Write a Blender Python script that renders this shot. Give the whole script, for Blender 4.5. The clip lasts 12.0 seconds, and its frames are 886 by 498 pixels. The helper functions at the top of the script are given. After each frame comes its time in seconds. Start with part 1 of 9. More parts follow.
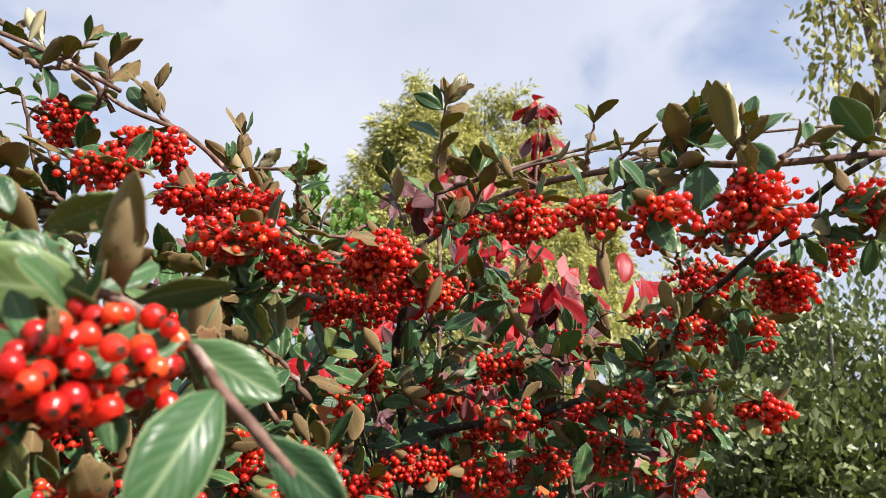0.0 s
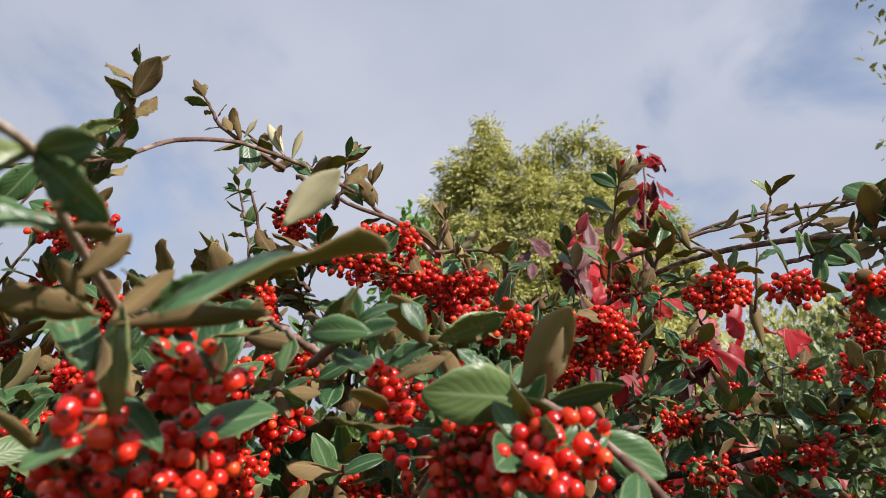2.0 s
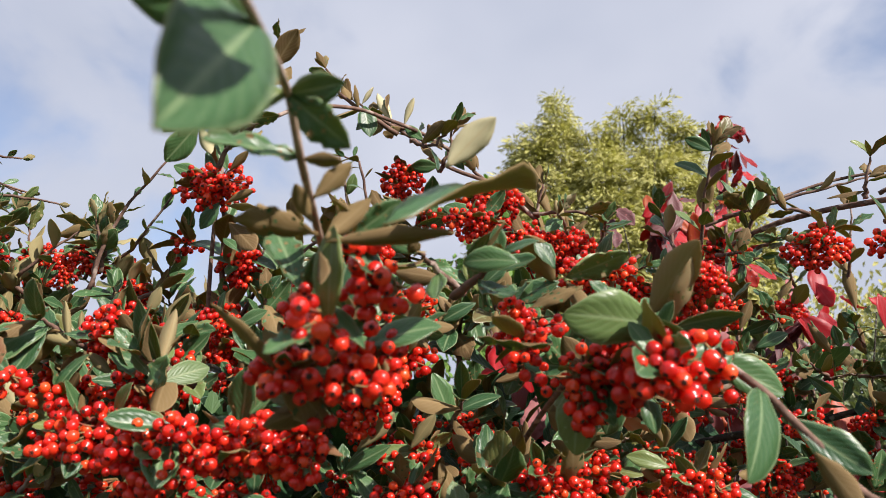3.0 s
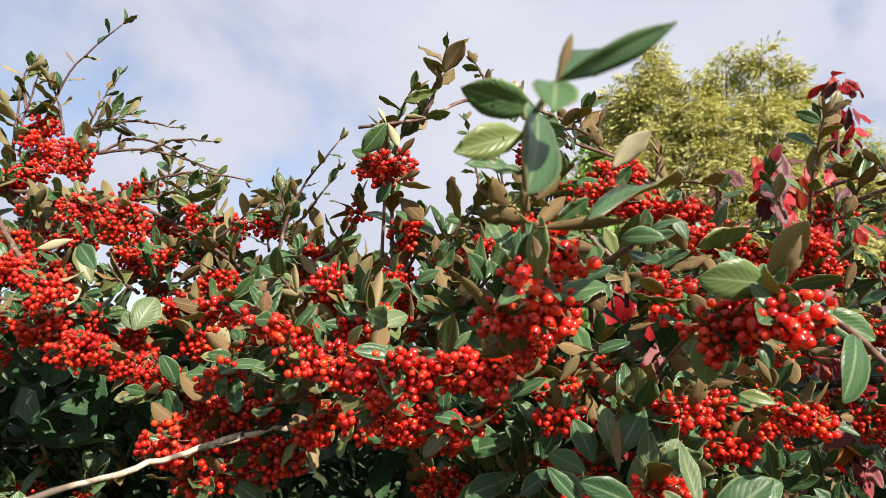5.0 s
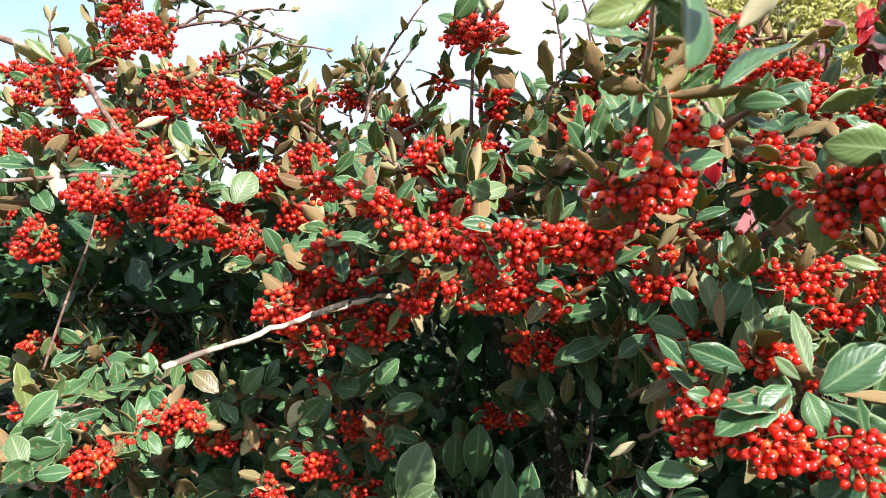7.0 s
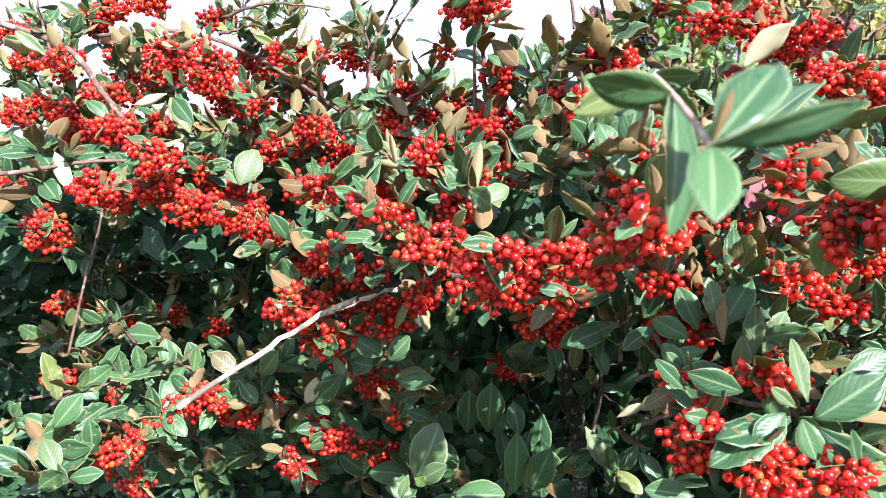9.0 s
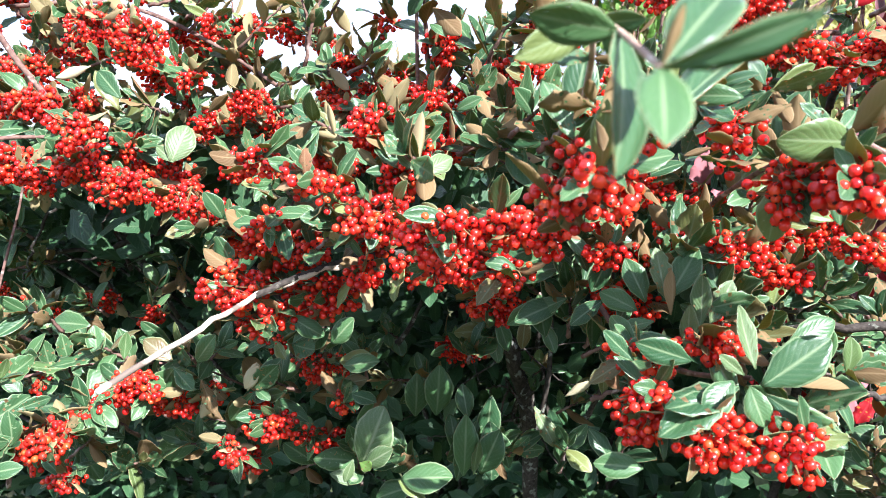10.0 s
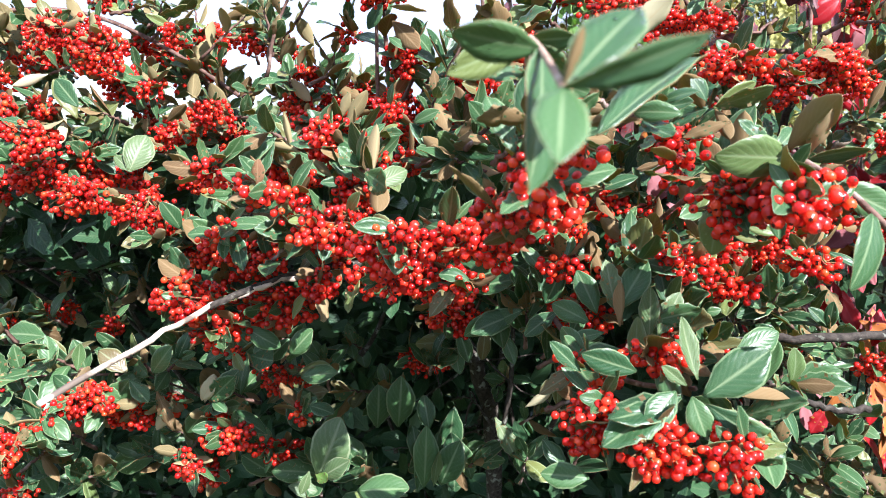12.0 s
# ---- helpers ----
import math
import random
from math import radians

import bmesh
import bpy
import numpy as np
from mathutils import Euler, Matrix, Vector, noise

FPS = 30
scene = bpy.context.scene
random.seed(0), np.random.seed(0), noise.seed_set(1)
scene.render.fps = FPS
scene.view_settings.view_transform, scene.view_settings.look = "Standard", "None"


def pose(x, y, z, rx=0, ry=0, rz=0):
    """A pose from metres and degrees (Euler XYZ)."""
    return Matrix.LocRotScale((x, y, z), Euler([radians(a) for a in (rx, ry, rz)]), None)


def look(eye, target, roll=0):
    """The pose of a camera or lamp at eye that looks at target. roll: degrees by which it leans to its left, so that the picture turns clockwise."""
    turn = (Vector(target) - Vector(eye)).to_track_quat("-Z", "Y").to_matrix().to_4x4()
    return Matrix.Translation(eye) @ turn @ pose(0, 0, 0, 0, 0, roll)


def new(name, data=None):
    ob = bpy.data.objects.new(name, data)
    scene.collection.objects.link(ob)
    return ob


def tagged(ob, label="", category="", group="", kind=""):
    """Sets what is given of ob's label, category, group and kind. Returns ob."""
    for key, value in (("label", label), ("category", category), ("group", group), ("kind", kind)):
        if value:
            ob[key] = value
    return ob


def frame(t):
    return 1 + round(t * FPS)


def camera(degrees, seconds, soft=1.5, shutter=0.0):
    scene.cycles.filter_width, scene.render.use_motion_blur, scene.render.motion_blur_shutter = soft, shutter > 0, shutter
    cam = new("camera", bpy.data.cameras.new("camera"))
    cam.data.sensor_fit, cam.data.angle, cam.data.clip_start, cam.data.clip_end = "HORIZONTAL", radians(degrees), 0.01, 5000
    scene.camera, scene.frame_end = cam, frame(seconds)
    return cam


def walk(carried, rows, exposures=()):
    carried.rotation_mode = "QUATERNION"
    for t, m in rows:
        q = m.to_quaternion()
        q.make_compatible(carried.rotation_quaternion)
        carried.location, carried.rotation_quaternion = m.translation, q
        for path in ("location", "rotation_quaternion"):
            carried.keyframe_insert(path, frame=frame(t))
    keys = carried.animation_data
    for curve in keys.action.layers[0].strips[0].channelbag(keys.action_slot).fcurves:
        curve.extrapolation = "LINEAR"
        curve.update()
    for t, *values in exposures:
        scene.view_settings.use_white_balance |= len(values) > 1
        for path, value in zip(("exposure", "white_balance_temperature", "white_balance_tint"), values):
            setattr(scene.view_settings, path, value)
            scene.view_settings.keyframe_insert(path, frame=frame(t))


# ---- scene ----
cam = camera(63.19, 12.0, soft=0.7)
cam.data.dof.use_dof, cam.data.dof.focus_distance, cam.data.dof.aperture_fstop = True, 0.58, 17.0
PATH = [
    (0, (-0.0092, 0.0176, 1.5109), (0.0295, 1.9786, 1.9016), -0.43),
    (0.5, (-0.0238, -0.0094, 1.5459), (-0.0320, 1.9365, 2.0075), -1.11),
    (1, (-0.0540, -0.0273, 1.5511), (-0.1031, 1.9071, 2.0567), -1.56),
    (1.5, (-0.0909, -0.0399, 1.5376), (-0.1956, 1.8906, 2.0498), -1.68),
    (2, (-0.1071, -0.0490, 1.5254), (-0.2516, 1.8816, 2.0273), -1.50),
    (2.5, (-0.1261, -0.0616, 1.5093), (-0.3426, 1.8681, 1.9884), -0.94),
    (3, (-0.1326, -0.0814, 1.5028), (-0.4616, 1.8398, 1.9508), -0.22),
    (3.5, (-0.1377, -0.1112, 1.4995), (-0.5431, 1.8009, 1.9235), 0.36),
    (3.7, (-0.1422, -0.1207, 1.4997), (-0.5739, 1.7880, 1.9124), 0.52),
    (5.3, (-0.1541, -0.1986, 1.4913), (-0.7674, 1.6837, 1.7759), 1.00),
    (5.5, (-0.1570, -0.2025, 1.4894), (-0.7955, 1.6760, 1.7417), 1.05),
    (6, (-0.1704, -0.2011, 1.4825), (-0.8583, 1.6728, 1.6063), 0.93),
    (6.5, (-0.1762, -0.1947, 1.4840), (-0.8982, 1.6702, 1.5130), 0.62),
    (7, (-0.1739, -0.1978, 1.4979), (-0.9196, 1.6572, 1.4434), 0.20),
    (7.2, (-0.1732, -0.2018, 1.5056), (-0.9220, 1.6503, 1.4099), 0.03),
    (8.8, (-0.1685, -0.1913, 1.5689), (-0.9535, 1.6175, 1.2342), -1.36),
    (9, (-0.1664, -0.1877, 1.5705), (-0.9511, 1.6195, 1.2264), -1.68),
    (9.5, (-0.1671, -0.1792, 1.5663), (-0.8964, 1.6480, 1.2064), -1.96),
    (10, (-0.1681, -0.1712, 1.5567), (-0.8235, 1.6808, 1.1818), -1.69),
    (10.5, (-0.1647, -0.1720, 1.5572), (-0.8060, 1.6852, 1.1837), -1.47),
    (11, (-0.1566, -0.1689, 1.5572), (-0.7791, 1.6946, 1.1834), -1.31),
    (11.5, (-0.1538, -0.1688, 1.5571), (-0.7611, 1.7032, 1.2008), -1.14),
    (12, (-0.1538, -0.1695, 1.5573), (-0.7468, 1.7089, 1.2106), -1.08),
]
walk(cam, [(t, look(eye, target, roll)) for t, eye, target, roll in PATH],
     [(0, 1.0, 6300, 16), (1.0, 0.47, 6200, 15), (1.5, 0.48, 6220, 15), (2.5, 0.68, 6280, 17), (3.5, 0.82, 6400, 17), (5.5, 1.06, 6600, 17),
      (7.0, 1.54, 6020, 16), (9.0, 1.85, 5550, 20), (10.3, 1.99, 5530, 20), (12.0, 1.68, 5560, 20)])

# ---- light ----
SUN = Vector((0.66, -0.44, 0.68)).normalized()
world = bpy.data.worlds.new("sky")
scene.world = world
world.use_nodes = True
wn, wl = world.node_tree.nodes, world.node_tree.links
wn.clear()
sky = wn.new("ShaderNodeTexSky")
sky.sky_type, sky.sun_disc = "NISHITA", False
sky.sun_elevation, sky.sun_rotation = math.asin(SUN.z), math.atan2(SUN.x, SUN.y)
sky.air_density, sky.dust_density, sky.ozone_density = 1.0, 0.6, 1.5
coord = wn.new("ShaderNodeTexCoord")
stretch = wn.new("ShaderNodeMapping")
stretch.inputs["Scale"].default_value = (1.0, 1.0, 1.6)
stretch.inputs["Rotation"].default_value = (0.0, 0.35, 0.2)
wl.new(coord.outputs["Generated"], stretch.inputs["Vector"])
puffs = wn.new("ShaderNodeTexNoise")
puffs.inputs["Scale"].default_value, puffs.inputs["Detail"].default_value = 2.6, 6.0
puffs.inputs["Roughness"].default_value, puffs.inputs["Distortion"].default_value = 0.5, 0.35
wl.new(stretch.outputs["Vector"], puffs.inputs["Vector"])
cover = wn.new("ShaderNodeMapRange")
cover.interpolation_type = "SMOOTHSTEP"
for key, value in (("From Min", 0.30), ("From Max", 0.50), ("To Min", 0.22), ("To Max", 0.98)):
    cover.inputs[key].default_value = value
wl.new(puffs.outputs["Fac"], cover.inputs["Value"])
grey = wn.new("ShaderNodeTexNoise")
grey.inputs["Scale"].default_value, grey.inputs["Detail"].default_value = 1.7, 4.0
wl.new(stretch.outputs["Vector"], grey.inputs["Vector"])
tone = wn.new("ShaderNodeValToRGB")
tone.color_ramp.elements[0].position, tone.color_ramp.elements[0].color = 0.3, (3.0, 3.4, 4.05, 1)
tone.color_ramp.elements[1].position, tone.color_ramp.elements[1].color = 0.72, (4.45, 4.75, 5.15, 1)
wl.new(grey.outputs["Fac"], tone.inputs["Fac"])
mixed = wn.new("ShaderNodeMix")
mixed.data_type = "RGBA"
wl.new(cover.outputs["Result"], mixed.inputs["Factor"])
wl.new(sky.outputs["Color"], mixed.inputs["A"])
wl.new(tone.outputs["Color"], mixed.inputs["B"])
back = wn.new("ShaderNodeBackground")
back.inputs["Strength"].default_value = 0.09
wl.new(mixed.outputs["Result"], back.inputs["Color"])
wl.new(back.outputs["Background"], wn.new("ShaderNodeOutputWorld").inputs["Surface"])

sun = new("sun", bpy.data.lights.new("sun", "SUN"))
sun.data.energy, sun.data.angle, sun.data.color = 5.0, radians(0.6), (1.0, 0.93, 0.82)
sun.matrix_world = look((0, 0, 6), Vector((0, 0, 6)) - SUN)


# ---- materials ----
def material(name, build, rough=0.5, spec=0.5, thin=0.0, thin_colour=None, bump=0.0, patchy=0.0):
    """A node material. build(nodes, links) gives the colour's and the height's socket (or None)."""
    mat = bpy.data.materials.new(name)
    mat.use_nodes = True
    n, l = mat.node_tree.nodes, mat.node_tree.links
    bsdf = n["Principled BSDF"]
    bsdf.inputs["Roughness"].default_value = rough
    bsdf.inputs["Specular IOR Level"].default_value = spec
    colour, height = build(n, l)
    l.new(colour, bsdf.inputs["Base Color"])
    if patchy:
        l.new(maths(n, l, "ADD", maths(n, l, "MULTIPLY", clouds(n, l, 140.0, 3.0), patchy), rough - patchy * 0.5), bsdf.inputs["Roughness"])
    if height is not None and bump:
        relief = n.new("ShaderNodeBump")
        relief.inputs["Strength"].default_value, relief.inputs["Distance"].default_value = bump, 0.0012
        l.new(height, relief.inputs["Height"])
        l.new(relief.outputs["Normal"], bsdf.inputs["Normal"])
    if thin:
        glow = n.new("ShaderNodeBsdfTranslucent")
        if thin_colour:
            glow.inputs["Color"].default_value = (*thin_colour, 1)
        else:
            l.new(colour, glow.inputs["Color"])
        both = n.new("ShaderNodeMixShader")
        both.inputs["Fac"].default_value = thin
        l.new(bsdf.outputs["BSDF"], both.inputs[1])
        l.new(glow.outputs["BSDF"], both.inputs[2])
        l.new(both.outputs["Shader"], n["Material Output"].inputs["Surface"])
    return mat


def ramp(n, l, source, *stops):
    node = n.new("ShaderNodeValToRGB")
    while len(node.color_ramp.elements) < len(stops):
        node.color_ramp.elements.new(0.5)
    for element, (place, colour) in zip(node.color_ramp.elements, stops):
        element.position, element.color = place, (*colour, 1)
    l.new(source, node.inputs["Fac"])
    return node.outputs["Color"]


def maths(n, l, operation, a, b=None):
    node = n.new("ShaderNodeMath")
    node.operation = operation
    for socket, value in zip(node.inputs, (a, b)):
        if value is None:
            continue
        if isinstance(value, (int, float)):
            socket.default_value = value
        else:
            l.new(value, socket)
    return node.outputs["Value"]


def chance(n, l):
    """A number for each piece, from its object and its island."""
    a, b = n.new("ShaderNodeObjectInfo"), n.new("ShaderNodeNewGeometry")
    return maths(n, l, "FRACT", maths(n, l, "ADD", a.outputs["Random"], b.outputs["Random Per Island"]))


def clouds(n, l, scale, detail=4.0, kind="Object"):
    node = n.new("ShaderNodeTexNoise")
    node.inputs["Scale"].default_value, node.inputs["Detail"].default_value = scale, detail
    l.new(n.new("ShaderNodeTexCoord").outputs[kind], node.inputs["Vector"])
    return node.outputs["Fac"]


def blend(n, l, factor, a, b, mode="MIX"):
    node = n.new("ShaderNodeMix")
    node.data_type, node.blend_type = "RGBA", mode
    for key, value in (("Factor", factor), ("A", a), ("B", b)):
        if isinstance(value, (int, float)):
            node.inputs[key].default_value = value
        elif isinstance(value, tuple):
            node.inputs[key].default_value = (*value, 1)
        else:
            l.new(value, node.inputs[key])
    return node.outputs["Result"]


def veins(n, l, pairs=8.0, slant=3.2):
    """The height of a leaf between its veins (0 in a vein), from the leaf's own coordinates."""
    split = n.new("ShaderNodeSeparateXYZ")
    l.new(n.new("ShaderNodeTexCoord").outputs["UV"], split.inputs["Vector"])
    off = maths(n, l, "ABSOLUTE", maths(n, l, "SUBTRACT", split.outputs["X"], 0.5))
    lateral = maths(n, l, "SUBTRACT", maths(n, l, "MULTIPLY", split.outputs["Y"], pairs), maths(n, l, "MULTIPLY", off, slant * 2))
    wave = maths(n, l, "ABSOLUTE", maths(n, l, "SINE", maths(n, l, "MULTIPLY", lateral, math.pi)))
    side = maths(n, l, "POWER", wave, 0.5)
    mid = maths(n, l, "MINIMUM", maths(n, l, "MULTIPLY", off, 16.0), 1.0)
    rim = maths(n, l, "GREATER_THAN", off, 0.45)
    return maths(n, l, "MULTIPLY", side, mid), maths(n, l, "MAXIMUM", maths(n, l, "SUBTRACT", 1.0, mid), rim)


def leaf_top(name, dark, light, odd, vein, worn=None, ribs=0.14, **more):
    def build(n, l):
        height, mid = veins(n, l)
        base = ramp(n, l, chance(n, l), (0.0, dark), (0.45, tuple((a + b) / 2 for a, b in zip(dark, light))), (0.75, light), (0.88, light), (0.94, odd), (1.0, worn or odd))
        base = blend(n, l, maths(n, l, "MULTIPLY", clouds(n, l, 60.0), 0.5), base, tuple(c * 0.6 for c in light))
        spots = maths(n, l, "GREATER_THAN", clouds(n, l, 330.0, 1.0), 0.69)
        base = blend(n, l, maths(n, l, "MULTIPLY", spots, 0.5), base, vein)
        base = blend(n, l, maths(n, l, "MULTIPLY", maths(n, l, "SUBTRACT", 1.0, height), ribs), base, vein)
        return blend(n, l, maths(n, l, "MULTIPLY", mid, 0.5), base, vein), height
    return material(name, build, **more)


GREEN = leaf_top("cotoneaster_leaf_top", (0.016, 0.066, 0.027), (0.066, 0.150, 0.052), (0.22, 0.25, 0.07), (0.30, 0.39, 0.20), worn=(0.15, 0.09, 0.04),
                 rough=0.36, spec=0.36, thin=0.22, thin_colour=(0.24, 0.36, 0.03), bump=0.13, patchy=0.25, ribs=0.12)
FELT = leaf_top("cotoneaster_leaf_underside", (0.105, 0.060, 0.026), (0.27, 0.185, 0.080), (0.50, 0.43, 0.23), (0.36, 0.26, 0.13), worn=(0.22, 0.085, 0.045),
                rough=0.75, spec=0.25, thin=0.36, thin_colour=(0.50, 0.36, 0.07), bump=-0.6, ribs=0.4)
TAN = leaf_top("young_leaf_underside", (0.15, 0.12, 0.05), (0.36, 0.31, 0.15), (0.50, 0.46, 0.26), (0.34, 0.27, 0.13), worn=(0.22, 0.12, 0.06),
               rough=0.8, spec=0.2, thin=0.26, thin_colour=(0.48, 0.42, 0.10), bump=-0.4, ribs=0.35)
CREAM = leaf_top("pale_leaf_underside", (0.42, 0.39, 0.22), (0.58, 0.54, 0.34), (0.50, 0.44, 0.22), (0.44, 0.36, 0.20),
                 rough=0.8, spec=0.2, thin=0.15, thin_colour=(0.45, 0.45, 0.12), bump=-0.4, ribs=0.35)
# leaf green darkened and dulled, so the shrub's shaded inside reads dark
SHADEGREEN = leaf_top("shade_darkened_leaf_top", (0.013, 0.048, 0.019), (0.040, 0.098, 0.038), (0.06, 0.11, 0.035), (0.08, 0.14, 0.06),
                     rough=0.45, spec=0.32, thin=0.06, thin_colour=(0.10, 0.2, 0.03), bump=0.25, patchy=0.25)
FRESH = leaf_top("young_leaf_top", (0.072, 0.135, 0.048), (0.125, 0.19, 0.072), (0.27, 0.29, 0.10), (0.34, 0.39, 0.22),
                 rough=0.45, spec=0.45, thin=0.2, thin_colour=(0.32, 0.42, 0.06), bump=0.25)
RED = leaf_top("red_leaf_top", (0.22, 0.008, 0.014), (0.52, 0.018, 0.024), (0.40, 0.13, 0.03), (0.42, 0.07, 0.08),
               rough=0.45, spec=0.4, thin=0.45, thin_colour=(0.85, 0.03, 0.025), bump=0.06)
PINK = leaf_top("red_leaf_underside", (0.30, 0.10, 0.11), (0.48, 0.22, 0.22), (0.36, 0.05, 0.06), (0.42, 0.16, 0.16),
                rough=0.7, spec=0.2, thin=0.35, thin_colour=(0.55, 0.04, 0.04), bump=-0.08)
EMBER = leaf_top("orange_leaf", (0.36, 0.10, 0.02), (0.52, 0.24, 0.05), (0.42, 0.30, 0.06), (0.45, 0.2, 0.08),
                 rough=0.5, spec=0.3, thin=0.3, thin_colour=(0.6, 0.2, 0.03), bump=0.06)
PLUM = leaf_top("purple_leaf", (0.07, 0.025, 0.03), (0.17, 0.07, 0.07), (0.30, 0.02, 0.03), (0.22, 0.11, 0.11),
                rough=0.5, spec=0.35, thin=0.2, thin_colour=(0.3, 0.04, 0.04), bump=0.25)
WILLOW = leaf_top("yellow_green_tree_leaf", (0.43, 0.42, 0.145), (0.55, 0.52, 0.21), (0.33, 0.35, 0.13), (0.48, 0.48, 0.2),
                  rough=0.9, spec=0.05, thin=0.25, thin_colour=(0.45, 0.46, 0.08))
HEDGE = leaf_top("hedge_leaf", (0.055, 0.08, 0.026), (0.15, 0.185, 0.065), (0.28, 0.30, 0.13), (0.2, 0.24, 0.12),
                 rough=0.42, spec=0.5, thin=0.12, thin_colour=(0.25, 0.32, 0.06))
LIME = leaf_top("bright_green_leaf", (0.10, 0.22, 0.04), (0.22, 0.38, 0.08), (0.28, 0.38, 0.10), (0.26, 0.38, 0.13),
                rough=0.45, spec=0.4, thin=0.4, thin_colour=(0.4, 0.62, 0.08))
AUTUMN = leaf_top("weeping_tree_leaf", (0.16, 0.20, 0.05), (0.38, 0.38, 0.12), (0.44, 0.30, 0.09), (0.36, 0.36, 0.16),
                  rough=0.5, spec=0.3, thin=0.25, thin_colour=(0.4, 0.36, 0.06))


def berry_skin(n, l):
    base = ramp(n, l, chance(n, l), (0.0, (0.38, 0.008, 0.009)), (0.35, (0.72, 0.022, 0.012)), (0.8, (0.86, 0.052, 0.016)), (1.0, (0.90, 0.130, 0.022)))
    return blend(n, l, maths(n, l, "MULTIPLY", clouds(n, l, 260.0, 2.0), 0.35), base, (0.62, 0.018, 0.009)), None


BERRY = material("berry_skin", berry_skin, rough=0.27, spec=0.75, thin=0.34, thin_colour=(1.0, 0.12, 0.018))


def calyx_skin(n, l):
    return ramp(n, l, clouds(n, l, 500.0), (0.3, (0.025, 0.010, 0.008)), (0.7, (0.10, 0.035, 0.02))), None


CALYX = material("berry_calyx", calyx_skin, rough=0.8, spec=0.2)


def bark(name, a, b, patch, scale, lichen):
    def build(n, l):
        grain = clouds(n, l, scale, 6.0)
        base = ramp(n, l, grain, (0.3, a), (0.65, b))
        spot = ramp(n, l, clouds(n, l, scale * 0.45, 5.0), (0.55 - lichen, (0, 0, 0)), (0.62 - lichen, (1, 1, 1)))
        return blend(n, l, spot, base, patch), grain
    return material(name, build, rough=0.8, spec=0.25, bump=1.0)


TWIG = bark("young_red_brown_bark", (0.070, 0.038, 0.028), (0.19, 0.115, 0.085), (0.30, 0.23, 0.19), 170.0, -0.03)
BARK = bark("old_grey_bark", (0.018, 0.015, 0.011), (0.060, 0.050, 0.038), (0.19, 0.20, 0.155), 260.0, -0.03)
BLEACHED = bark("bleached_dead_wood", (0.34, 0.27, 0.19), (0.62, 0.52, 0.40), (0.15, 0.12, 0.09), 110.0, 0.02)
DOWNY = bark("downy_young_bark", (0.24, 0.155, 0.11), (0.40, 0.29, 0.21), (0.48, 0.40, 0.31), 150.0, -0.02)
STALK = bark("berry_stalk", (0.14, 0.10, 0.035), (0.24, 0.15, 0.06), (0.20, 0.05, 0.03), 200.0, 0.0)


def turf(n, l):
    fine = clouds(n, l, 60.0, 6.0)
    base = ramp(n, l, fine, (0.3, (0.02, 0.03, 0.012)), (0.7, (0.06, 0.085, 0.03)))
    return blend(n, l, ramp(n, l, clouds(n, l, 0.8), (0.4, (0, 0, 0)), (0.7, (1, 1, 1))), base, (0.07, 0.065, 0.03)), fine


GRASS = material("grass", turf, rough=0.9, spec=0.1, bump=1.0)


WATER = bpy.data.materials.new("water_drop")
WATER.use_nodes = True
for key, value in (("Base Color", (1, 1, 1, 1)), ("Roughness", 0.02), ("IOR", 1.33), ("Transmission Weight", 1.0)):
    WATER.node_tree.nodes["Principled BSDF"].inputs[key].default_value = value


# ---- mesh tools ----
def part(name, data, parent, label=""):
    ob = new(name, data)
    ob.parent = parent
    return tagged(ob, label)


def raw_mesh(name, co, faces, mats, index=None, uv=None, smooth=True):
    """co (n, 3), faces (m, 4) of corners (a triangle repeats its last corner), uv (n, 2)."""
    co, faces = np.asarray(co, np.float32), np.asarray(faces, np.int64)
    tri = faces[:, 2] == faces[:, 3]
    sizes = np.where(tri, 3, 4)
    starts = np.concatenate(([0], np.cumsum(sizes)[:-1]))
    keep = np.ones(faces.shape, bool)
    keep[tri, 3] = False
    corners = faces[keep]
    mesh = bpy.data.meshes.new(name)
    mesh.vertices.add(len(co))
    mesh.vertices.foreach_set("co", co.ravel())
    mesh.loops.add(len(corners))
    mesh.loops.foreach_set("vertex_index", corners.astype(np.int32))
    mesh.polygons.add(len(faces))
    mesh.polygons.foreach_set("loop_start", starts.astype(np.int32))
    if index is not None:
        mesh.polygons.foreach_set("material_index", np.asarray(index, np.int32))
    if smooth:
        mesh.polygons.foreach_set("use_smooth", np.ones(len(faces), bool))
    if uv is not None:
        mesh.uv_layers.new(name="leaf").data.foreach_set("uv", np.asarray(uv, np.float32)[corners].ravel())
    for mat in mats:
        mesh.materials.append(mat)
    mesh.update(calc_edges=True)
    mesh.validate()
    return mesh


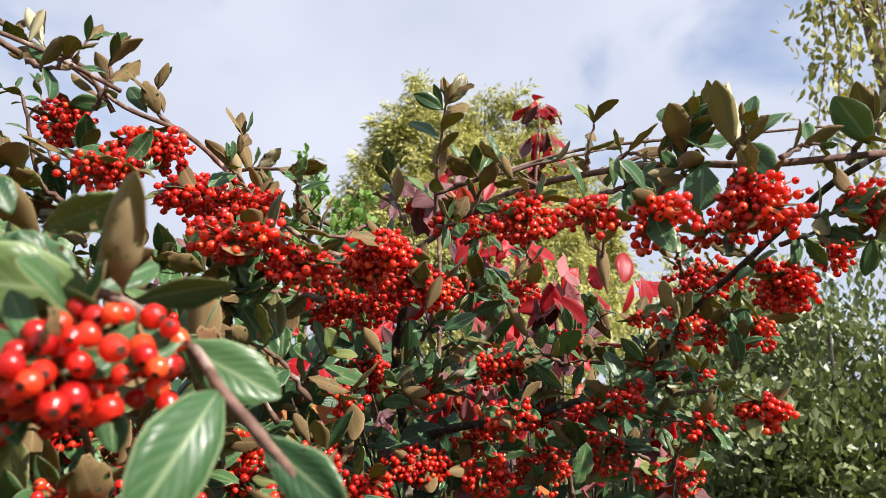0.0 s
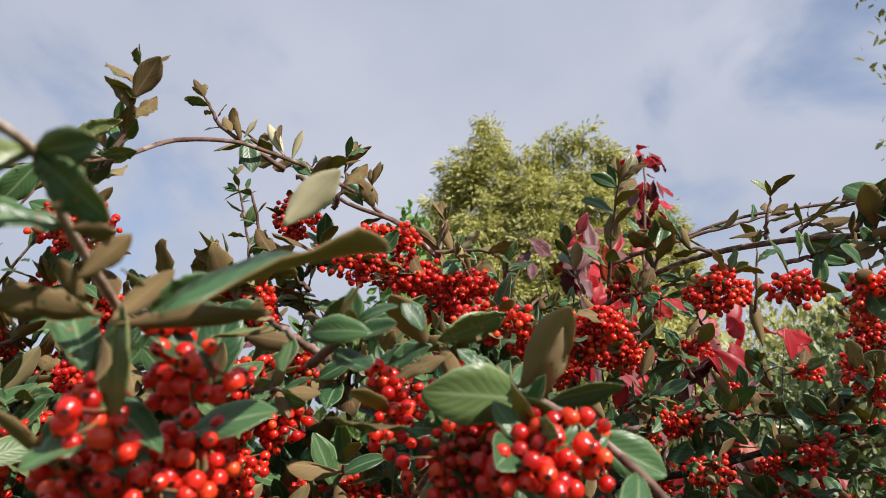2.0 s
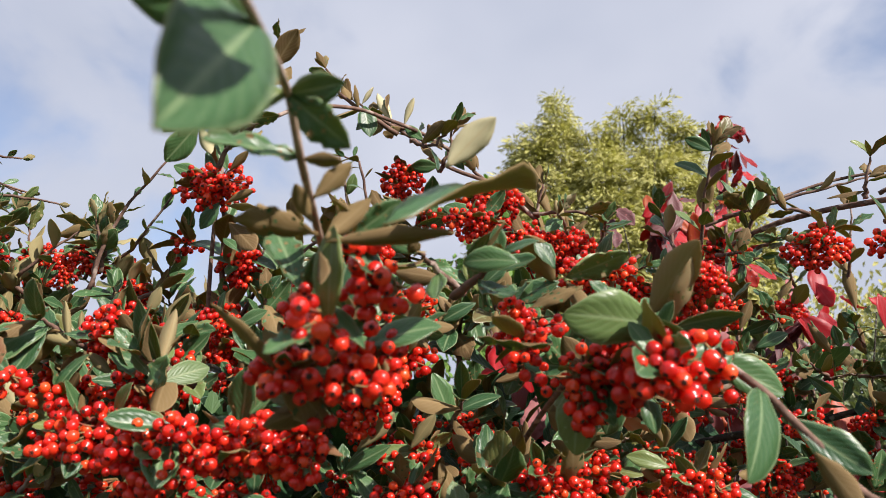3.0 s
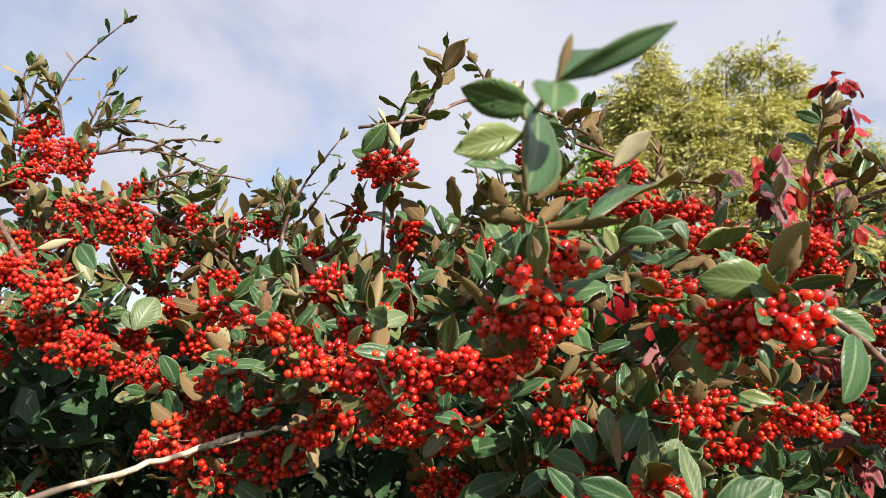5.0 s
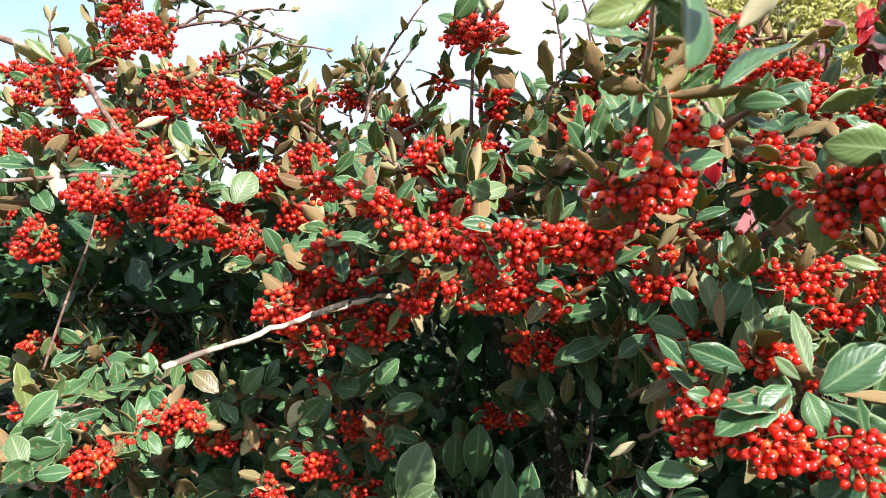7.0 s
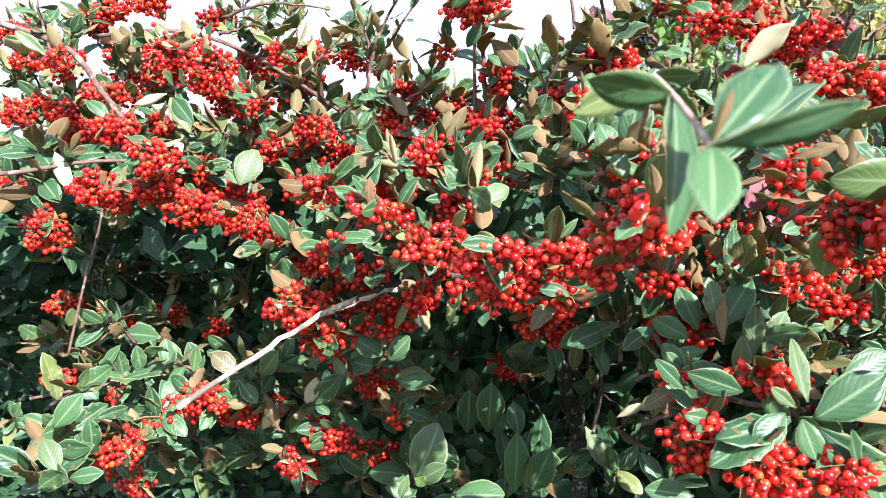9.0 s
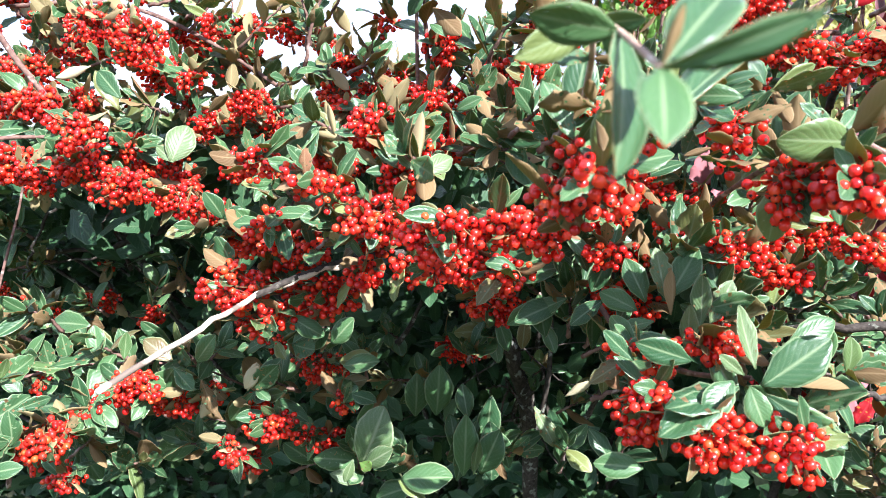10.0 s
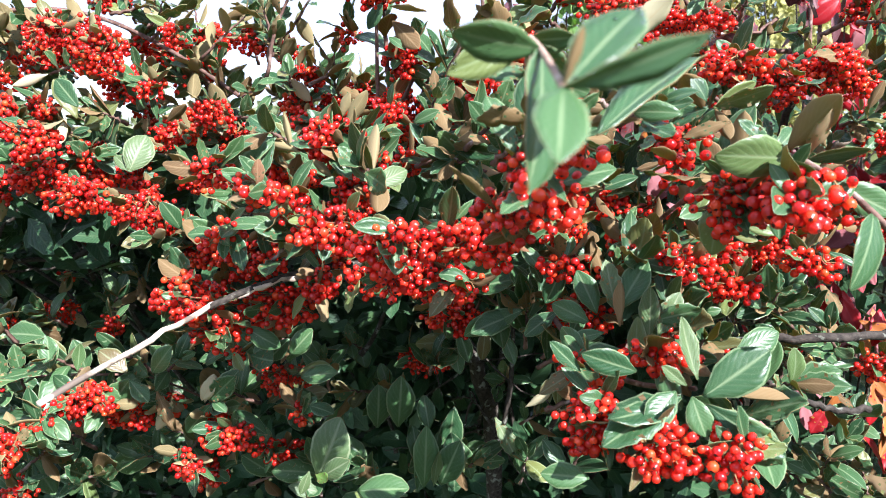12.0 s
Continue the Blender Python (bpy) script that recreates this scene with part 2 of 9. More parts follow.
def leaf_shape(across, along, width, fold, bend, wave=0.0, point=0.8, seed=0, swell=1.18, twist=0.0):
    """One leaf of length 1 along +y with its upper face up: places, faces, material index (0 top, 1 under), leaf coordinates."""
    rng = np.random.default_rng(seed)
    v = np.sin(np.linspace(0, np.pi / 2, along + 1)) ** 1.15
    half = width / 2 * np.sin(np.pi * v ** swell) ** (0.9 * point)
    half *= 1 + wave * rng.uniform(-1, 1, along + 1)
    half[0], half[-1] = 0.018, 0.006
    s = np.linspace(-1, 1, across + 1)
    vv, ss = np.meshgrid(v, s, indexing="ij")
    x = half[:, None] * ss
    ripple = wave * 0.5 * np.sin(vv * 17 + 2 * ss + seed) * abs(ss)
    z = fold * abs(x) + bend * vv ** 2 + ripple * width + twist * x * vv
    y = vv - 0.22 * bend ** 2 * vv ** 3
    top = np.stack([x, y, z + 0.004], -1).reshape(-1, 3)
    low = np.stack([x, y, z - 0.004], -1).reshape(-1, 3)
    uv = np.stack([ss * 0.5 + 0.5, vv], -1).reshape(-1, 2)
    w, count = across + 1, len(top)
    grid = np.array([[a * w + b, a * w + b + 1, (a + 1) * w + b + 1, (a + 1) * w + b] for a in range(along) for b in range(across)])
    rim = [b for b in range(w)] + [a * w + across for a in range(1, along + 1)] + [along * w + b for b in range(across - 1, -1, -1)] + [a * w for a in range(along - 1, 0, -1)]
    side = np.array([[rim[i], rim[i] + count, rim[(i + 1) % len(rim)] + count, rim[(i + 1) % len(rim)]] for i in range(len(rim))])
    faces = np.concatenate([grid, grid[:, ::-1] + count, side])
    index = np.concatenate([np.zeros(len(grid)), np.ones(len(grid) + len(side))])
    return np.concatenate([top, low]), faces, index, np.concatenate([uv, uv])


def sheet(shape):
    """The upper side alone of a leaf, for leaves far off."""
    co, faces, index, uv = shape
    n = len(co) // 2
    keep = (faces < n).all(1)
    return co[:n], faces[keep], index[keep], uv[:n]


def berry_shape(around, rings):
    """A berry of radius 1 with its stalk above and a dented calyx below."""
    co, faces, index = [(0, 0, 0.93)], [], []
    for r in range(1, rings):
        a = math.pi * r / rings
        for k in range(around):
            b = 2 * math.pi * k / around
            co.append((math.sin(a) * math.cos(b), math.sin(a) * math.sin(b), 0.95 * math.cos(a)))
    ring = len(co)
    for k in range(around):
        b = 2 * math.pi * k / around
        rad = 0.46 if k % 2 else 0.27
        co.append((rad * math.cos(b), rad * math.sin(b), -1.0 if k % 2 else -0.93))
    co.append((0, 0, -0.80))
    for k in range(around):
        j = (k + 1) % around
        faces.append((0, 1 + k, 1 + j, 1 + j)); index.append(0)
        for r in range(rings - 2):
            p = 1 + r * around
            faces.append((p + k, p + around + k, p + around + j, p + j)); index.append(0)
        p = 1 + (rings - 2) * around
        faces.append((p + k, ring + k, ring + j, p + j)); index.append(0)
        faces.append((ring + k, ring + around, ring + j, ring + j)); index.append(1)
    return np.array(co, float), np.array(faces), np.array(index), np.zeros((len(co), 2))


def tube(points, radii, sides=6, seed=0, rough=0.0):
    """A tapered tube through points: places and faces."""
    rng = np.random.default_rng(seed)
    p = np.asarray(points, float)
    t = np.gradient(p, axis=0)
    t /= np.linalg.norm(t, axis=1)[:, None] + 1e-12
    ref = np.array((0.31, 0.2, 0.93)) if abs(t[0] @ (0.31, 0.2, 0.93)) < 0.9 else np.array((1.0, 0, 0))
    n = ref - (t @ ref)[:, None] * t
    n /= np.linalg.norm(n, axis=1)[:, None]
    b = np.cross(t, n)
    a = np.linspace(0, 2 * np.pi, sides, endpoint=False)
    r = np.asarray(radii, float)[:, None] * (1 + rough * rng.uniform(-1, 1, (len(p), sides)))
    ring = p[:, None] + r[..., None] * (np.cos(a)[:, None] * n[:, None] + np.sin(a)[:, None] * b[:, None])
    co = np.concatenate([ring.reshape(-1, 3), p[:1], p[-1:]])
    faces = [(i * sides + k, i * sides + (k + 1) % sides, (i + 1) * sides + (k + 1) % sides, (i + 1) * sides + k) for i in range(len(p) - 1) for k in range(sides)]
    top = len(p) * sides
    faces += [(top, (k + 1) % sides, k, k) for k in range(sides)]
    faces += [(top + 1, top - sides + k, top - sides + (k + 1) % sides, top - sides + (k + 1) % sides) for k in range(sides)]
    return co, np.array(faces)


def curve(points, steps=5, wobble=0.0, seed=0):
    """A smooth line through points (Catmull-Rom)."""
    rng = np.random.default_rng(seed)
    p = np.asarray(points, float)
    p = np.concatenate([2 * p[:1] - p[1:2], p, 2 * p[-1:] - p[-2:-1]])
    out = []
    for i in range(1, len(p) - 2):
        for s in np.linspace(0, 1, steps, endpoint=False):
            a, b, c, d = p[i - 1:i + 3]
            out.append(0.5 * (2 * b + (c - a) * s + (2 * a - 5 * b + 4 * c - d) * s ** 2 + (3 * b - a - 3 * c + d) * s ** 3))
    out = np.array(out + [p[-2]])
    out[1:-1] += rng.normal(0, 1, (len(out) - 2, 3)) * wobble
    return out


def gather(pieces):
    """Joins (places, faces) pieces."""
    co, faces, at = [], [], 0
    for c, f in pieces:
        co.append(c), faces.append(f + at)
        at += len(c)
    return np.concatenate(co), np.concatenate(faces)


def strewn(shapes, picks, frames):
    """Copies of shapes at 4 x 4 frames, joined: places, faces, index, leaf coordinates."""
    co, faces, index, uv, at = [], [], [], [], 0
    picks, frames = np.asarray(picks), np.asarray(frames, float)
    for k, (c, f, i, u) in enumerate(shapes):
        m = frames[picks == k]
        if not len(m):
            continue
        put = np.einsum("nij,vj->nvi", m[:, :3, :3], c) + m[:, None, :3, 3]
        co.append(put.reshape(-1, 3))
        faces.append((f[None] + (np.arange(len(m)) * len(c))[:, None, None]).reshape(-1, 4) + at)
        index.append(np.tile(i, len(m))), uv.append(np.tile(u, (len(m), 1)))
        at += len(m) * len(c)
    return np.concatenate(co), np.concatenate(faces), np.concatenate(index), np.concatenate(uv)


def leaf_frames(base, way, normal, length, width):
    """4 x 4 frames that lay a leaf of length 1 from base along way, with its upper face to normal."""
    base, way, normal = (np.atleast_2d(np.asarray(a, float)) for a in (base, way, normal))
    y = way / (np.linalg.norm(way, axis=1)[:, None] + 1e-9)
    z = normal - (normal * y).sum(1)[:, None] * y
    z /= np.linalg.norm(z, axis=1)[:, None] + 1e-9
    x = np.cross(y, z)
    m = np.zeros((len(y), 4, 4))
    length, width = np.broadcast_to(length, len(y)), np.broadcast_to(width, len(y))
    m[:, :3, 0], m[:, :3, 1], m[:, :3, 2] = x * (length * width)[:, None], y * length[:, None], z * length[:, None]
    m[:, :3, 3], m[:, 3, 3] = base, 1
    return m


def spray(rng, n):
    v = rng.normal(0, 1, (n, 3))
    return v / np.linalg.norm(v, axis=1)[:, None]


# ---- setting ----
def ground_sheet():
    n = 60
    g = np.concatenate([-np.geomspace(400, 0.5, n), [0], np.geomspace(0.5, 400, n)])
    w = len(g)
    x, y = np.meshgrid(g, g, indexing="ij")
    z = np.array([[0.03 * noise.noise((a * 0.7, b * 0.7, 3.0)) for b in g] for a in g])
    faces = np.array([[a * w + b, (a + 1) * w + b, (a + 1) * w + b + 1, a * w + b + 1] for a in range(w - 1) for b in range(w - 1)])
    mesh = raw_mesh("ground", np.stack([x, y, z], -1).reshape(-1, 3), faces, [GRASS])
    tagged(new("ground", mesh), "mown green lawn under the shrubs", "ground", kind="structure")


ground_sheet()

# ---- the berry shrub: shapes ----
LEAVES = [leaf_shape(4, 12, 0.44, 0.26, -0.14, 0.05, 0.82, 1, 1.18, 0.4), leaf_shape(4, 12, 0.38, 0.45, 0.20, 0.07, 0.88, 2, 1.22, -0.4),
          leaf_shape(4, 12, 0.50, 0.16, -0.34, 0.05, 0.74, 3, 1.25, 0.6), leaf_shape(4, 14, 0.42, 0.32, -0.08, 0.16, 0.84, 4, 1.15, -0.5),
          leaf_shape(4, 12, 0.35, 0.60, 0.16, 0.05, 0.90, 5, 1.18, 0.5), leaf_shape(4, 14, 0.46, 0.22, 0.32, 0.14, 0.80, 6, 1.25, -0.6)]
SHEETS = [sheet(leaf_shape(2, 3, 0.48, 0.3, -0.12, 0.03, 0.95, 11)), sheet(leaf_shape(2, 3, 0.42, 0.45, 0.15, 0.03, 1.05, 12)), sheet(leaf_shape(2, 3, 0.52, 0.15, -0.25, 0.06, 0.9, 13))]
BIG_BERRY, BERRY_SHAPE, FAR_BERRY = berry_shape(12, 8), berry_shape(10, 6), berry_shape(8, 5)
LEAF_MESHES = {}


def leaf_mesh(pick, top, under):
    key = (pick, top.name, under.name)
    if key not in LEAF_MESHES:
        c, f, i, u = LEAVES[pick]
        LEAF_MESHES[key] = raw_mesh("leaf", c, f, [top, under], i, u)
    return LEAF_MESHES[key]


shrub = tagged(new("berry_shrub"), "large evergreen cotoneaster shrub laden with clusters of red berries", "shrub")
shrub.empty_display_size = 0.2
shrub.location = (-0.40, 0.85, 0.0)
HOME = Matrix.Translation((0.40, -0.85, 0.0))
serial = [0]


def on_shrub(name, data, label="", parent=None):
    ob = part(name, data, parent or shrub, label)
    if parent is None:
        ob.matrix_parent_inverse = HOME
    return ob


def limb(points, thick, thin, mat=None, name="branch", label="", wobble=0.0, sides=8, rough=0.06):
    serial[0] += 1
    line = curve(points, 6, wobble, serial[0])
    s = np.linspace(0, 1, len(line))
    c, f = tube(line, thick + (thin - thick) * s, sides, serial[0], rough)
    return on_shrub(name, raw_mesh(name, c, f, [mat or BARK]), label)


def leaf(base, tip, toward, width=1.0, pick=0, top=None, under=None, parent=None, spin=0.0, drops=0):
    """One leaf from base to tip with its upper face to the direction toward, spun about its length, with rain drops on it."""
    way = Vector(tip) - Vector(base)
    normal = Vector(toward)
    normal.rotate(Matrix.Rotation(radians(spin), 3, way.normalized()))
    m = leaf_frames([base], [way], [normal], way.length, 1.12 * width)[0]
    ob = on_shrub("leaf", leaf_mesh(pick, top or GREEN, under or FELT), "", parent)
    ob.matrix_world = Matrix(m.tolist())
    if parent is None:
        ob.matrix_parent_inverse = HOME
    ob.matrix_basis = Matrix(m.tolist())
    rng = np.random.default_rng(drops + int(1e4 * abs(tip[0])))
    c = LEAVES[pick][0]
    top = c[:len(c) // 2]
    for p in top[rng.choice(len(top), drops, replace=False)]:
        r = rng.uniform(0.0003, 0.0007) / way.length
        part("drop", DROP_MESH, ob).matrix_basis = Matrix.Translation((p[0] * 0.8, p[1], p[2] + 0.2 * r)) @ Matrix.Diagonal((r / width, r, r * 0.7, 1.0))
    return ob


def cluster(centre, rx, rz, size=0.0026, fill=0.42, near=False, root=None, ry=None, label=""):
    """A loose bunch of berries on branching stalks, in some lesser clumps within an ellipsoid; near: each berry is an object."""
    serial[0] += 1
    rng = np.random.default_rng(1000 + serial[0])
    centre = np.array(centre, float)
    rx, rz = 1.1 * rx, 1.08 * rz
    ry = ry or 0.6 * min(rx, rz) + 0.3 * max(rx, rz)
    rad = np.array((rx, ry, rz))
    want = max(5, min(int(fill * 0.85 * rx * ry * rz / size ** 3), 150))
    root = np.array(root, float) if root is not None else centre + np.array((rng.normal(0, 0.25) * rx, 0.6 * ry, 0.75 * rz))
    hubs = centre + spray(rng, 7) * rad * rng.uniform(0.3, 1.0, (7, 1))
    spots, tries = [], 0
    while len(spots) < want and tries < 5000:
        tries += 1
        v = rng.normal(0, 1, 3)
        v /= np.linalg.norm(v)
        if rng.random() < 0.9:
            q = hubs[rng.integers(0, 7)] + v * np.maximum(rad * 0.36, 2.6 * size) * rng.uniform(0.2, 1) ** 0.4
        else:
            q = centre + v * rad * rng.uniform(0.2, 1.15) ** 0.5
        if all(np.sum((q - s) ** 2) > (1.74 * size) ** 2 for s in spots):
            spots.append(q)
    stalks, frames = [], []
    for q in spots:
        out = q - root
        out /= np.linalg.norm(out) + 1e-9
        out = out + np.array((0.05, -0.25, -0.35)) + rng.normal(0, 0.5, 3)
        out /= np.linalg.norm(out)
        r = size * rng.uniform(0.78, 1.15)
        m = Vector(-out).to_track_quat("Z", "Y").to_matrix()
        frame4 = np.eye(4)
        frame4[:3, :3], frame4[:3, 3] = np.array(m) * r, q
        frames.append(frame4)
        neck = q - out * r * 0.9
        knee = hubs[int(np.argmin(((hubs - q) ** 2).sum(1)))] * 0.5 + root * 0.3 + neck * 0.2
        steps = 2 if near else 1
        c, f = tube(curve([root, knee, neck], steps), np.linspace(0.0008, 0.00035, 2 * steps + 1), 3)
        stalks.append((c, f))
    c, f = gather(stalks)
    ob = on_shrub("fruit_stalk", raw_mesh("fruit_stalk", c, f, [STALK]), label)
    # the short leaves among the fruit
    k = rng.integers(1, 4) if near and rx < 0.013 else rng.integers(6, 11)
    lb = hubs[rng.integers(0, 7, k)] * 0.6 + root * 0.4
    lw = spray(rng, k) * (1, 0.7, 0.8) + (lb - centre) / max(rx, rz) * 0.6 + np.array((0, -0.5, 0.1))
    ln = np.array((0.1, -0.5, 0.7)) + rng.normal(0, 0.5, (k, 3))
    ln[rng.random(k) < 0.18] *= -1
    lf = leaf_frames(lb, lw, ln, rng.uniform(0.014, 0.032, k), rng.uniform(0.8, 1.1, k))
    pick = rng.integers(0, 6, k)
    if near:
        for m in frames:
            part("berry", BERRY_MESH, ob).matrix_basis = Matrix(m.tolist())
        for m, j in zip(lf, pick):
            part("leaf", leaf_mesh(int(j), GREEN, FELT), ob).matrix_basis = Matrix(m.tolist())
        return ob
    lc, lq, li, lu = strewn(LEAVES, pick, lf)
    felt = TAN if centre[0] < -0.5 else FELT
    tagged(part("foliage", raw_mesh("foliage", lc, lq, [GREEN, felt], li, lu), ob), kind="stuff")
    shape = BERRY_SHAPE if math.dist(centre, (-0.14, -0.1, 1.53)) < 0.52 else FAR_BERRY
    bc, bf, bi, _ = strewn([shape], np.zeros(len(frames), int), frames)
    tagged(part("fruit", raw_mesh("fruit", bc, bf, [BERRY, CALYX], bi), ob), kind="stuff")
    return ob


DROP_MESH = raw_mesh("drop", FAR_BERRY[0], FAR_BERRY[1], [WATER])
BERRY_MESH = raw_mesh("berry", BIG_BERRY[0], BIG_BERRY[1], [BERRY, CALYX], BIG_BERRY[2])


def shoot(points, count, length, face=None, thick=0.0022, near=False, start=0.25, top=None, under=None, spread=0.95, tuft=3, droop=0.0, wide=1.0, flip=0.14):
    """A leafy shoot: a twig through points with leaves in turn on both sides and a tuft at its tip."""
    serial[0] += 1
    rng = np.random.default_rng(2000 + serial[0])
    line = curve(points, 6, 0.0006, serial[0])
    s = np.linspace(0, 1, len(line))
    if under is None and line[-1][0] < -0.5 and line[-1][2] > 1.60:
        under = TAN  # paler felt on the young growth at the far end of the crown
    if face is None:  # the upper leaves lie flatter, open to the sky
        lie = np.interp(line[-1][2], (1.48, 1.66), (0, 1))
        face = (0.15, -0.75 + 0.6 * lie, 0.65 + 0.35 * lie)
    c, f = tube(line, thick * (1 - 0.6 * s), 6 if near else 4, serial[0], 0.08)
    twig = on_shrub("shoot", raw_mesh("shoot", c, f, [TWIG]))
    base, way, normal, long = [], [], [], []
    for k in range(count + tuft):
        end = k >= count
        at = 1.0 if end else start + (0.97 - start) * (k + rng.uniform(-0.2, 0.2)) / max(1, count)
        x = min(max(at, 0), 1) * (len(line) - 1)
        i = min(int(x), len(line) - 2)
        p = line[i] + (line[i + 1] - line[i]) * (x - i)
        along = line[i + 1] - line[i]
        along /= np.linalg.norm(along)
        turn = 2.4 * k + rng.normal(0, 0.35)
        ref = np.cross(along, (0.3, 0.9, 0.2))
        ref /= np.linalg.norm(ref)
        side = ref * math.cos(turn) + np.cross(along, ref) * math.sin(turn)
        open_ = (0.5 if end else spread) * rng.uniform(0.75, 1.25)
        w = along * math.cos(open_) + side * math.sin(open_) + np.array((0, 0, -droop * rng.uniform(0.3, 1)))
        nrm = np.cross(np.cross(w, along), w)
        nrm = along * 0.9 - side * 0.2 if not end else -side + along * 0.5
        nrm = nrm + np.array(face) * rng.uniform(0.3, 1.3) + rng.normal(0, 0.35, 3)
        if rng.random() < flip:
            nrm = -nrm
        base.append(p), way.append(w), normal.append(nrm)
        long.append(0.78 * length * rng.uniform(0.7, 1.12) * (0.72 if end else 1))
    if not base:
        return twig
    wid = rng.uniform(0.88, 1.15, len(base)) * wide
    frames = leaf_frames(base, way, normal, np.array(long), wid)
    picks = rng.integers(0, len(LEAVES), len(base))
    if near:
        for m, k in zip(frames, picks):
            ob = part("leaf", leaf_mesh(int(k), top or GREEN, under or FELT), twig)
            ob.matrix_basis = Matrix(m.tolist())
    else:
        c, f, i, u = strewn(LEAVES, picks, frames)
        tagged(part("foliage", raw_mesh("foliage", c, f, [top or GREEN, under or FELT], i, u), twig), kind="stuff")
    return twig


# ---- the berry shrub: boughs, bunches and shoots ----

# stems and boughs
limb([(-0.400, 0.850, 0.000), (-0.360, 0.750, 0.600), (-0.369, 0.679, 1.194), (-0.394, 0.646, 1.296), (-0.420, 0.614, 1.359), (-0.435, 0.585, 1.420), (-0.435, 0.563, 1.459)], 0.01152, 0.00648, BARK, wobble=0.003, sides=12, rough=0.16)
limb([(-0.400, 0.850, 0.000), (-0.100, 0.750, 0.900), (-0.021, 0.773, 1.407), (-0.034, 0.739, 1.476), (-0.040, 0.686, 1.539), (-0.029, 0.653, 1.597)], 0.00648, 0.0036, BARK, wobble=0.001)
limb([(-0.400, 0.850, 0.000), (-0.100, 0.800, 0.800), (-0.032, 0.752, 1.411), (0.006, 0.701, 1.508), (0.027, 0.684, 1.539), (0.052, 0.666, 1.576), (0.064, 0.652, 1.597)], 0.00576, 0.0036, BLEACHED, wobble=0.001)
limb([(-0.020, 0.699, 1.470), (0.020, 0.665, 1.482), (0.059, 0.653, 1.487), (0.122, 0.628, 1.505), (0.159, 0.605, 1.516), (0.187, 0.592, 1.525)], 0.00432, 0.00216, BARK)
limb([(0.173, 0.601, 1.534), (0.202, 0.571, 1.580), (0.220, 0.557, 1.596), (0.238, 0.500, 1.623), (0.257, 0.465, 1.645), (0.288, 0.440, 1.663)], 0.00288, 0.00216, BARK)
limb([(-0.019, 0.626, 1.633), (0.037, 0.578, 1.660), (0.078, 0.546, 1.667), (0.121, 0.495, 1.662), (0.147, 0.446, 1.650), (0.186, 0.416, 1.640), (0.257, 0.414, 1.646)], 0.00252, 0.00216, TWIG)
limb([(-0.004, 0.584, 1.669), (0.061, 0.590, 1.693), (0.116, 0.587, 1.708), (0.182, 0.577, 1.713), (0.255, 0.578, 1.719), (0.328, 0.578, 1.726)], 0.001584, 0.00108, TWIG)
limb([(-0.019, 0.629, 1.618), (-0.086, 0.589, 1.621), (-0.123, 0.565, 1.641), (-0.153, 0.540, 1.668), (-0.187, 0.524, 1.698), (-0.229, 0.512, 1.715), (-0.256, 0.488, 1.734), (-0.295, 0.464, 1.755)], 0.00252, 0.00144, TWIG)
limb([(-0.213, 0.468, 1.708), (-0.234, 0.424, 1.711), (-0.258, 0.401, 1.716), (-0.276, 0.379, 1.716), (-0.301, 0.350, 1.706), (-0.318, 0.323, 1.686), (-0.331, 0.304, 1.676), (-0.363, 0.284, 1.667)], 0.001584, 0.001296, TWIG)
limb([(-0.437, 0.083, 1.4285), (-0.445, 0.16, 1.4325), (-0.449, 0.239, 1.436), (-0.43, 0.262, 1.445), (-0.40, 0.30, 1.452), (-0.36, 0.36, 1.45)], 0.0015, 0.0026, BLEACHED, name="dead_stick", label="bleached broken dead stick caught among the berries", wobble=0.0011, rough=0.2)
limb([(-0.449, 0.236, 1.4362), (-0.43, 0.262, 1.4452), (-0.40, 0.30, 1.4522), (-0.36, 0.36, 1.45)], 0.0024, 0.0030, BARK, label="grey bark left on the dead stick", wobble=0.0004)
limb([(-0.823, 0.260, 1.681), (-0.758, 0.307, 1.651), (-0.728, 0.319, 1.608), (-0.697, 0.321, 1.570), (-0.682, 0.360, 1.497), (-0.658, 0.423, 1.475), (-0.596, 0.501, 1.445)], 0.00288, 0.00252, TWIG)
limb([(-0.790, 0.210, 1.538), (-0.756, 0.245, 1.539), (-0.723, 0.279, 1.545), (-0.692, 0.313, 1.545), (-0.662, 0.367, 1.541)], 0.00216, 0.00144, TWIG)
limb([(-0.831, 0.407, 1.674), (-0.769, 0.452, 1.680), (-0.715, 0.473, 1.667), (-0.644, 0.480, 1.632), (-0.553, 0.473, 1.578)], 0.00216, 0.00216, TWIG)
limb([(-0.735, 0.256, 1.373), (-0.732, 0.277, 1.430), (-0.730, 0.299, 1.480), (-0.721, 0.302, 1.511)], 0.001296, 0.001008, TWIG)
limb([(-0.754, 0.227, 1.338), (-0.710, 0.266, 1.342), (-0.672, 0.291, 1.347), (-0.624, 0.321, 1.343), (-0.599, 0.352, 1.331), (-0.561, 0.378, 1.304)], 0.00144, 0.001008, TWIG)
limb([(-0.391, 0.408, 1.549), (-0.387, 0.398, 1.603), (-0.385, 0.397, 1.652), (-0.381, 0.398, 1.701)], 0.0018, 0.001296, TWIG)
limb([(-0.230, 0.322, 1.423), (-0.202, 0.290, 1.402), (-0.169, 0.260, 1.400), (-0.136, 0.229, 1.411)], 0.00216, 0.00144, TWIG)
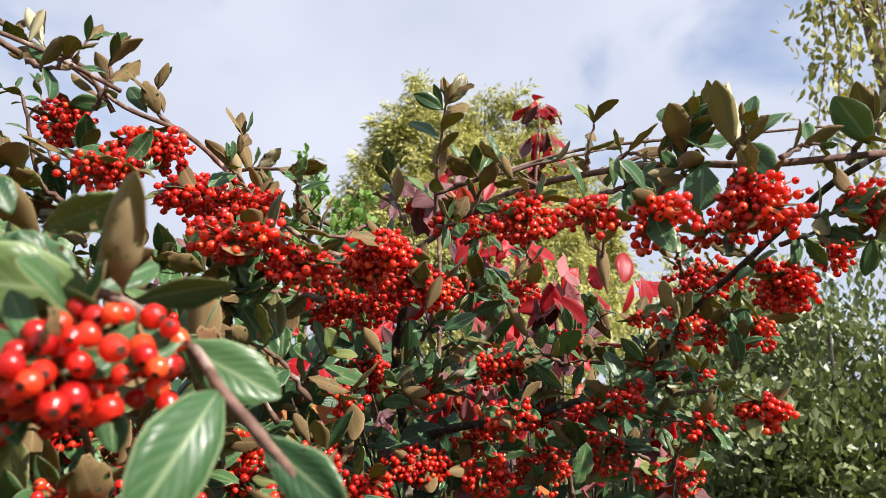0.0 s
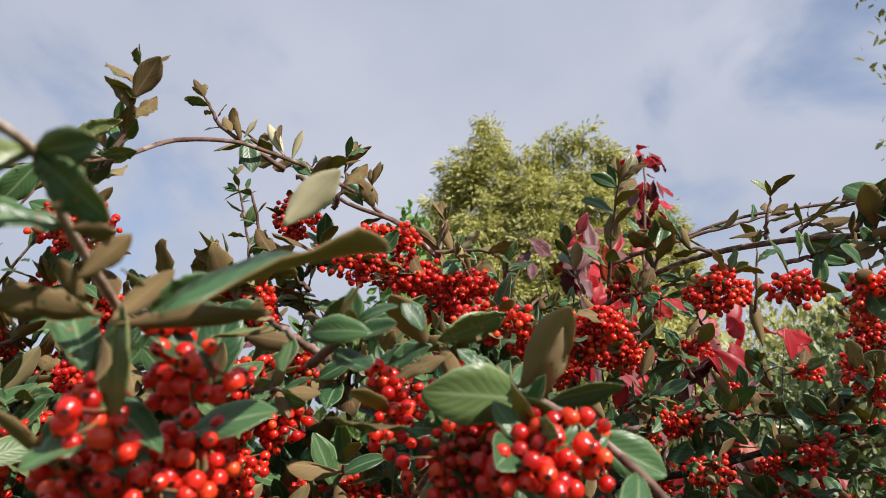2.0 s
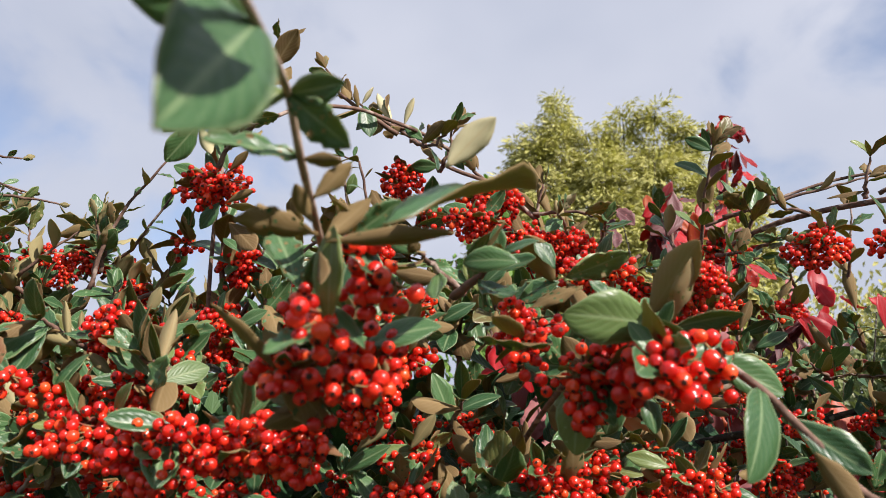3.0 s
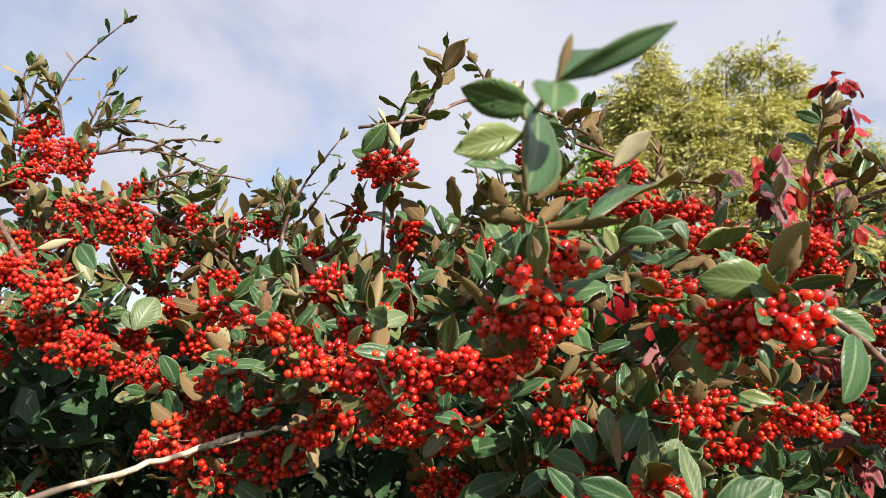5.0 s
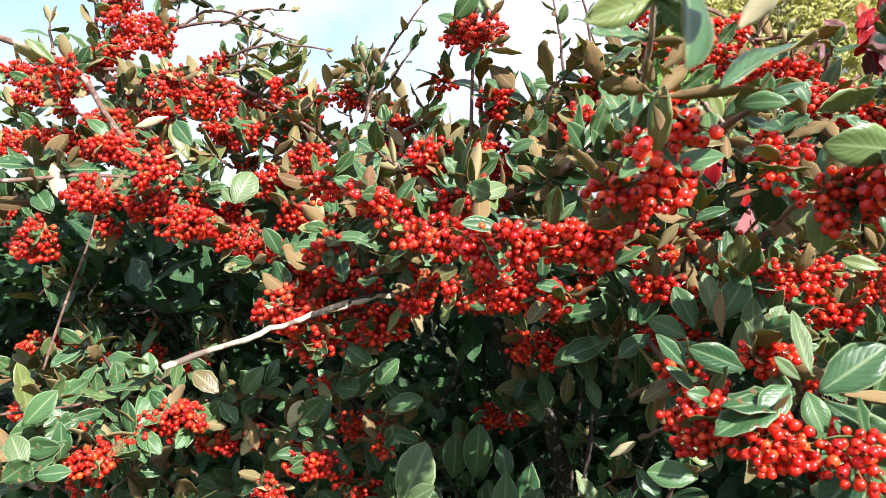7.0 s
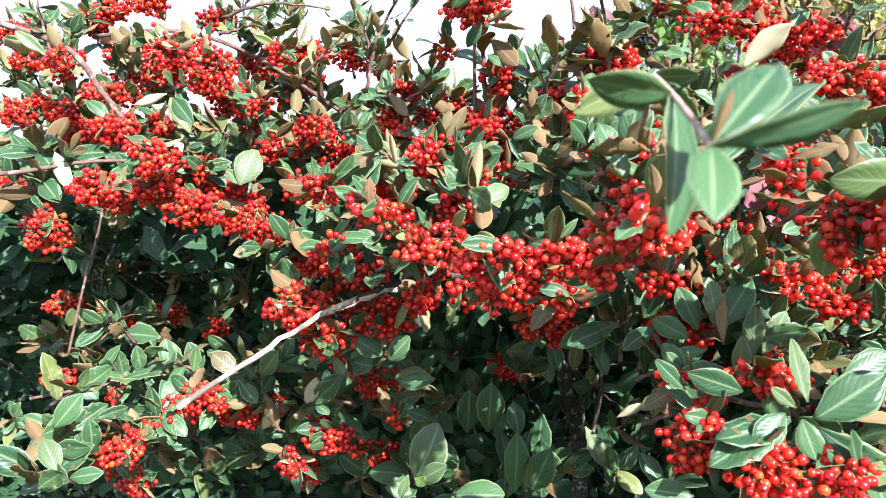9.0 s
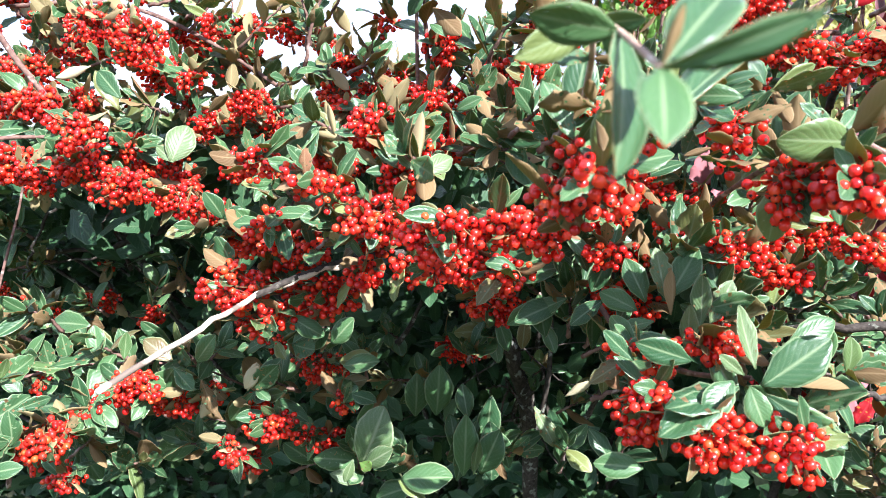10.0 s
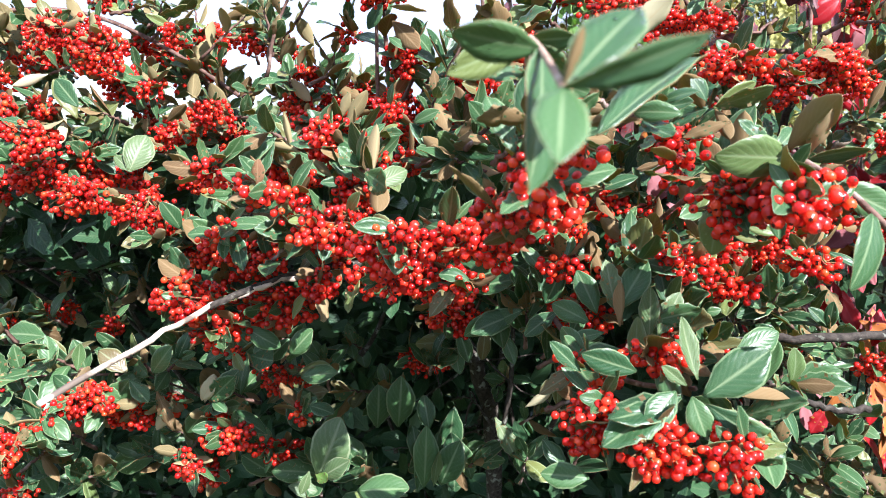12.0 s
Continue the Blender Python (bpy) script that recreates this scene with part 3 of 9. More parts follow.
limb([(0.055, 0.432, 1.400), (-0.004, 0.403, 1.401), (-0.054, 0.386, 1.399), (-0.106, 0.400, 1.387), (-0.150, 0.494, 1.338)], 0.0036, 0.003, BARK, wobble=0.001)
limb([(-0.015, 0.369, 1.355), (-0.041, 0.361, 1.357), (-0.068, 0.355, 1.368), (-0.083, 0.351, 1.374), (-0.103, 0.377, 1.376)], 0.0026, 0.0018, BARK, wobble=0.001)
limb([(-0.22, 0.55, 1.40), (-0.15, 0.32, 1.50), (-0.112, 0.235, 1.534), (-0.098, 0.213, 1.538), (-0.076, 0.218, 1.525), (-0.062, 0.207, 1.511), (-0.053, 0.208, 1.501), (-0.034, 0.209, 1.478), (-0.005, 0.22, 1.43), (-0.02, 0.35, 1.2)], 0.0015, 0.0018, TWIG)

# bunches of berries
cluster((-0.270, 0.514, 1.705), 0.0194, 0.0153)
cluster((-0.188, 0.462, 1.665), 0.0236, 0.0145)
cluster((-0.240, 0.501, 1.665), 0.0186, 0.0088)
cluster((-0.179, 0.533, 1.655), 0.0270, 0.0146)
cluster((-0.145, 0.518, 1.628), 0.0300, 0.0190)
cluster((-0.126, 0.519, 1.643), 0.0141, 0.0121)
cluster((-0.107, 0.582, 1.606), 0.0291, 0.0168)
cluster((-0.064, 0.597, 1.577), 0.0296, 0.0137)
cluster((-0.035, 0.556, 1.597), 0.0256, 0.0149)
cluster((-0.003, 0.547, 1.583), 0.0188, 0.0125)
cluster((0.015, 0.602, 1.647), 0.0212, 0.0118)
cluster((0.055, 0.480, 1.622), 0.0224, 0.0149)
cluster((0.084, 0.426, 1.614), 0.0182, 0.0100)
cluster((0.111, 0.377, 1.597), 0.0204, 0.0109)
cluster((0.172, 0.393, 1.607), 0.0229, 0.0176)
cluster((0.157, 0.425, 1.601), 0.0148, 0.0074)
cluster((0.208, 0.577, 1.597), 0.0268, 0.0179)
cluster((0.238, 0.509, 1.580), 0.0216, 0.0157)
cluster((0.271, 0.504, 1.601), 0.0118, 0.0127)
cluster((0.155, 0.498, 1.552), 0.0132, 0.0104)
cluster((0.213, 0.576, 1.554), 0.0110, 0.0121)
cluster((0.245, 0.565, 1.556), 0.0108, 0.0129)
cluster((0.181, 0.529, 1.486), 0.0127, 0.0098)
cluster((0.224, 0.526, 1.494), 0.0186, 0.0118)
cluster((0.265, 0.448, 1.625), 0.0141, 0.0132)
cluster((0.092, 0.692, 1.443), 0.0331, 0.0204)
cluster((-0.019, 0.642, 1.451), 0.0282, 0.0153)
cluster((0.031, 0.678, 1.468), 0.0201, 0.0113)
cluster((0.189, 0.588, 1.444), 0.0108, 0.0108)
cluster((-0.070, 0.729, 1.528), 0.0220, 0.0165)
cluster((0.059, 0.644, 1.532), 0.0146, 0.0122)
cluster((-0.166, 0.386, 1.468), 0.0178, 0.0076)
cluster((-0.133, 0.487, 1.469), 0.0177, 0.0124)
cluster((0.062, 0.632, 1.594), 0.0195, 0.0097)
cluster((0.170, 0.592, 1.529), 0.0134, 0.0078)
cluster((0.128, 0.719, 1.561), 0.0137, 0.0110)
cluster((-0.378, 0.378, 1.662), 0.0281, 0.0150, fill=0.55)
cluster((-0.366, 0.403, 1.607), 0.0165, 0.0140, fill=0.5)
cluster((-0.424, 0.427, 1.634), 0.0110, 0.0080)
cluster((-0.200, 0.144, 1.557), 0.0053, 0.0042, size=0.0029, fill=0.75, near=True)
cluster((-0.217, 0.137, 1.540), 0.0077, 0.0062, size=0.0029, fill=0.75, near=True)
cluster((-0.195, 0.150, 1.544), 0.0106, 0.0085, size=0.0029, fill=0.75, near=True)
cluster((-0.202, 0.172, 1.523), 0.0102, 0.0107, size=0.0029, fill=0.75, near=True)
cluster((-0.230, 0.154, 1.516), 0.0141, 0.0065, size=0.0029, fill=0.75, near=True)
cluster((-0.097, 0.192, 1.519), 0.0134, 0.0112, size=0.0032, fill=0.75, near=True)
cluster((-0.085, 0.199, 1.526), 0.0051, 0.0069, size=0.0032, fill=0.75, near=True)
cluster((-0.119, 0.233, 1.517), 0.0155, 0.0103, size=0.0032, fill=0.75, near=True)
cluster((-0.189, 0.203, 1.396), 0.0173, 0.0151, size=0.0026, fill=0.45, near=True)
cluster((-0.155, 0.187, 1.394), 0.0186, 0.0147, size=0.0026, fill=0.45, near=True)
cluster((-0.122, 0.187, 1.392), 0.0142, 0.0129, size=0.0026, fill=0.45, near=True)
cluster((-0.197, 0.243, 1.414), 0.0200, 0.0083, size=0.0026, fill=0.45, near=True)
cluster((-0.155, 0.224, 1.428), 0.0198, 0.0091, size=0.0026, fill=0.45, near=True)
cluster((-0.251, 0.214, 1.492), 0.0190, 0.0127, size=0.0026, fill=0.45, near=True)
cluster((-0.302, 0.209, 1.487), 0.0213, 0.0147, size=0.0026, fill=0.45, near=True)
cluster((-0.351, 0.230, 1.493), 0.0178, 0.0143, size=0.0026, fill=0.45, near=True)
cluster((-0.205, 0.129, 1.529), 0.0078, 0.0069, size=0.0029, fill=0.75, near=True)
cluster((-0.210, 0.159, 1.510), 0.0097, 0.0059, size=0.0029, fill=0.75, near=True)
cluster((-0.220, 0.173, 1.505), 0.0080, 0.0057, size=0.0029, fill=0.75, near=True)
cluster((-0.307, 0.284, 1.451), 0.0272, 0.0155)
cluster((-0.276, 0.223, 1.489), 0.0149, 0.0116)
cluster((-0.350, 0.273, 1.454), 0.0157, 0.0098)
cluster((-0.149, 0.272, 1.542), 0.0161, 0.0105)
cluster((-0.125, 0.222, 1.515), 0.0170, 0.0135)
cluster((-0.371, 0.276, 1.546), 0.0194, 0.0165)
cluster((-0.427, 0.309, 1.517), 0.0173, 0.0108)
cluster((-0.371, 0.331, 1.514), 0.0194, 0.0108)
cluster((-0.401, 0.470, 1.570), 0.0292, 0.0213)
cluster((-0.286, 0.429, 1.615), 0.0208, 0.0139)
cluster((-0.322, 0.419, 1.581), 0.0212, 0.0141)
cluster((-0.317, 0.436, 1.548), 0.0219, 0.0122)
cluster((-0.476, 0.246, 1.438), 0.0212, 0.0154)
cluster((-0.455, 0.268, 1.412), 0.0143, 0.0082)
cluster((-0.444, 0.285, 1.461), 0.0235, 0.0149)
cluster((-0.427, 0.289, 1.424), 0.0279, 0.0150)
cluster((-0.466, 0.289, 1.435), 0.0154, 0.0110)
cluster((-0.388, 0.278, 1.446), 0.0143, 0.0122)
cluster((-0.322, 0.391, 1.396), 0.0215, 0.0119)
cluster((-0.422, 0.594, 1.281), 0.0267, 0.0150)
cluster((-0.542, 0.487, 1.286), 0.0343, 0.0172)
cluster((-0.239, 0.521, 1.443), 0.0324, 0.0162)
cluster((-0.187, 0.616, 1.459), 0.0296, 0.0177)
cluster((-0.084, 0.530, 1.427), 0.0303, 0.0126)
cluster((-0.121, 0.476, 1.468), 0.0212, 0.0141)
cluster((-0.207, 0.328, 1.422), 0.0188, 0.0119)
cluster((-0.126, 0.351, 1.395), 0.0118, 0.0078)
cluster((-0.111, 0.396, 1.595), 0.0235, 0.0118)
cluster((-0.083, 0.404, 1.579), 0.0157, 0.0118)
cluster((-0.145, 0.480, 1.633), 0.0342, 0.0137)
cluster((-0.203, 0.423, 1.641), 0.0216, 0.0097)
cluster((-0.851, 0.383, 1.585), 0.0328, 0.0209)
cluster((-0.798, 0.340, 1.643), 0.0217, 0.0135)
cluster((-0.652, 0.385, 1.626), 0.0214, 0.0214)
cluster((-0.682, 0.476, 1.603), 0.0428, 0.0184)
cluster((-0.725, 0.398, 1.650), 0.0337, 0.0253)
cluster((-0.813, 0.404, 1.613), 0.0298, 0.0179)
cluster((-0.717, 0.319, 1.574), 0.0231, 0.0154)
cluster((-0.638, 0.287, 1.550), 0.0200, 0.0141)
cluster((-0.665, 0.248, 1.524), 0.0273, 0.0136)
cluster((-0.666, 0.313, 1.520), 0.0226, 0.0151)
cluster((-0.619, 0.307, 1.501), 0.0292, 0.0158)
cluster((-0.572, 0.333, 1.486), 0.0346, 0.0161)
cluster((-0.638, 0.367, 1.513), 0.0213, 0.0133)
cluster((-0.740, 0.255, 1.487), 0.0146, 0.0195)
cluster((-1.013, 0.479, 1.345), 0.0373, 0.0149)
cluster((-0.558, 0.457, 1.538), 0.0343, 0.0257)
cluster((-0.559, 0.412, 1.569), 0.0214, 0.0134)
cluster((-0.519, 0.434, 1.504), 0.0192, 0.0137)
cluster((-0.673, 0.508, 1.634), 0.0314, 0.0157)
cluster((-0.632, 0.527, 1.648), 0.0282, 0.0126)
cluster((-0.627, 0.444, 1.552), 0.0232, 0.0116)
cluster((-0.580, 0.411, 1.511), 0.0137, 0.0165)
cluster((-0.604, 0.268, 1.340), 0.0294, 0.0158)
cluster((-0.628, 0.201, 1.323), 0.0241, 0.0132)
cluster((-0.597, 0.320, 1.305), 0.0207, 0.0104)
cluster((-0.497, 0.318, 1.301), 0.0244, 0.0122)
cluster((-0.557, 0.366, 1.235), 0.0165, 0.0124)
cluster((-0.489, 0.396, 1.246), 0.0192, 0.0165)
cluster((-0.679, 0.266, 1.250), 0.0204, 0.0089)
cluster((-0.844, 0.492, 1.345), 0.0212, 0.0106)
cluster((-0.888, 0.356, 1.297), 0.0220, 0.0094)
cluster((-0.721, 0.433, 1.349), 0.0157, 0.0110)
cluster((-0.873, 0.440, 1.697), 0.0282, 0.0126)
cluster((-0.769, 0.538, 1.703), 0.0300, 0.0133)
cluster((-0.565, 0.497, 1.639), 0.0177, 0.0118)
cluster((-0.492, 0.468, 1.601), 0.0192, 0.0110)
cluster((-0.523, 0.341, 1.451), 0.0275, 0.0118)
cluster((-0.764, 0.711, 1.673), 0.0335, 0.0168)
cluster((-0.225, 0.350, 1.474), 0.0177, 0.0102)
cluster((-0.177, 0.412, 1.483), 0.0177, 0.0102)
cluster((-0.202, 0.405, 1.490), 0.0177, 0.0102)
cluster((-0.322, 0.391, 1.395), 0.0190, 0.0110)
cluster((-0.081, 0.531, 1.428), 0.0209, 0.0121)
cluster((-0.124, 0.469, 1.460), 0.0177, 0.0102)
cluster((-0.808, 0.423, 1.658), 0.0177, 0.0102)
cluster((-0.758, 0.462, 1.656), 0.0177, 0.0102)
cluster((-0.703, 0.499, 1.642), 0.0177, 0.0102)
cluster((-0.534, 0.516, 1.631), 0.0177, 0.0102)
cluster((-0.446, 0.500, 1.588), 0.0177, 0.0102)
cluster((-0.374, 0.274, 1.543), 0.0164, 0.0095)
cluster((-0.440, 0.328, 1.516), 0.0177, 0.0102)
cluster((-0.282, 0.353, 1.578), 0.0164, 0.0112)
cluster((-0.245, 0.339, 1.557), 0.0164, 0.0112)
cluster((-0.234, 0.376, 1.573), 0.0164, 0.0112)
cluster((-0.251, 0.323, 1.536), 0.0164, 0.0112)
cluster((-0.223, 0.335, 1.532), 0.0164, 0.0112)
cluster((-0.268, 0.406, 1.611), 0.0164, 0.0112)
cluster((-0.358, 0.228, 1.490), 0.0175, 0.0096)
cluster((-0.349, 0.261, 1.517), 0.0186, 0.0102)
cluster((-0.462, 0.250, 1.436), 0.0155, 0.0085)
cluster((-0.470, 0.262, 1.408), 0.0157, 0.0086)
cluster((-0.434, 0.287, 1.417), 0.0173, 0.0095)
cluster((-0.327, 0.390, 1.398), 0.0215, 0.0118)
cluster((-0.216, 0.314, 1.458), 0.0186, 0.0102)
cluster((-0.179, 0.325, 1.470), 0.0186, 0.0102)
cluster((-0.109, 0.353, 1.440), 0.0186, 0.0102)
cluster((-0.064, 0.344, 1.462), 0.0186, 0.0102)
cluster((-0.147, 0.236, 1.531), 0.0107, 0.0080, size=0.0026, fill=0.45, near=True)
cluster((-0.156, 0.251, 1.549), 0.0085, 0.0071, size=0.0026, fill=0.45, near=True)
cluster((-0.443, 0.236, 1.528), 0.0157, 0.0086)
cluster((-0.388, 0.208, 1.517), 0.0157, 0.0086)
cluster((-0.389, 0.252, 1.507), 0.0157, 0.0086)
cluster((-0.373, 0.279, 1.498), 0.0157, 0.0086)
cluster((-0.352, 0.298, 1.525), 0.0157, 0.0086)
cluster((-0.445, 0.245, 1.485), 0.0157, 0.0086)
cluster((-0.401, 0.312, 1.460), 0.0157, 0.0086)
cluster((-0.358, 0.332, 1.463), 0.0157, 0.0086)
cluster((-0.323, 0.359, 1.465), 0.0157, 0.0086)
cluster((-0.916, 0.434, 1.639), 0.0150, 0.0087)
cluster((-0.706, 0.365, 1.577), 0.0160, 0.0094)
cluster((-0.760, 0.402, 1.570), 0.0150, 0.0116)
cluster((-0.627, 0.512, 1.616), 0.0158, 0.0101)
cluster((-0.842, 0.322, 1.480), 0.0131, 0.0107)
cluster((-0.755, 0.480, 1.579), 0.0112, 0.0085)
cluster((-0.805, 0.453, 1.667), 0.0174, 0.0106)
cluster((-0.738, 0.488, 1.618), 0.0159, 0.0098)
cluster((-0.666, 0.487, 1.533), 0.0166, 0.0113)
cluster((-0.610, 0.375, 1.496), 0.0168, 0.0112)
cluster((-0.760, 0.354, 1.498), 0.0148, 0.0099)
cluster((-0.675, 0.454, 1.514), 0.0173, 0.0106)
cluster((-0.699, 0.559, 1.650), 0.0153, 0.0112)
cluster((-0.635, 0.517, 1.501), 0.0114, 0.0075)
cluster((-0.614, 0.445, 1.645), 0.0144, 0.0116)
cluster((-0.659, 0.351, 1.532), 0.0157, 0.0103)
cluster((-0.737, 0.456, 1.533), 0.0146, 0.0104)
cluster((-0.762, 0.335, 1.576), 0.0143, 0.0102)
cluster((-0.599, 0.380, 1.589), 0.0146, 0.0089)
cluster((-0.655, 0.437, 1.593), 0.0172, 0.0115)
cluster((-0.781, 0.411, 1.607), 0.0116, 0.0083)
cluster((-0.647, 0.512, 1.554), 0.0175, 0.0140)
cluster((-0.709, 0.493, 1.497), 0.0127, 0.0088)
cluster((-0.799, 0.428, 1.627), 0.0132, 0.0097)
cluster((-0.711, 0.441, 1.656), 0.0137, 0.0104)
cluster((-0.863, 0.394, 1.649), 0.0138, 0.0103)
cluster((-0.861, 0.486, 1.648), 0.0127, 0.0075)
cluster((-0.758, 0.364, 1.606), 0.0147, 0.0122)
cluster((-0.878, 0.411, 1.596), 0.0171, 0.0145)
cluster((-0.910, 0.440, 1.568), 0.0113, 0.0082)
cluster((-0.908, 0.442, 1.512), 0.0147, 0.0081)
cluster((-0.930, 0.430, 1.598), 0.0126, 0.0095)
cluster((-0.801, 0.456, 1.628), 0.0131, 0.0087)
cluster((-0.700, 0.503, 1.571), 0.0145, 0.0087)
cluster((-0.485, 0.462, 1.506), 0.0176, 0.0097)
cluster((-0.519, 0.479, 1.522), 0.0148, 0.0111)
cluster((-0.395, 0.500, 1.534), 0.0148, 0.0111)
cluster((-0.378, 0.399, 1.568), 0.0147, 0.0118)
cluster((-0.432, 0.453, 1.543), 0.0134, 0.0103)
cluster((-0.595, 0.486, 1.504), 0.0176, 0.0104)
cluster((-0.535, 0.407, 1.507), 0.0128, 0.0085)
cluster((-0.398, 0.382, 1.535), 0.0166, 0.0113)
cluster((-0.463, 0.419, 1.558), 0.0171, 0.0105)
cluster((-0.473, 0.501, 1.577), 0.0172, 0.0140)
cluster((-0.586, 0.502, 1.547), 0.0124, 0.0083)
cluster((-0.453, 0.513, 1.552), 0.0145, 0.0094)
cluster((-0.322, 0.242, 1.459), 0.0134, 0.0074)
cluster((-0.279, 0.264, 1.453), 0.0142, 0.0086)
cluster((-0.326, 0.318, 1.467), 0.0138, 0.0112)
cluster((-0.342, 0.306, 1.449), 0.0186, 0.0130)
cluster((-0.252, 0.501, 1.429), 0.0111, 0.0083)
cluster((-0.241, 0.311, 1.510), 0.0164, 0.0138)
cluster((-0.240, 0.408, 1.483), 0.0167, 0.0129)
cluster((-0.291, 0.485, 1.484), 0.0144, 0.0107)
cluster((-0.076, 0.452, 1.476), 0.0147, 0.0091)
cluster((-0.145, 0.304, 1.465), 0.0157, 0.0128)
cluster((-0.141, 0.385, 1.541), 0.0132, 0.0091)
cluster((-0.122, 0.331, 1.465), 0.0175, 0.0098)
cluster((-0.060, 0.464, 1.507), 0.0110, 0.0075)
cluster((-0.856, 0.530, 1.278), 0.0075, 0.0050)
cluster((-0.884, 0.546, 1.374), 0.0086, 0.0054)
cluster((-0.825, 0.347, 1.336), 0.0079, 0.0050)
cluster((-0.933, 0.442, 1.282), 0.0106, 0.0081)
cluster((-0.826, 0.374, 1.373), 0.0079, 0.0058)
cluster((-0.525, 0.343, 1.306), 0.0129, 0.0108)
cluster((-0.739, 0.305, 1.318), 0.0117, 0.0079)
cluster((-0.534, 0.304, 1.277), 0.0136, 0.0114)
cluster((-0.576, 0.344, 1.308), 0.0133, 0.0094)
cluster((-0.131, 0.404, 1.405), 0.0101, 0.0062)
cluster((-0.147, 0.317, 1.421), 0.0100, 0.0079)
cluster((-0.229, 0.373, 1.415), 0.0128, 0.0085)
cluster((-0.599, 0.479, 1.448), 0.0147, 0.0104)
cluster((-0.448, 0.444, 1.438), 0.0114, 0.0066)
cluster((-0.438, 0.466, 1.472), 0.0151, 0.0096)
cluster((-0.469, 0.378, 1.537), 0.0124, 0.0100)
cluster((-0.597, 0.438, 1.551), 0.0132, 0.0086)
cluster((-0.285, 0.395, 1.457), 0.0118, 0.0083)
cluster((-0.023, 0.664, 1.601), 0.0147, 0.0117)
cluster((-0.093, 0.605, 1.611), 0.0153, 0.0101)
cluster((-0.034, 0.619, 1.589), 0.0112, 0.0068)
cluster((0.019, 0.643, 1.599), 0.0124, 0.0096)
cluster((-0.051, 0.667, 1.587), 0.0142, 0.0116)
cluster((-0.109, 0.691, 1.603), 0.0147, 0.0106)
cluster((-0.098, 0.674, 1.572), 0.0126, 0.0099)
cluster((0.048, 0.716, 1.557), 0.0112, 0.0066)
cluster((0.143, 0.707, 1.471), 0.0112, 0.0071)
cluster((0.173, 0.646, 1.527), 0.0110, 0.0069)
cluster((0.233, 0.680, 1.576), 0.0160, 0.0121)
cluster((0.088, 0.648, 1.484), 0.0137, 0.0086)
cluster((0.229, 0.731, 1.444), 0.0130, 0.0103)
cluster((0.241, 0.686, 1.525), 0.0119, 0.0069)
cluster((0.190, 0.686, 1.575), 0.0116, 0.0087)
cluster((0.189, 0.688, 1.436), 0.0131, 0.0088)
cluster((0.001, 0.659, 1.451), 0.0128, 0.0072)
cluster((-0.106, 0.787, 1.447), 0.0164, 0.0093)
cluster((-0.062, 0.723, 1.436), 0.0129, 0.0101)
cluster((0.036, 0.706, 1.522), 0.0118, 0.0071)
cluster((-0.036, 0.753, 1.509), 0.0130, 0.0079)
cluster((-0.013, 0.640, 1.508), 0.0165, 0.0100)
cluster((0.047, 0.531, 1.491), 0.0181, 0.0103)
cluster((0.036, 0.593, 1.444), 0.0188, 0.0154)
cluster((0.044, 0.608, 1.534), 0.0154, 0.0119)
cluster((0.124, 0.600, 1.459), 0.0191, 0.0132)
cluster((0.120, 0.594, 1.493), 0.0148, 0.0101)
cluster((0.133, 0.548, 1.505), 0.0143, 0.0113)

cluster((-0.082, 0.204, 1.518), 0.0090, 0.0085, size=0.0032, fill=0.75, near=True)
cluster((-0.103, 0.205, 1.519), 0.0110, 0.0085, size=0.0032, fill=0.75, near=True)

# leaves before the lens
limb([(-0.2159, 0.1547, 1.5590), (-0.2056, 0.1042, 1.5743), (-0.2019, 0.0839, 1.5848), (-0.1893, 0.0371, 1.5768), (-0.1753, -0.0163, 1.5639)], 0.0014, 0.0009, DOWNY, name='shoot')
leaf((-0.1893, 0.0371, 1.5768), (-0.2097, 0.0217, 1.5802), (0.17, -0.92, -0.35), 1, 0, drops=9)
leaf((-0.1893, 0.0371, 1.5768), (-0.1806, -0.0010, 1.5444), (0.38, -0.80, -0.46), 0.82, 0)
leaf((-0.2019, 0.0839, 1.5848), (-0.2213, 0.0592, 1.5735), (0.19, -0.93, -0.31), 0.8, 0, drops=5, spin=15)
leaf((-0.2056, 0.1042, 1.5743), (-0.2251, 0.0834, 1.5753), (0.19, -0.94, -0.27), 0.7, 3, spin=40)
leaf((-0.2056, 0.1042, 1.5743), (-0.1935, 0.0988, 1.5715), (-0.13, 0.96, 0.26), 0.765, 1)
leaf((-0.1753, -0.0163, 1.5639), (-0.1607, 0.0061, 1.5849), (0.01, -1.00, -0.05), 0.80, 0, drops=8, spin=-10)
leaf((-0.1753, -0.0163, 1.5639), (-0.1731, -0.0369, 1.5522), (0.05, -1.00, 0.05), 0.95, 0, spin=-10)
leaf((-0.1753, -0.0163, 1.5639), (-0.1474, -0.0261, 1.5703), (-0.04, -1.00, -0.01), 0.4, 0, drops=8, spin=32)
leaf((-0.1753, -0.0163, 1.5639), (-0.1713, -0.0196, 1.5754), (-0.04, 1.00, 0.02), 0.4675, 1)
leaf((-0.2019, 0.0839, 1.5848), (-0.1857, 0.0777, 1.5828), (0.26, -0.88, -0.39), 1, 0, spin=15)
leaf((-0.2019, 0.0839, 1.5848), (-0.1856, 0.0849, 1.5693), (0.26, -0.90, -0.36), 1, 3, spin=10)
leaf((-0.2008, 0.1023, 1.5616), (-0.1898, 0.1023, 1.5717), (-0.25, 0.92, 0.29), 0.935, 1)
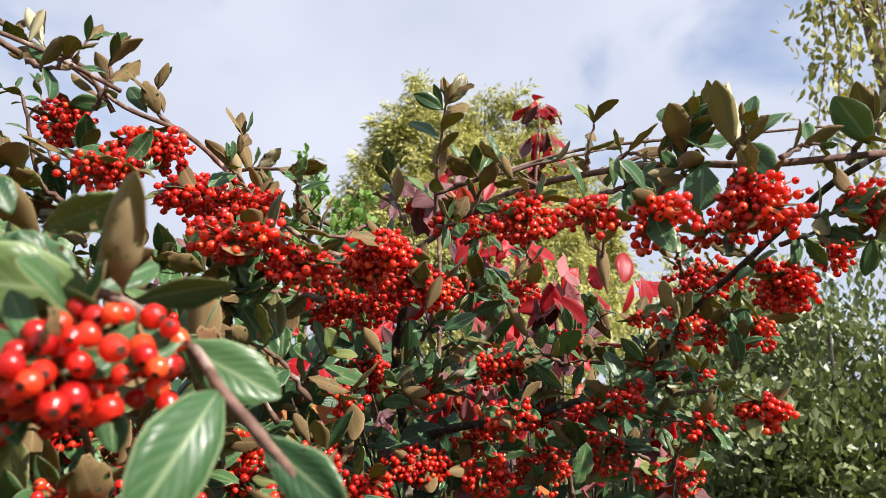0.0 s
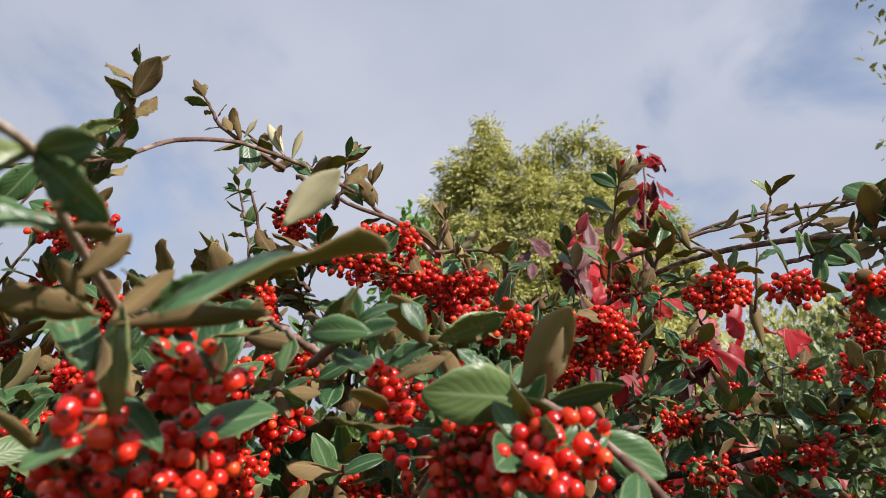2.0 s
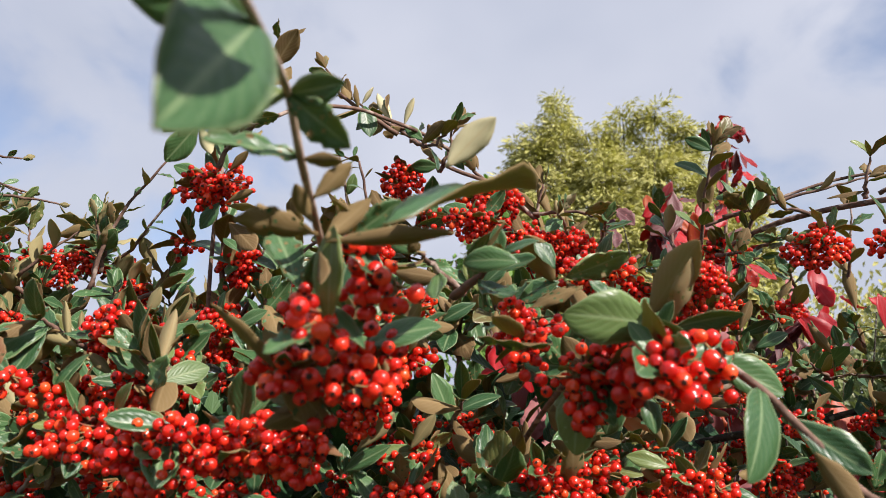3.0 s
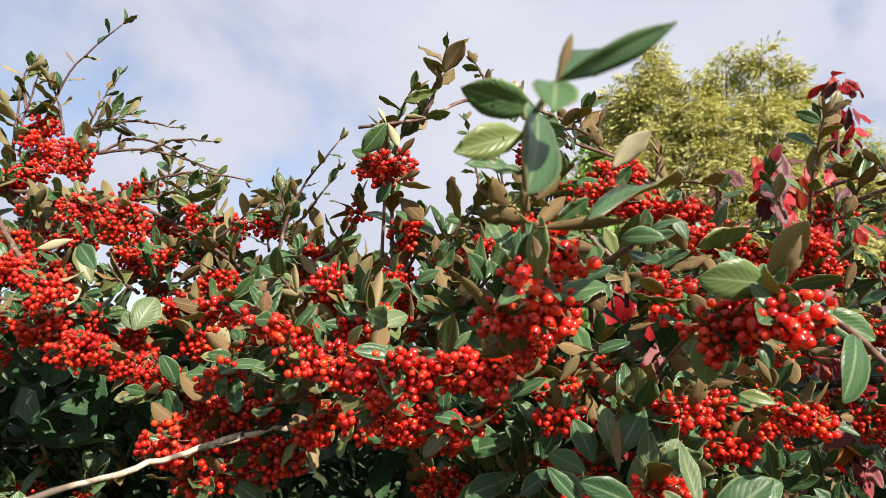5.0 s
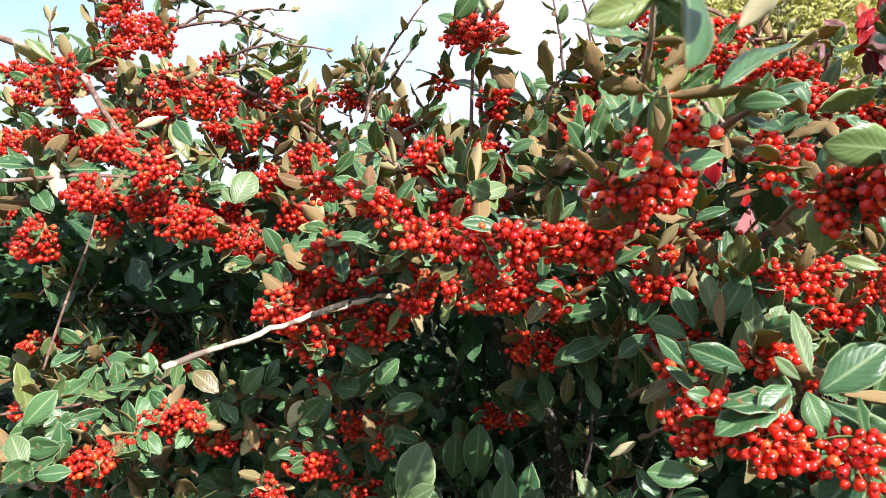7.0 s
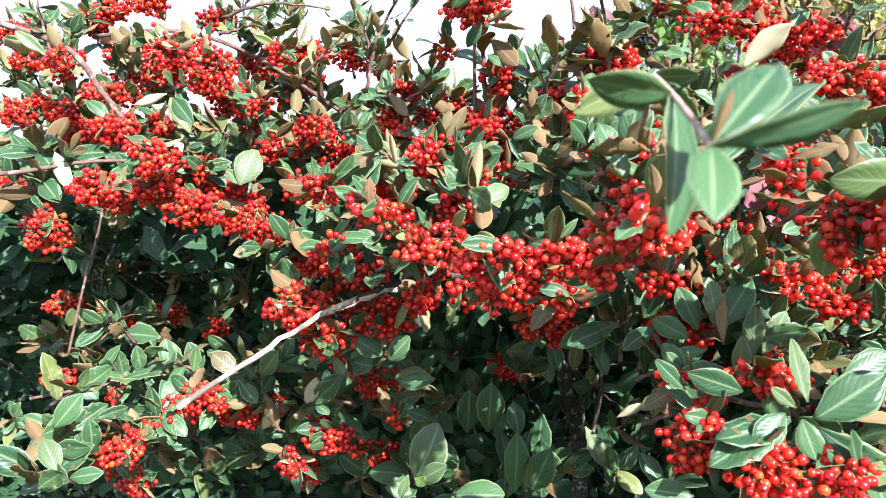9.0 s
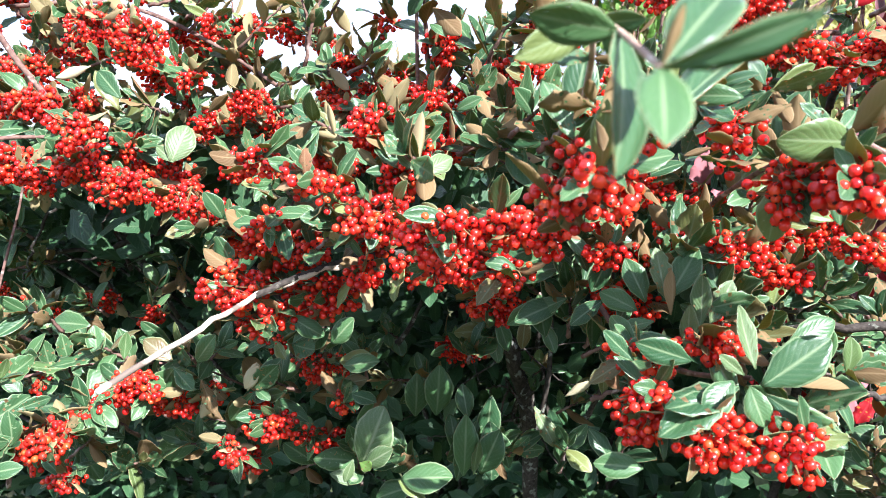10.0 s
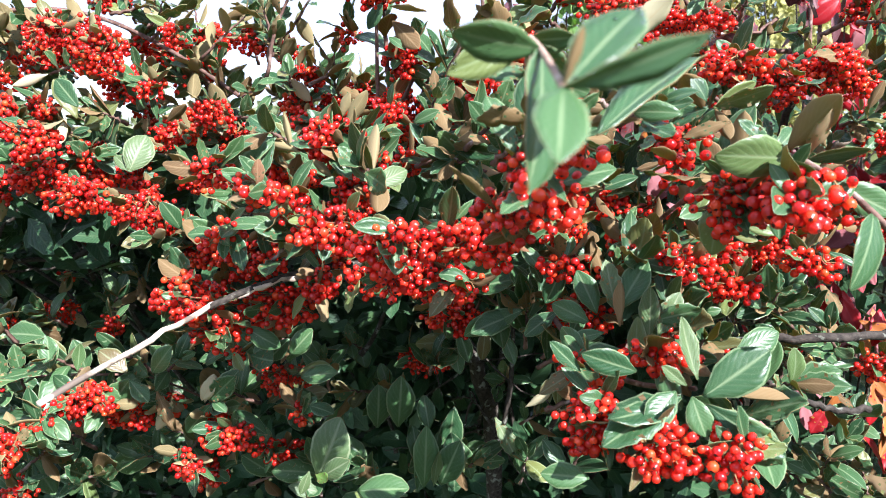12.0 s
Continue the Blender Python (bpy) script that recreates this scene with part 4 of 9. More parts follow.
leaf((-0.2063, 0.1231, 1.5564), (-0.2269, 0.1075, 1.5599), (-0.32, 0.92, 0.24), 0.7225, 3, spin=-35)
leaf((-0.2044, 0.1240, 1.5545), (-0.1649, 0.1223, 1.5525), (-0.19, 0.96, 0.22), 0.425, 1, spin=20)
leaf((-0.2048, 0.1127, 1.5578), (-0.2079, 0.1047, 1.5674), (-0.29, 0.92, 0.26), 0.765, 0, spin=20)
leaf((-0.1790, 0.0981, 1.5516), (-0.1401, 0.1635, 1.5929), (0.08, -0.57, 0.82), 0.48, 0)
leaf((-0.2064, 0.1242, 1.5516), (-0.2013, 0.1175, 1.5394), (-0.27, 0.94, 0.19), 0.595, 0, spin=40)
leaf((-0.1732, 0.1631, 1.5902), (-0.1561, 0.1649, 1.6088), (-0.49, 0.85, 0.21), 0.85, 0, GREEN, CREAM)
leaf((-0.1957, 0.1254, 1.5565), (-0.1809, 0.1261, 1.5671), (0.20, -0.95, -0.25), 0.9, 3, spin=10)
leaf((-0.2044, 0.1238, 1.5555), (-0.1936, 0.1333, 1.5697), (-0.24, 0.94, 0.25), 0.68, 0)
leaf((-0.1000, 0.2140, 1.5410), (-0.0810, 0.1970, 1.5680), (0.13, 0.98, 0.17), 0.8075, 0)
leaf((-0.1320, 0.2430, 1.5630), (-0.1040, 0.2360, 1.5710), (-0.03, -0.98, -0.19), 0.9, 3, drops=12, spin=20)
leaf((-0.0990, 0.2140, 1.5370), (-0.1240, 0.1840, 1.5400), (0.25, -0.97, 0.05), 0.95, 2)
leaf((-0.1370, 0.2510, 1.5620), (-0.1500, 0.2300, 1.5820), (-0.06, 0.98, 0.20), 0.85, 0)
leaf((-0.0920, 0.2120, 1.5380), (-0.0860, 0.1900, 1.5530), (0.14, 0.98, 0.14), 0.6375, 5, spin=20)
leaf((-0.0920, 0.2170, 1.5360), (-0.0650, 0.2230, 1.5440), (-0.17, -0.98, -0.11), 0.85, 1, spin=30)
leaf((-0.0780, 0.2170, 1.5250), (-0.0500, 0.2180, 1.5100), (0.04, -0.99, 0.14), 1, 0, spin=5)
leaf((-0.0630, 0.2070, 1.5120), (-0.0680, 0.1740, 1.4890), (0.31, -0.95, 0.06), 0.85, 2)
leaf((-0.0530, 0.2080, 1.5010), (-0.0300, 0.2090, 1.4810), (0.17, -0.98, 0.10), 1.05, 1)
leaf((-0.1030, 0.2160, 1.5410), (-0.0830, 0.2060, 1.5460), (0.12, 0.99, 0.12), 0.595, 4, spin=40)
leaf((-0.1050, 0.2200, 1.5400), (-0.1220, 0.2120, 1.5560), (-0.04, -0.99, -0.14), 0.8, 3, spin=30)
leaf((-0.1000, 0.2150, 1.5380), (-0.1080, 0.2000, 1.5220), (0.21, -0.97, 0.09), 0.8, 0, spin=20)
leaf((-0.1050, 0.2250, 1.5400), (-0.0900, 0.2350, 1.5520), (-0.10, -0.99, -0.12), 0.8, 2, spin=10)
leaf((-0.1330, 0.2450, 1.5620), (-0.1150, 0.2620, 1.5750), (-0.01, -0.98, -0.18), 0.9, 1, spin=10)
leaf((-0.1350, 0.2500, 1.5620), (-0.1600, 0.2550, 1.5550), (0.07, -0.99, -0.15), 0.9, 3, spin=20)
leaf((-0.1320, 0.2470, 1.5620), (-0.1280, 0.2250, 1.5480), (-0.01, 0.99, 0.15), 0.68, 4, spin=30)
leaf((-0.1489, 0.1870, 1.5590), (-0.1695, 0.1819, 1.5624), (0.07, -0.98, -0.20), 0.8, 2, spin=30)
leaf((-0.0508, 0.1919, 1.4895), (-0.0349, 0.1993, 1.4710), (0.29, 0.95, -0.06), 0.68, 0, spin=10)
leaf((-0.1671, 0.1995, 1.5324), (-0.1387, 0.1963, 1.5269), (0.05, -0.99, -0.10), 0.6, 3, spin=50)
leaf((-0.1251, 0.2243, 1.5550), (-0.1481, 0.2206, 1.5498), (0.00, 0.99, 0.16), 0.68, 5, spin=30)
leaf((-0.1367, 0.2337, 1.5652), (-0.1436, 0.2311, 1.5788), (0.51, -0.83, -0.24), 1.2, 0, spin=20)
leaf((-0.1096, 0.2190, 1.5340), (-0.1189, 0.2170, 1.5448), (0.46, -0.88, -0.12), 0.8, 3, spin=10)
leaf((-0.1015, 0.2336, 1.5108), (-0.0987, 0.2261, 1.4970), (0.39, -0.92, 0.03), 1, 2, spin=20)
leaf((-0.1647, 0.3312, 1.4878), (-0.1859, 0.3344, 1.4741), (0.46, -0.88, 0.08), 1.2, 0)
leaf((-0.1643, 0.3128, 1.5802), (-0.1495, 0.3291, 1.5994), (0.43, -0.88, -0.23), 0.8, 1, spin=20)
leaf((-0.1337, 0.1990, 1.4182), (-0.1022, 0.2055, 1.4427), (-0.12, -0.94, 0.33), 1.1, 0, spin=10)
leaf((-0.1390, 0.1969, 1.4184), (-0.1327, 0.1855, 1.4034), (-0.08, -0.92, 0.39), 1.2, 2)
leaf((-0.1418, 0.1969, 1.4240), (-0.1554, 0.1938, 1.4356), (-0.05, -0.94, 0.34), 0.9, 1, FRESH, FELT)
leaf((-0.1283, 0.2000, 1.4125), (-0.0951, 0.1971, 1.3858), (-0.13, -0.91, 0.40), 1.1, 3, spin=15)
leaf((-0.1442, 0.1949, 1.4186), (-0.1791, 0.1779, 1.4032), (-0.01, -0.92, 0.39), 0.9, 5, spin=20)
leaf((-0.1470, 0.1944, 1.4214), (-0.1597, 0.1760, 1.4097), (-0.03, -0.92, 0.38), 1.2, 0)
leaf((-0.1221, 0.2140, 1.4151), (-0.0872, 0.2262, 1.4067), (0.14, 0.92, -0.36), 0.425, 4, spin=40)
leaf((-0.1367, 0.1995, 1.4266), (-0.1477, 0.2115, 1.4545), (-0.06, -0.95, 0.31), 0.8, 1, FRESH, FELT, spin=25)
leaf((-0.1704, 0.2499, 1.4177), (-0.2027, 0.2379, 1.4221), (0.04, -0.94, 0.33), 1, 2, spin=30)
leaf((-0.1829, 0.2716, 1.4416), (-0.1888, 0.2753, 1.4723), (0.04, -0.97, 0.23), 1, 3, FRESH, FELT, spin=20)
leaf((-0.1812, 0.2722, 1.4415), (-0.1647, 0.2847, 1.4714), (0.01, -0.97, 0.23), 1, 0)
leaf((-0.1790, 0.2607, 1.4343), (-0.1768, 0.2668, 1.4607), (-0.02, 0.97, -0.26), 0.68, 4, spin=40)
leaf((-0.1687, 0.2500, 1.4144), (-0.1698, 0.2553, 1.4435), (0.00, -0.95, 0.30), 0.9, 1, FRESH, FELT, spin=10)
leaf((-0.1603, 0.2687, 1.4370), (-0.1354, 0.2798, 1.4427), (-0.04, -0.96, 0.27), 1, 5, spin=10)
leaf((-0.2904, 0.4015, 1.4299), (-0.3078, 0.3942, 1.4282), (0.22, -0.95, 0.23), 1, 0)
leaf((-0.3041, 0.3433, 1.4400), (-0.2717, 0.3773, 1.4363), (0.21, -0.95, 0.23), 1.1, 0, spin=10)
leaf((-0.2591, 0.3559, 1.4130), (-0.2905, 0.3308, 1.4045), (0.19, -0.94, 0.28), 0.9, 0, spin=20)
leaf((-0.2473, 0.3622, 1.4210), (-0.2684, 0.3594, 1.4493), (0.16, -0.96, 0.23), 0.8, 1, spin=10)
leaf((-0.2455, 0.3638, 1.4252), (-0.2325, 0.3747, 1.4544), (0.13, -0.97, 0.22), 0.9, 2)
leaf((-0.1887, 0.1897, 1.3710), (-0.2124, 0.1810, 1.3748), (0.08, -0.88, 0.47), 1.1, 0)
leaf((-0.4045, 0.2698, 1.5480), (-0.4266, 0.2622, 1.5546), (-0.49, 0.87, -0.03), 0.68, 1, spin=20)
leaf((-0.3342, 0.2487, 1.5211), (-0.3446, 0.2467, 1.5321), (0.37, -0.92, 0.09), 1, 1, FRESH, FELT)
leaf((-0.3307, 0.2497, 1.5192), (-0.3141, 0.2691, 1.5283), (0.33, -0.94, 0.09), 1, 0, FRESH, FELT)
leaf((-0.3325, 0.2497, 1.5228), (-0.3288, 0.2582, 1.5581), (-0.35, 0.93, -0.06), 0.51, 4, spin=20)
leaf((-0.5961, 0.3410, 1.5203), (-0.5832, 0.3524, 1.5519), (0.63, -0.78, 0.04), 1.3, 2, FRESH, FELT)
leaf((-0.5938, 0.3420, 1.5202), (-0.6083, 0.3392, 1.5356), (0.64, -0.77, 0.06), 1, 0, FRESH, FELT, spin=10)
leaf((-0.6525, 0.3515, 1.5764), (-0.6726, 0.3486, 1.6025), (0.68, -0.73, -0.03), 1.1, 0)
leaf((-0.6775, 0.3472, 1.6052), (-0.7085, 0.3330, 1.5962), (-0.71, 0.70, 0.05), 0.68, 1, GREEN, CREAM, spin=10)
leaf((-0.6617, 0.3458, 1.5665), (-0.6681, 0.3384, 1.5413), (-0.69, 0.72, -0.02), 0.68, 0, GREEN, CREAM, spin=20)
leaf((-0.4412, 0.3717, 1.2510), (-0.4401, 0.3792, 1.2865), (0.40, -0.81, 0.43), 1.2, 0)
leaf((-0.4410, 0.3708, 1.2459), (-0.4198, 0.3816, 1.2578), (0.38, -0.80, 0.46), 1.1, 2)
leaf((-0.4697, 0.3580, 1.2393), (-0.4454, 0.3666, 1.2333), (0.42, -0.78, 0.47), 1.1, 0, FRESH, FELT)
leaf((-0.5303, 0.3498, 1.3203), (-0.5190, 0.3583, 1.3402), (0.52, -0.78, 0.35), 0.9, 1, spin=10)
leaf((-0.5300, 0.3484, 1.3127), (-0.5451, 0.3460, 1.3310), (-0.54, 0.76, -0.36), 0.68, 4)
leaf((-0.6185, 0.2587, 1.3701), (-0.6216, 0.2625, 1.3957), (0.69, -0.67, 0.28), 1.2, 0)
leaf((-0.5987, 0.2660, 1.3671), (-0.5974, 0.2711, 1.3902), (0.66, -0.69, 0.29), 1, 1)
leaf((-0.5537, 0.3009, 1.3416), (-0.5414, 0.3001, 1.3125), (-0.58, 0.73, -0.36), 0.765, 3)
leaf((-0.1476, 0.1935, 1.4174), (-0.1796, 0.1633, 1.4029), (-0.00, -0.92, 0.39), 0.9, 3, spin=10)
leaf((-0.1315, 0.1984, 1.4142), (-0.0947, 0.1906, 1.3926), (-0.13, -0.91, 0.38), 0.75, 0, spin=10)
leaf((-0.1952, 0.2002, 1.4256), (-0.2127, 0.1975, 1.4421), (0.10, -0.94, 0.31), 0.9, 1, spin=10)
leaf((-0.1670, 0.2098, 1.4248), (-0.1920, 0.1930, 1.4375), (0.04, -0.95, 0.32), 0.9, 0)
leaf((-0.1953, 0.2871, 1.4345), (-0.2073, 0.2878, 1.4623), (0.07, -0.97, 0.24), 1, 0, spin=15)
leaf((-0.1569, 0.2684, 1.4286), (-0.1446, 0.2783, 1.4536), (-0.03, -0.96, 0.27), 1, 3, FRESH, FELT, spin=10)
leaf((-0.1624, 0.2658, 1.4264), (-0.1604, 0.2727, 1.4575), (-0.01, -0.96, 0.27), 0.9, 1, FRESH, FELT, spin=-15)
leaf((-0.2001, 0.2842, 1.4294), (-0.2207, 0.2785, 1.4425), (0.09, -0.96, 0.27), 1, 2, spin=10)
leaf((-0.2252, 0.3173, 1.4260), (-0.2465, 0.3059, 1.4114), (0.13, -0.95, 0.29), 0.9, 0, spin=20)
leaf((-0.1888, 0.2666, 1.4282), (-0.2079, 0.2584, 1.4255), (0.07, -0.95, 0.30), 0.8, 0, spin=30)
leaf((-0.1235, 0.3602, 1.4377), (-0.1353, 0.3605, 1.4632), (-0.07, -0.98, 0.21), 0.9, 1, spin=10)
leaf((-0.1500, 0.3052, 1.4347), (-0.1264, 0.3291, 1.4527), (-0.06, -0.97, 0.24), 0.9, 2, spin=20)
leaf((-0.1138, 0.2728, 1.4189), (-0.0866, 0.2860, 1.4308), (-0.14, -0.95, 0.29), 1, 0, spin=10)
leaf((-0.2576, 0.3720, 1.4360), (-0.2289, 0.3828, 1.4328), (0.13, -0.96, 0.23), 1, 2)
leaf((-0.2771, 0.3592, 1.4108), (-0.3010, 0.3465, 1.3944), (0.21, -0.93, 0.29), 0.9, 0)
leaf((-0.4611, 0.4219, 1.3236), (-0.4823, 0.4178, 1.3460), (0.43, -0.84, 0.33), 1, 1)
leaf((-0.4833, 0.4089, 1.3029), (-0.4579, 0.4199, 1.3074), (0.42, -0.83, 0.36), 1.1, 0)
leaf((-0.4836, 0.3988, 1.3631), (-0.5027, 0.3872, 1.3429), (0.47, -0.83, 0.31), 1, 2)
leaf((-0.3815, 0.4929, 1.2449), (-0.3882, 0.4971, 1.2798), (0.28, -0.87, 0.39), 1.1, 0)
leaf((-0.3500, 0.4861, 1.2026), (-0.3568, 0.4913, 1.2427), (0.24, -0.86, 0.44), 1, 2)
leaf((-0.3872, 0.4682, 1.1868), (-0.3778, 0.4797, 1.2264), (0.28, -0.84, 0.46), 1, 1)
leaf((-0.4293, 0.4362, 1.2210), (-0.4463, 0.4361, 1.2549), (0.36, -0.82, 0.44), 1, 0, spin=10)
leaf((-0.6203, 0.1472, 1.3633), (-0.6028, 0.1586, 1.3857), (0.76, -0.57, 0.33), 1.1, 0, GREEN, FELT)
leaf((-0.6234, 0.1430, 1.3480), (-0.5907, 0.1566, 1.3506), (0.74, -0.56, 0.37), 1, 1, GREEN, FELT, spin=10)
leaf((-0.5976, 0.1301, 1.3416), (-0.6089, 0.1301, 1.3642), (0.76, -0.54, 0.37), 1.1, 2, FRESH, FELT)
leaf((-0.5904, 0.1322, 1.3377), (-0.5696, 0.1411, 1.3406), (0.73, -0.56, 0.40), 1, 0, GREEN, FELT)
leaf((-0.5927, 0.1100, 1.3408), (-0.5731, 0.1205, 1.3543), (0.75, -0.53, 0.39), 1.1, 5, GREEN, FELT)
leaf((-0.6083, 0.1736, 1.3621), (-0.5939, 0.1910, 1.3655), (0.72, -0.60, 0.34), 0.9, 3, spin=10)
leaf((-0.7228, 0.2685, 1.5197), (-0.7375, 0.2693, 1.5536), (-0.78, 0.62, -0.04), 0.765, 0, GREEN, CREAM)
leaf((-0.7315, 0.2632, 1.5104), (-0.7504, 0.2604, 1.5350), (0.79, -0.61, 0.06), 1.1, 2)
leaf((-0.7177, 0.2676, 1.5052), (-0.7024, 0.2765, 1.5189), (0.77, -0.64, 0.08), 1, 1)
leaf((0.1649, 0.4053, 1.6462), (0.1489, 0.3886, 1.6806), (0.38, 0.86, 0.35), 0.70, 0, GREEN, TAN, spin=10)
leaf((0.1665, 0.4053, 1.6462), (0.1700, 0.4064, 1.6915), (0.39, 0.85, 0.35), 0.68, 1, GREEN, CREAM, spin=30)
leaf((0.1688, 0.4048, 1.6484), (0.1865, 0.3907, 1.6664), (-0.30, -0.80, 0.45), 0.80, 2)
leaf((0.1681, 0.4048, 1.6484), (0.1762, 0.3886, 1.6266), (-0.41, -0.86, -0.29), 1.3, 0)
leaf((0.1345, 0.4345, 1.6565), (0.1526, 0.4184, 1.6841), (-0.33, -0.88, -0.34), 1, 1, spin=10)
leaf((0.1414, 0.4344, 1.6564), (0.1627, 0.4189, 1.6807), (-0.35, -0.88, -0.34), 0.8, 4, spin=20)
leaf((0.1510, 0.4171, 1.6400), (0.1455, 0.4124, 1.6129), (-0.36, -0.90, -0.26), 1.5, 0)
leaf((0.1600, 0.4100, 1.6232), (0.1700, 0.3980, 1.6312), (-0.40, -0.88, -0.26), 1.2, 3)
leaf((0.2482, 0.4129, 1.6512), (0.2261, 0.3989, 1.6723), (-0.51, -0.80, -0.31), 1, 2, spin=10)
leaf((0.2499, 0.4125, 1.6528), (0.2391, 0.4060, 1.6868), (0.51, 0.79, 0.32), 0.765, 0, spin=10)
leaf((0.2532, 0.4118, 1.6560), (0.2562, 0.4147, 1.6926), (0.52, 0.79, 0.32), 0.68, 1, spin=20)
leaf((0.2397, 0.4358, 1.6394), (0.2328, 0.4336, 1.6513), (0.49, 0.83, 0.27), 0.85, 0)
leaf((0.1246, 0.4948, 1.6619), (0.1391, 0.4583, 1.6390), (-0.28, -0.92, -0.28), 1, 2, spin=10)
leaf((0.0029, 0.5644, 1.7340), (-0.0196, 0.5528, 1.7435), (-0.00, -0.92, -0.39), 0.9, 0, spin=20)
leaf((0.0043, 0.5640, 1.7362), (0.0095, 0.5509, 1.7498), (0.03, 0.92, 0.39), 1.02, 1)
leaf((0.0052, 0.5635, 1.7384), (0.0257, 0.5587, 1.7606), (-0.04, -0.91, -0.40), 0.8, 2, spin=30)
leaf((0.0020, 0.5640, 1.7362), (-0.0048, 0.5606, 1.7541), (-0.01, -0.92, -0.40), 0.9, 4)
leaf((-0.1400, 0.5388, 1.6719), (-0.1196, 0.5345, 1.6917), (-0.22, 0.93, 0.31), 0.765, 3, GREEN, CREAM)
leaf((-0.1421, 0.5389, 1.6719), (-0.1505, 0.5328, 1.7031), (-0.24, 0.92, 0.31), 0.765, 1, spin=10)
leaf((-0.1527, 0.5391, 1.6720), (-0.1759, 0.5345, 1.6971), (-0.27, 0.91, 0.31), 0.765, 0)
leaf((-0.2039, 0.5215, 1.7142), (-0.2068, 0.5183, 1.7306), (-0.34, 0.87, 0.37), 0.765, 1)
leaf((-0.2325, 0.4992, 1.7264), (-0.2445, 0.4951, 1.7481), (-0.40, 0.83, 0.39), 0.85, 0)
leaf((-0.2366, 0.5020, 1.7127), (-0.2576, 0.4926, 1.7109), (0.42, -0.84, -0.35), 1.1, 0)
leaf((-0.2717, 0.4759, 1.7447), (-0.2831, 0.4705, 1.7731), (-0.46, 0.78, 0.42), 0.765, 1, GREEN, CREAM)
leaf((-0.2164, 0.5217, 1.7143), (-0.2309, 0.5175, 1.7369), (0.37, -0.86, -0.37), 0.8, 2, spin=10)
leaf((0.1739, 0.7491, 1.6092), (0.1683, 0.7384, 1.6634), (0.24, 0.96, 0.17), 0.595, 1, spin=10)
leaf((0.1666, 0.7181, 1.5608), (0.1420, 0.7099, 1.6041), (0.23, 0.97, 0.10), 0.765, 0)
leaf((0.0355, 0.6414, 1.6003), (0.0282, 0.6348, 1.6343), (0.07, 0.98, 0.17), 0.765, 2)
leaf((0.0250, 0.6364, 1.5751), (0.0202, 0.6318, 1.5990), (-0.05, -0.99, -0.12), 1, 0)
leaf((0.0239, 0.6165, 1.5730), (0.0521, 0.6137, 1.5844), (-0.08, -0.99, -0.11), 0.9, 1)
leaf((0.1085, 0.6177, 1.5585), (0.1039, 0.6136, 1.5794), (-0.19, -0.98, -0.09), 0.9, 0)
leaf((-0.0211, 0.6283, 1.5180), (-0.0069, 0.6249, 1.5340), (0.01, -1.00, -0.02), 0.9, 2)
leaf((0.0924, 0.5383, 1.4467), (0.1004, 0.5324, 1.4755), (-0.20, -0.98, 0.09), 1.1, 3, spin=20)
leaf((0.2065, 0.5194, 1.5305), (0.2026, 0.5158, 1.5490), (-0.39, -0.92, -0.05), 1.2, 0)
leaf((0.0727, 0.6027, 1.5349), (0.0980, 0.5965, 1.5123), (-0.16, -0.99, -0.02), 0.8, 1, spin=10)
leaf((0.0543, 0.6124, 1.4882), (0.0703, 0.6072, 1.5126), (-0.12, -0.99, 0.02), 0.9, 2)
leaf((0.0406, 0.6166, 1.4682), (0.0441, 0.6123, 1.4382), (-0.09, -0.99, 0.10), 1, 0, spin=10)
leaf((0.1547, 0.5709, 1.5330), (0.1375, 0.5678, 1.5501), (-0.27, -0.96, -0.05), 0.9, 0)
leaf((0.1731, 0.5521, 1.5740), (0.1943, 0.5501, 1.5821), (-0.34, -0.93, -0.12), 0.9, 4, spin=10)
leaf((0.1676, 0.5749, 1.5118), (0.1417, 0.5753, 1.5119), (-0.28, -0.96, -0.00), 0.8, 0, spin=10)

# leafy shoots
shoot([(-0.004, 0.624, 1.642), (-0.002, 0.593, 1.693), (0.005, 0.563, 1.741)], 8, 0.042, near=True, flip=0.4)
shoot([(-0.237, 0.513, 1.711), (-0.252, 0.487, 1.738), (-0.277, 0.476, 1.745), (-0.302, 0.463, 1.762)], 9, 0.038, near=True, flip=0.4)
shoot([(-0.187, 0.524, 1.698), (-0.208, 0.522, 1.714), (-0.208, 0.518, 1.731)], 4, 0.035, flip=0.5)
shoot([(-0.153, 0.539, 1.672), (-0.153, 0.537, 1.684), (-0.148, 0.533, 1.701)], 3, 0.04, flip=0.6)
shoot([(-0.161, 0.538, 1.676), (-0.125, 0.528, 1.673), (-0.104, 0.529, 1.669)], 4, 0.035)
shoot([(0.139, 0.445, 1.654), (0.143, 0.433, 1.664), (0.144, 0.412, 1.668)], 3, 0.032, near=True)
shoot([(0.166, 0.416, 1.644), (0.168, 0.405, 1.650), (0.167, 0.393, 1.656)], 3, 0.034, near=True, flip=0.5)
shoot([(0.191, 0.406, 1.640), (0.203, 0.405, 1.647), (0.213, 0.404, 1.648)], 3, 0.03, near=True)
shoot([(0.241, 0.425, 1.643), (0.245, 0.412, 1.656), (0.255, 0.409, 1.669)], 4, 0.032, near=True)
shoot([(0.105, 0.514, 1.668), (0.106, 0.512, 1.680), (0.110, 0.508, 1.700)], 3, 0.04, near=True, flip=0.5)
shoot([(0.023, 0.581, 1.651), (0.032, 0.566, 1.671), (0.023, 0.564, 1.684)], 5, 0.04)
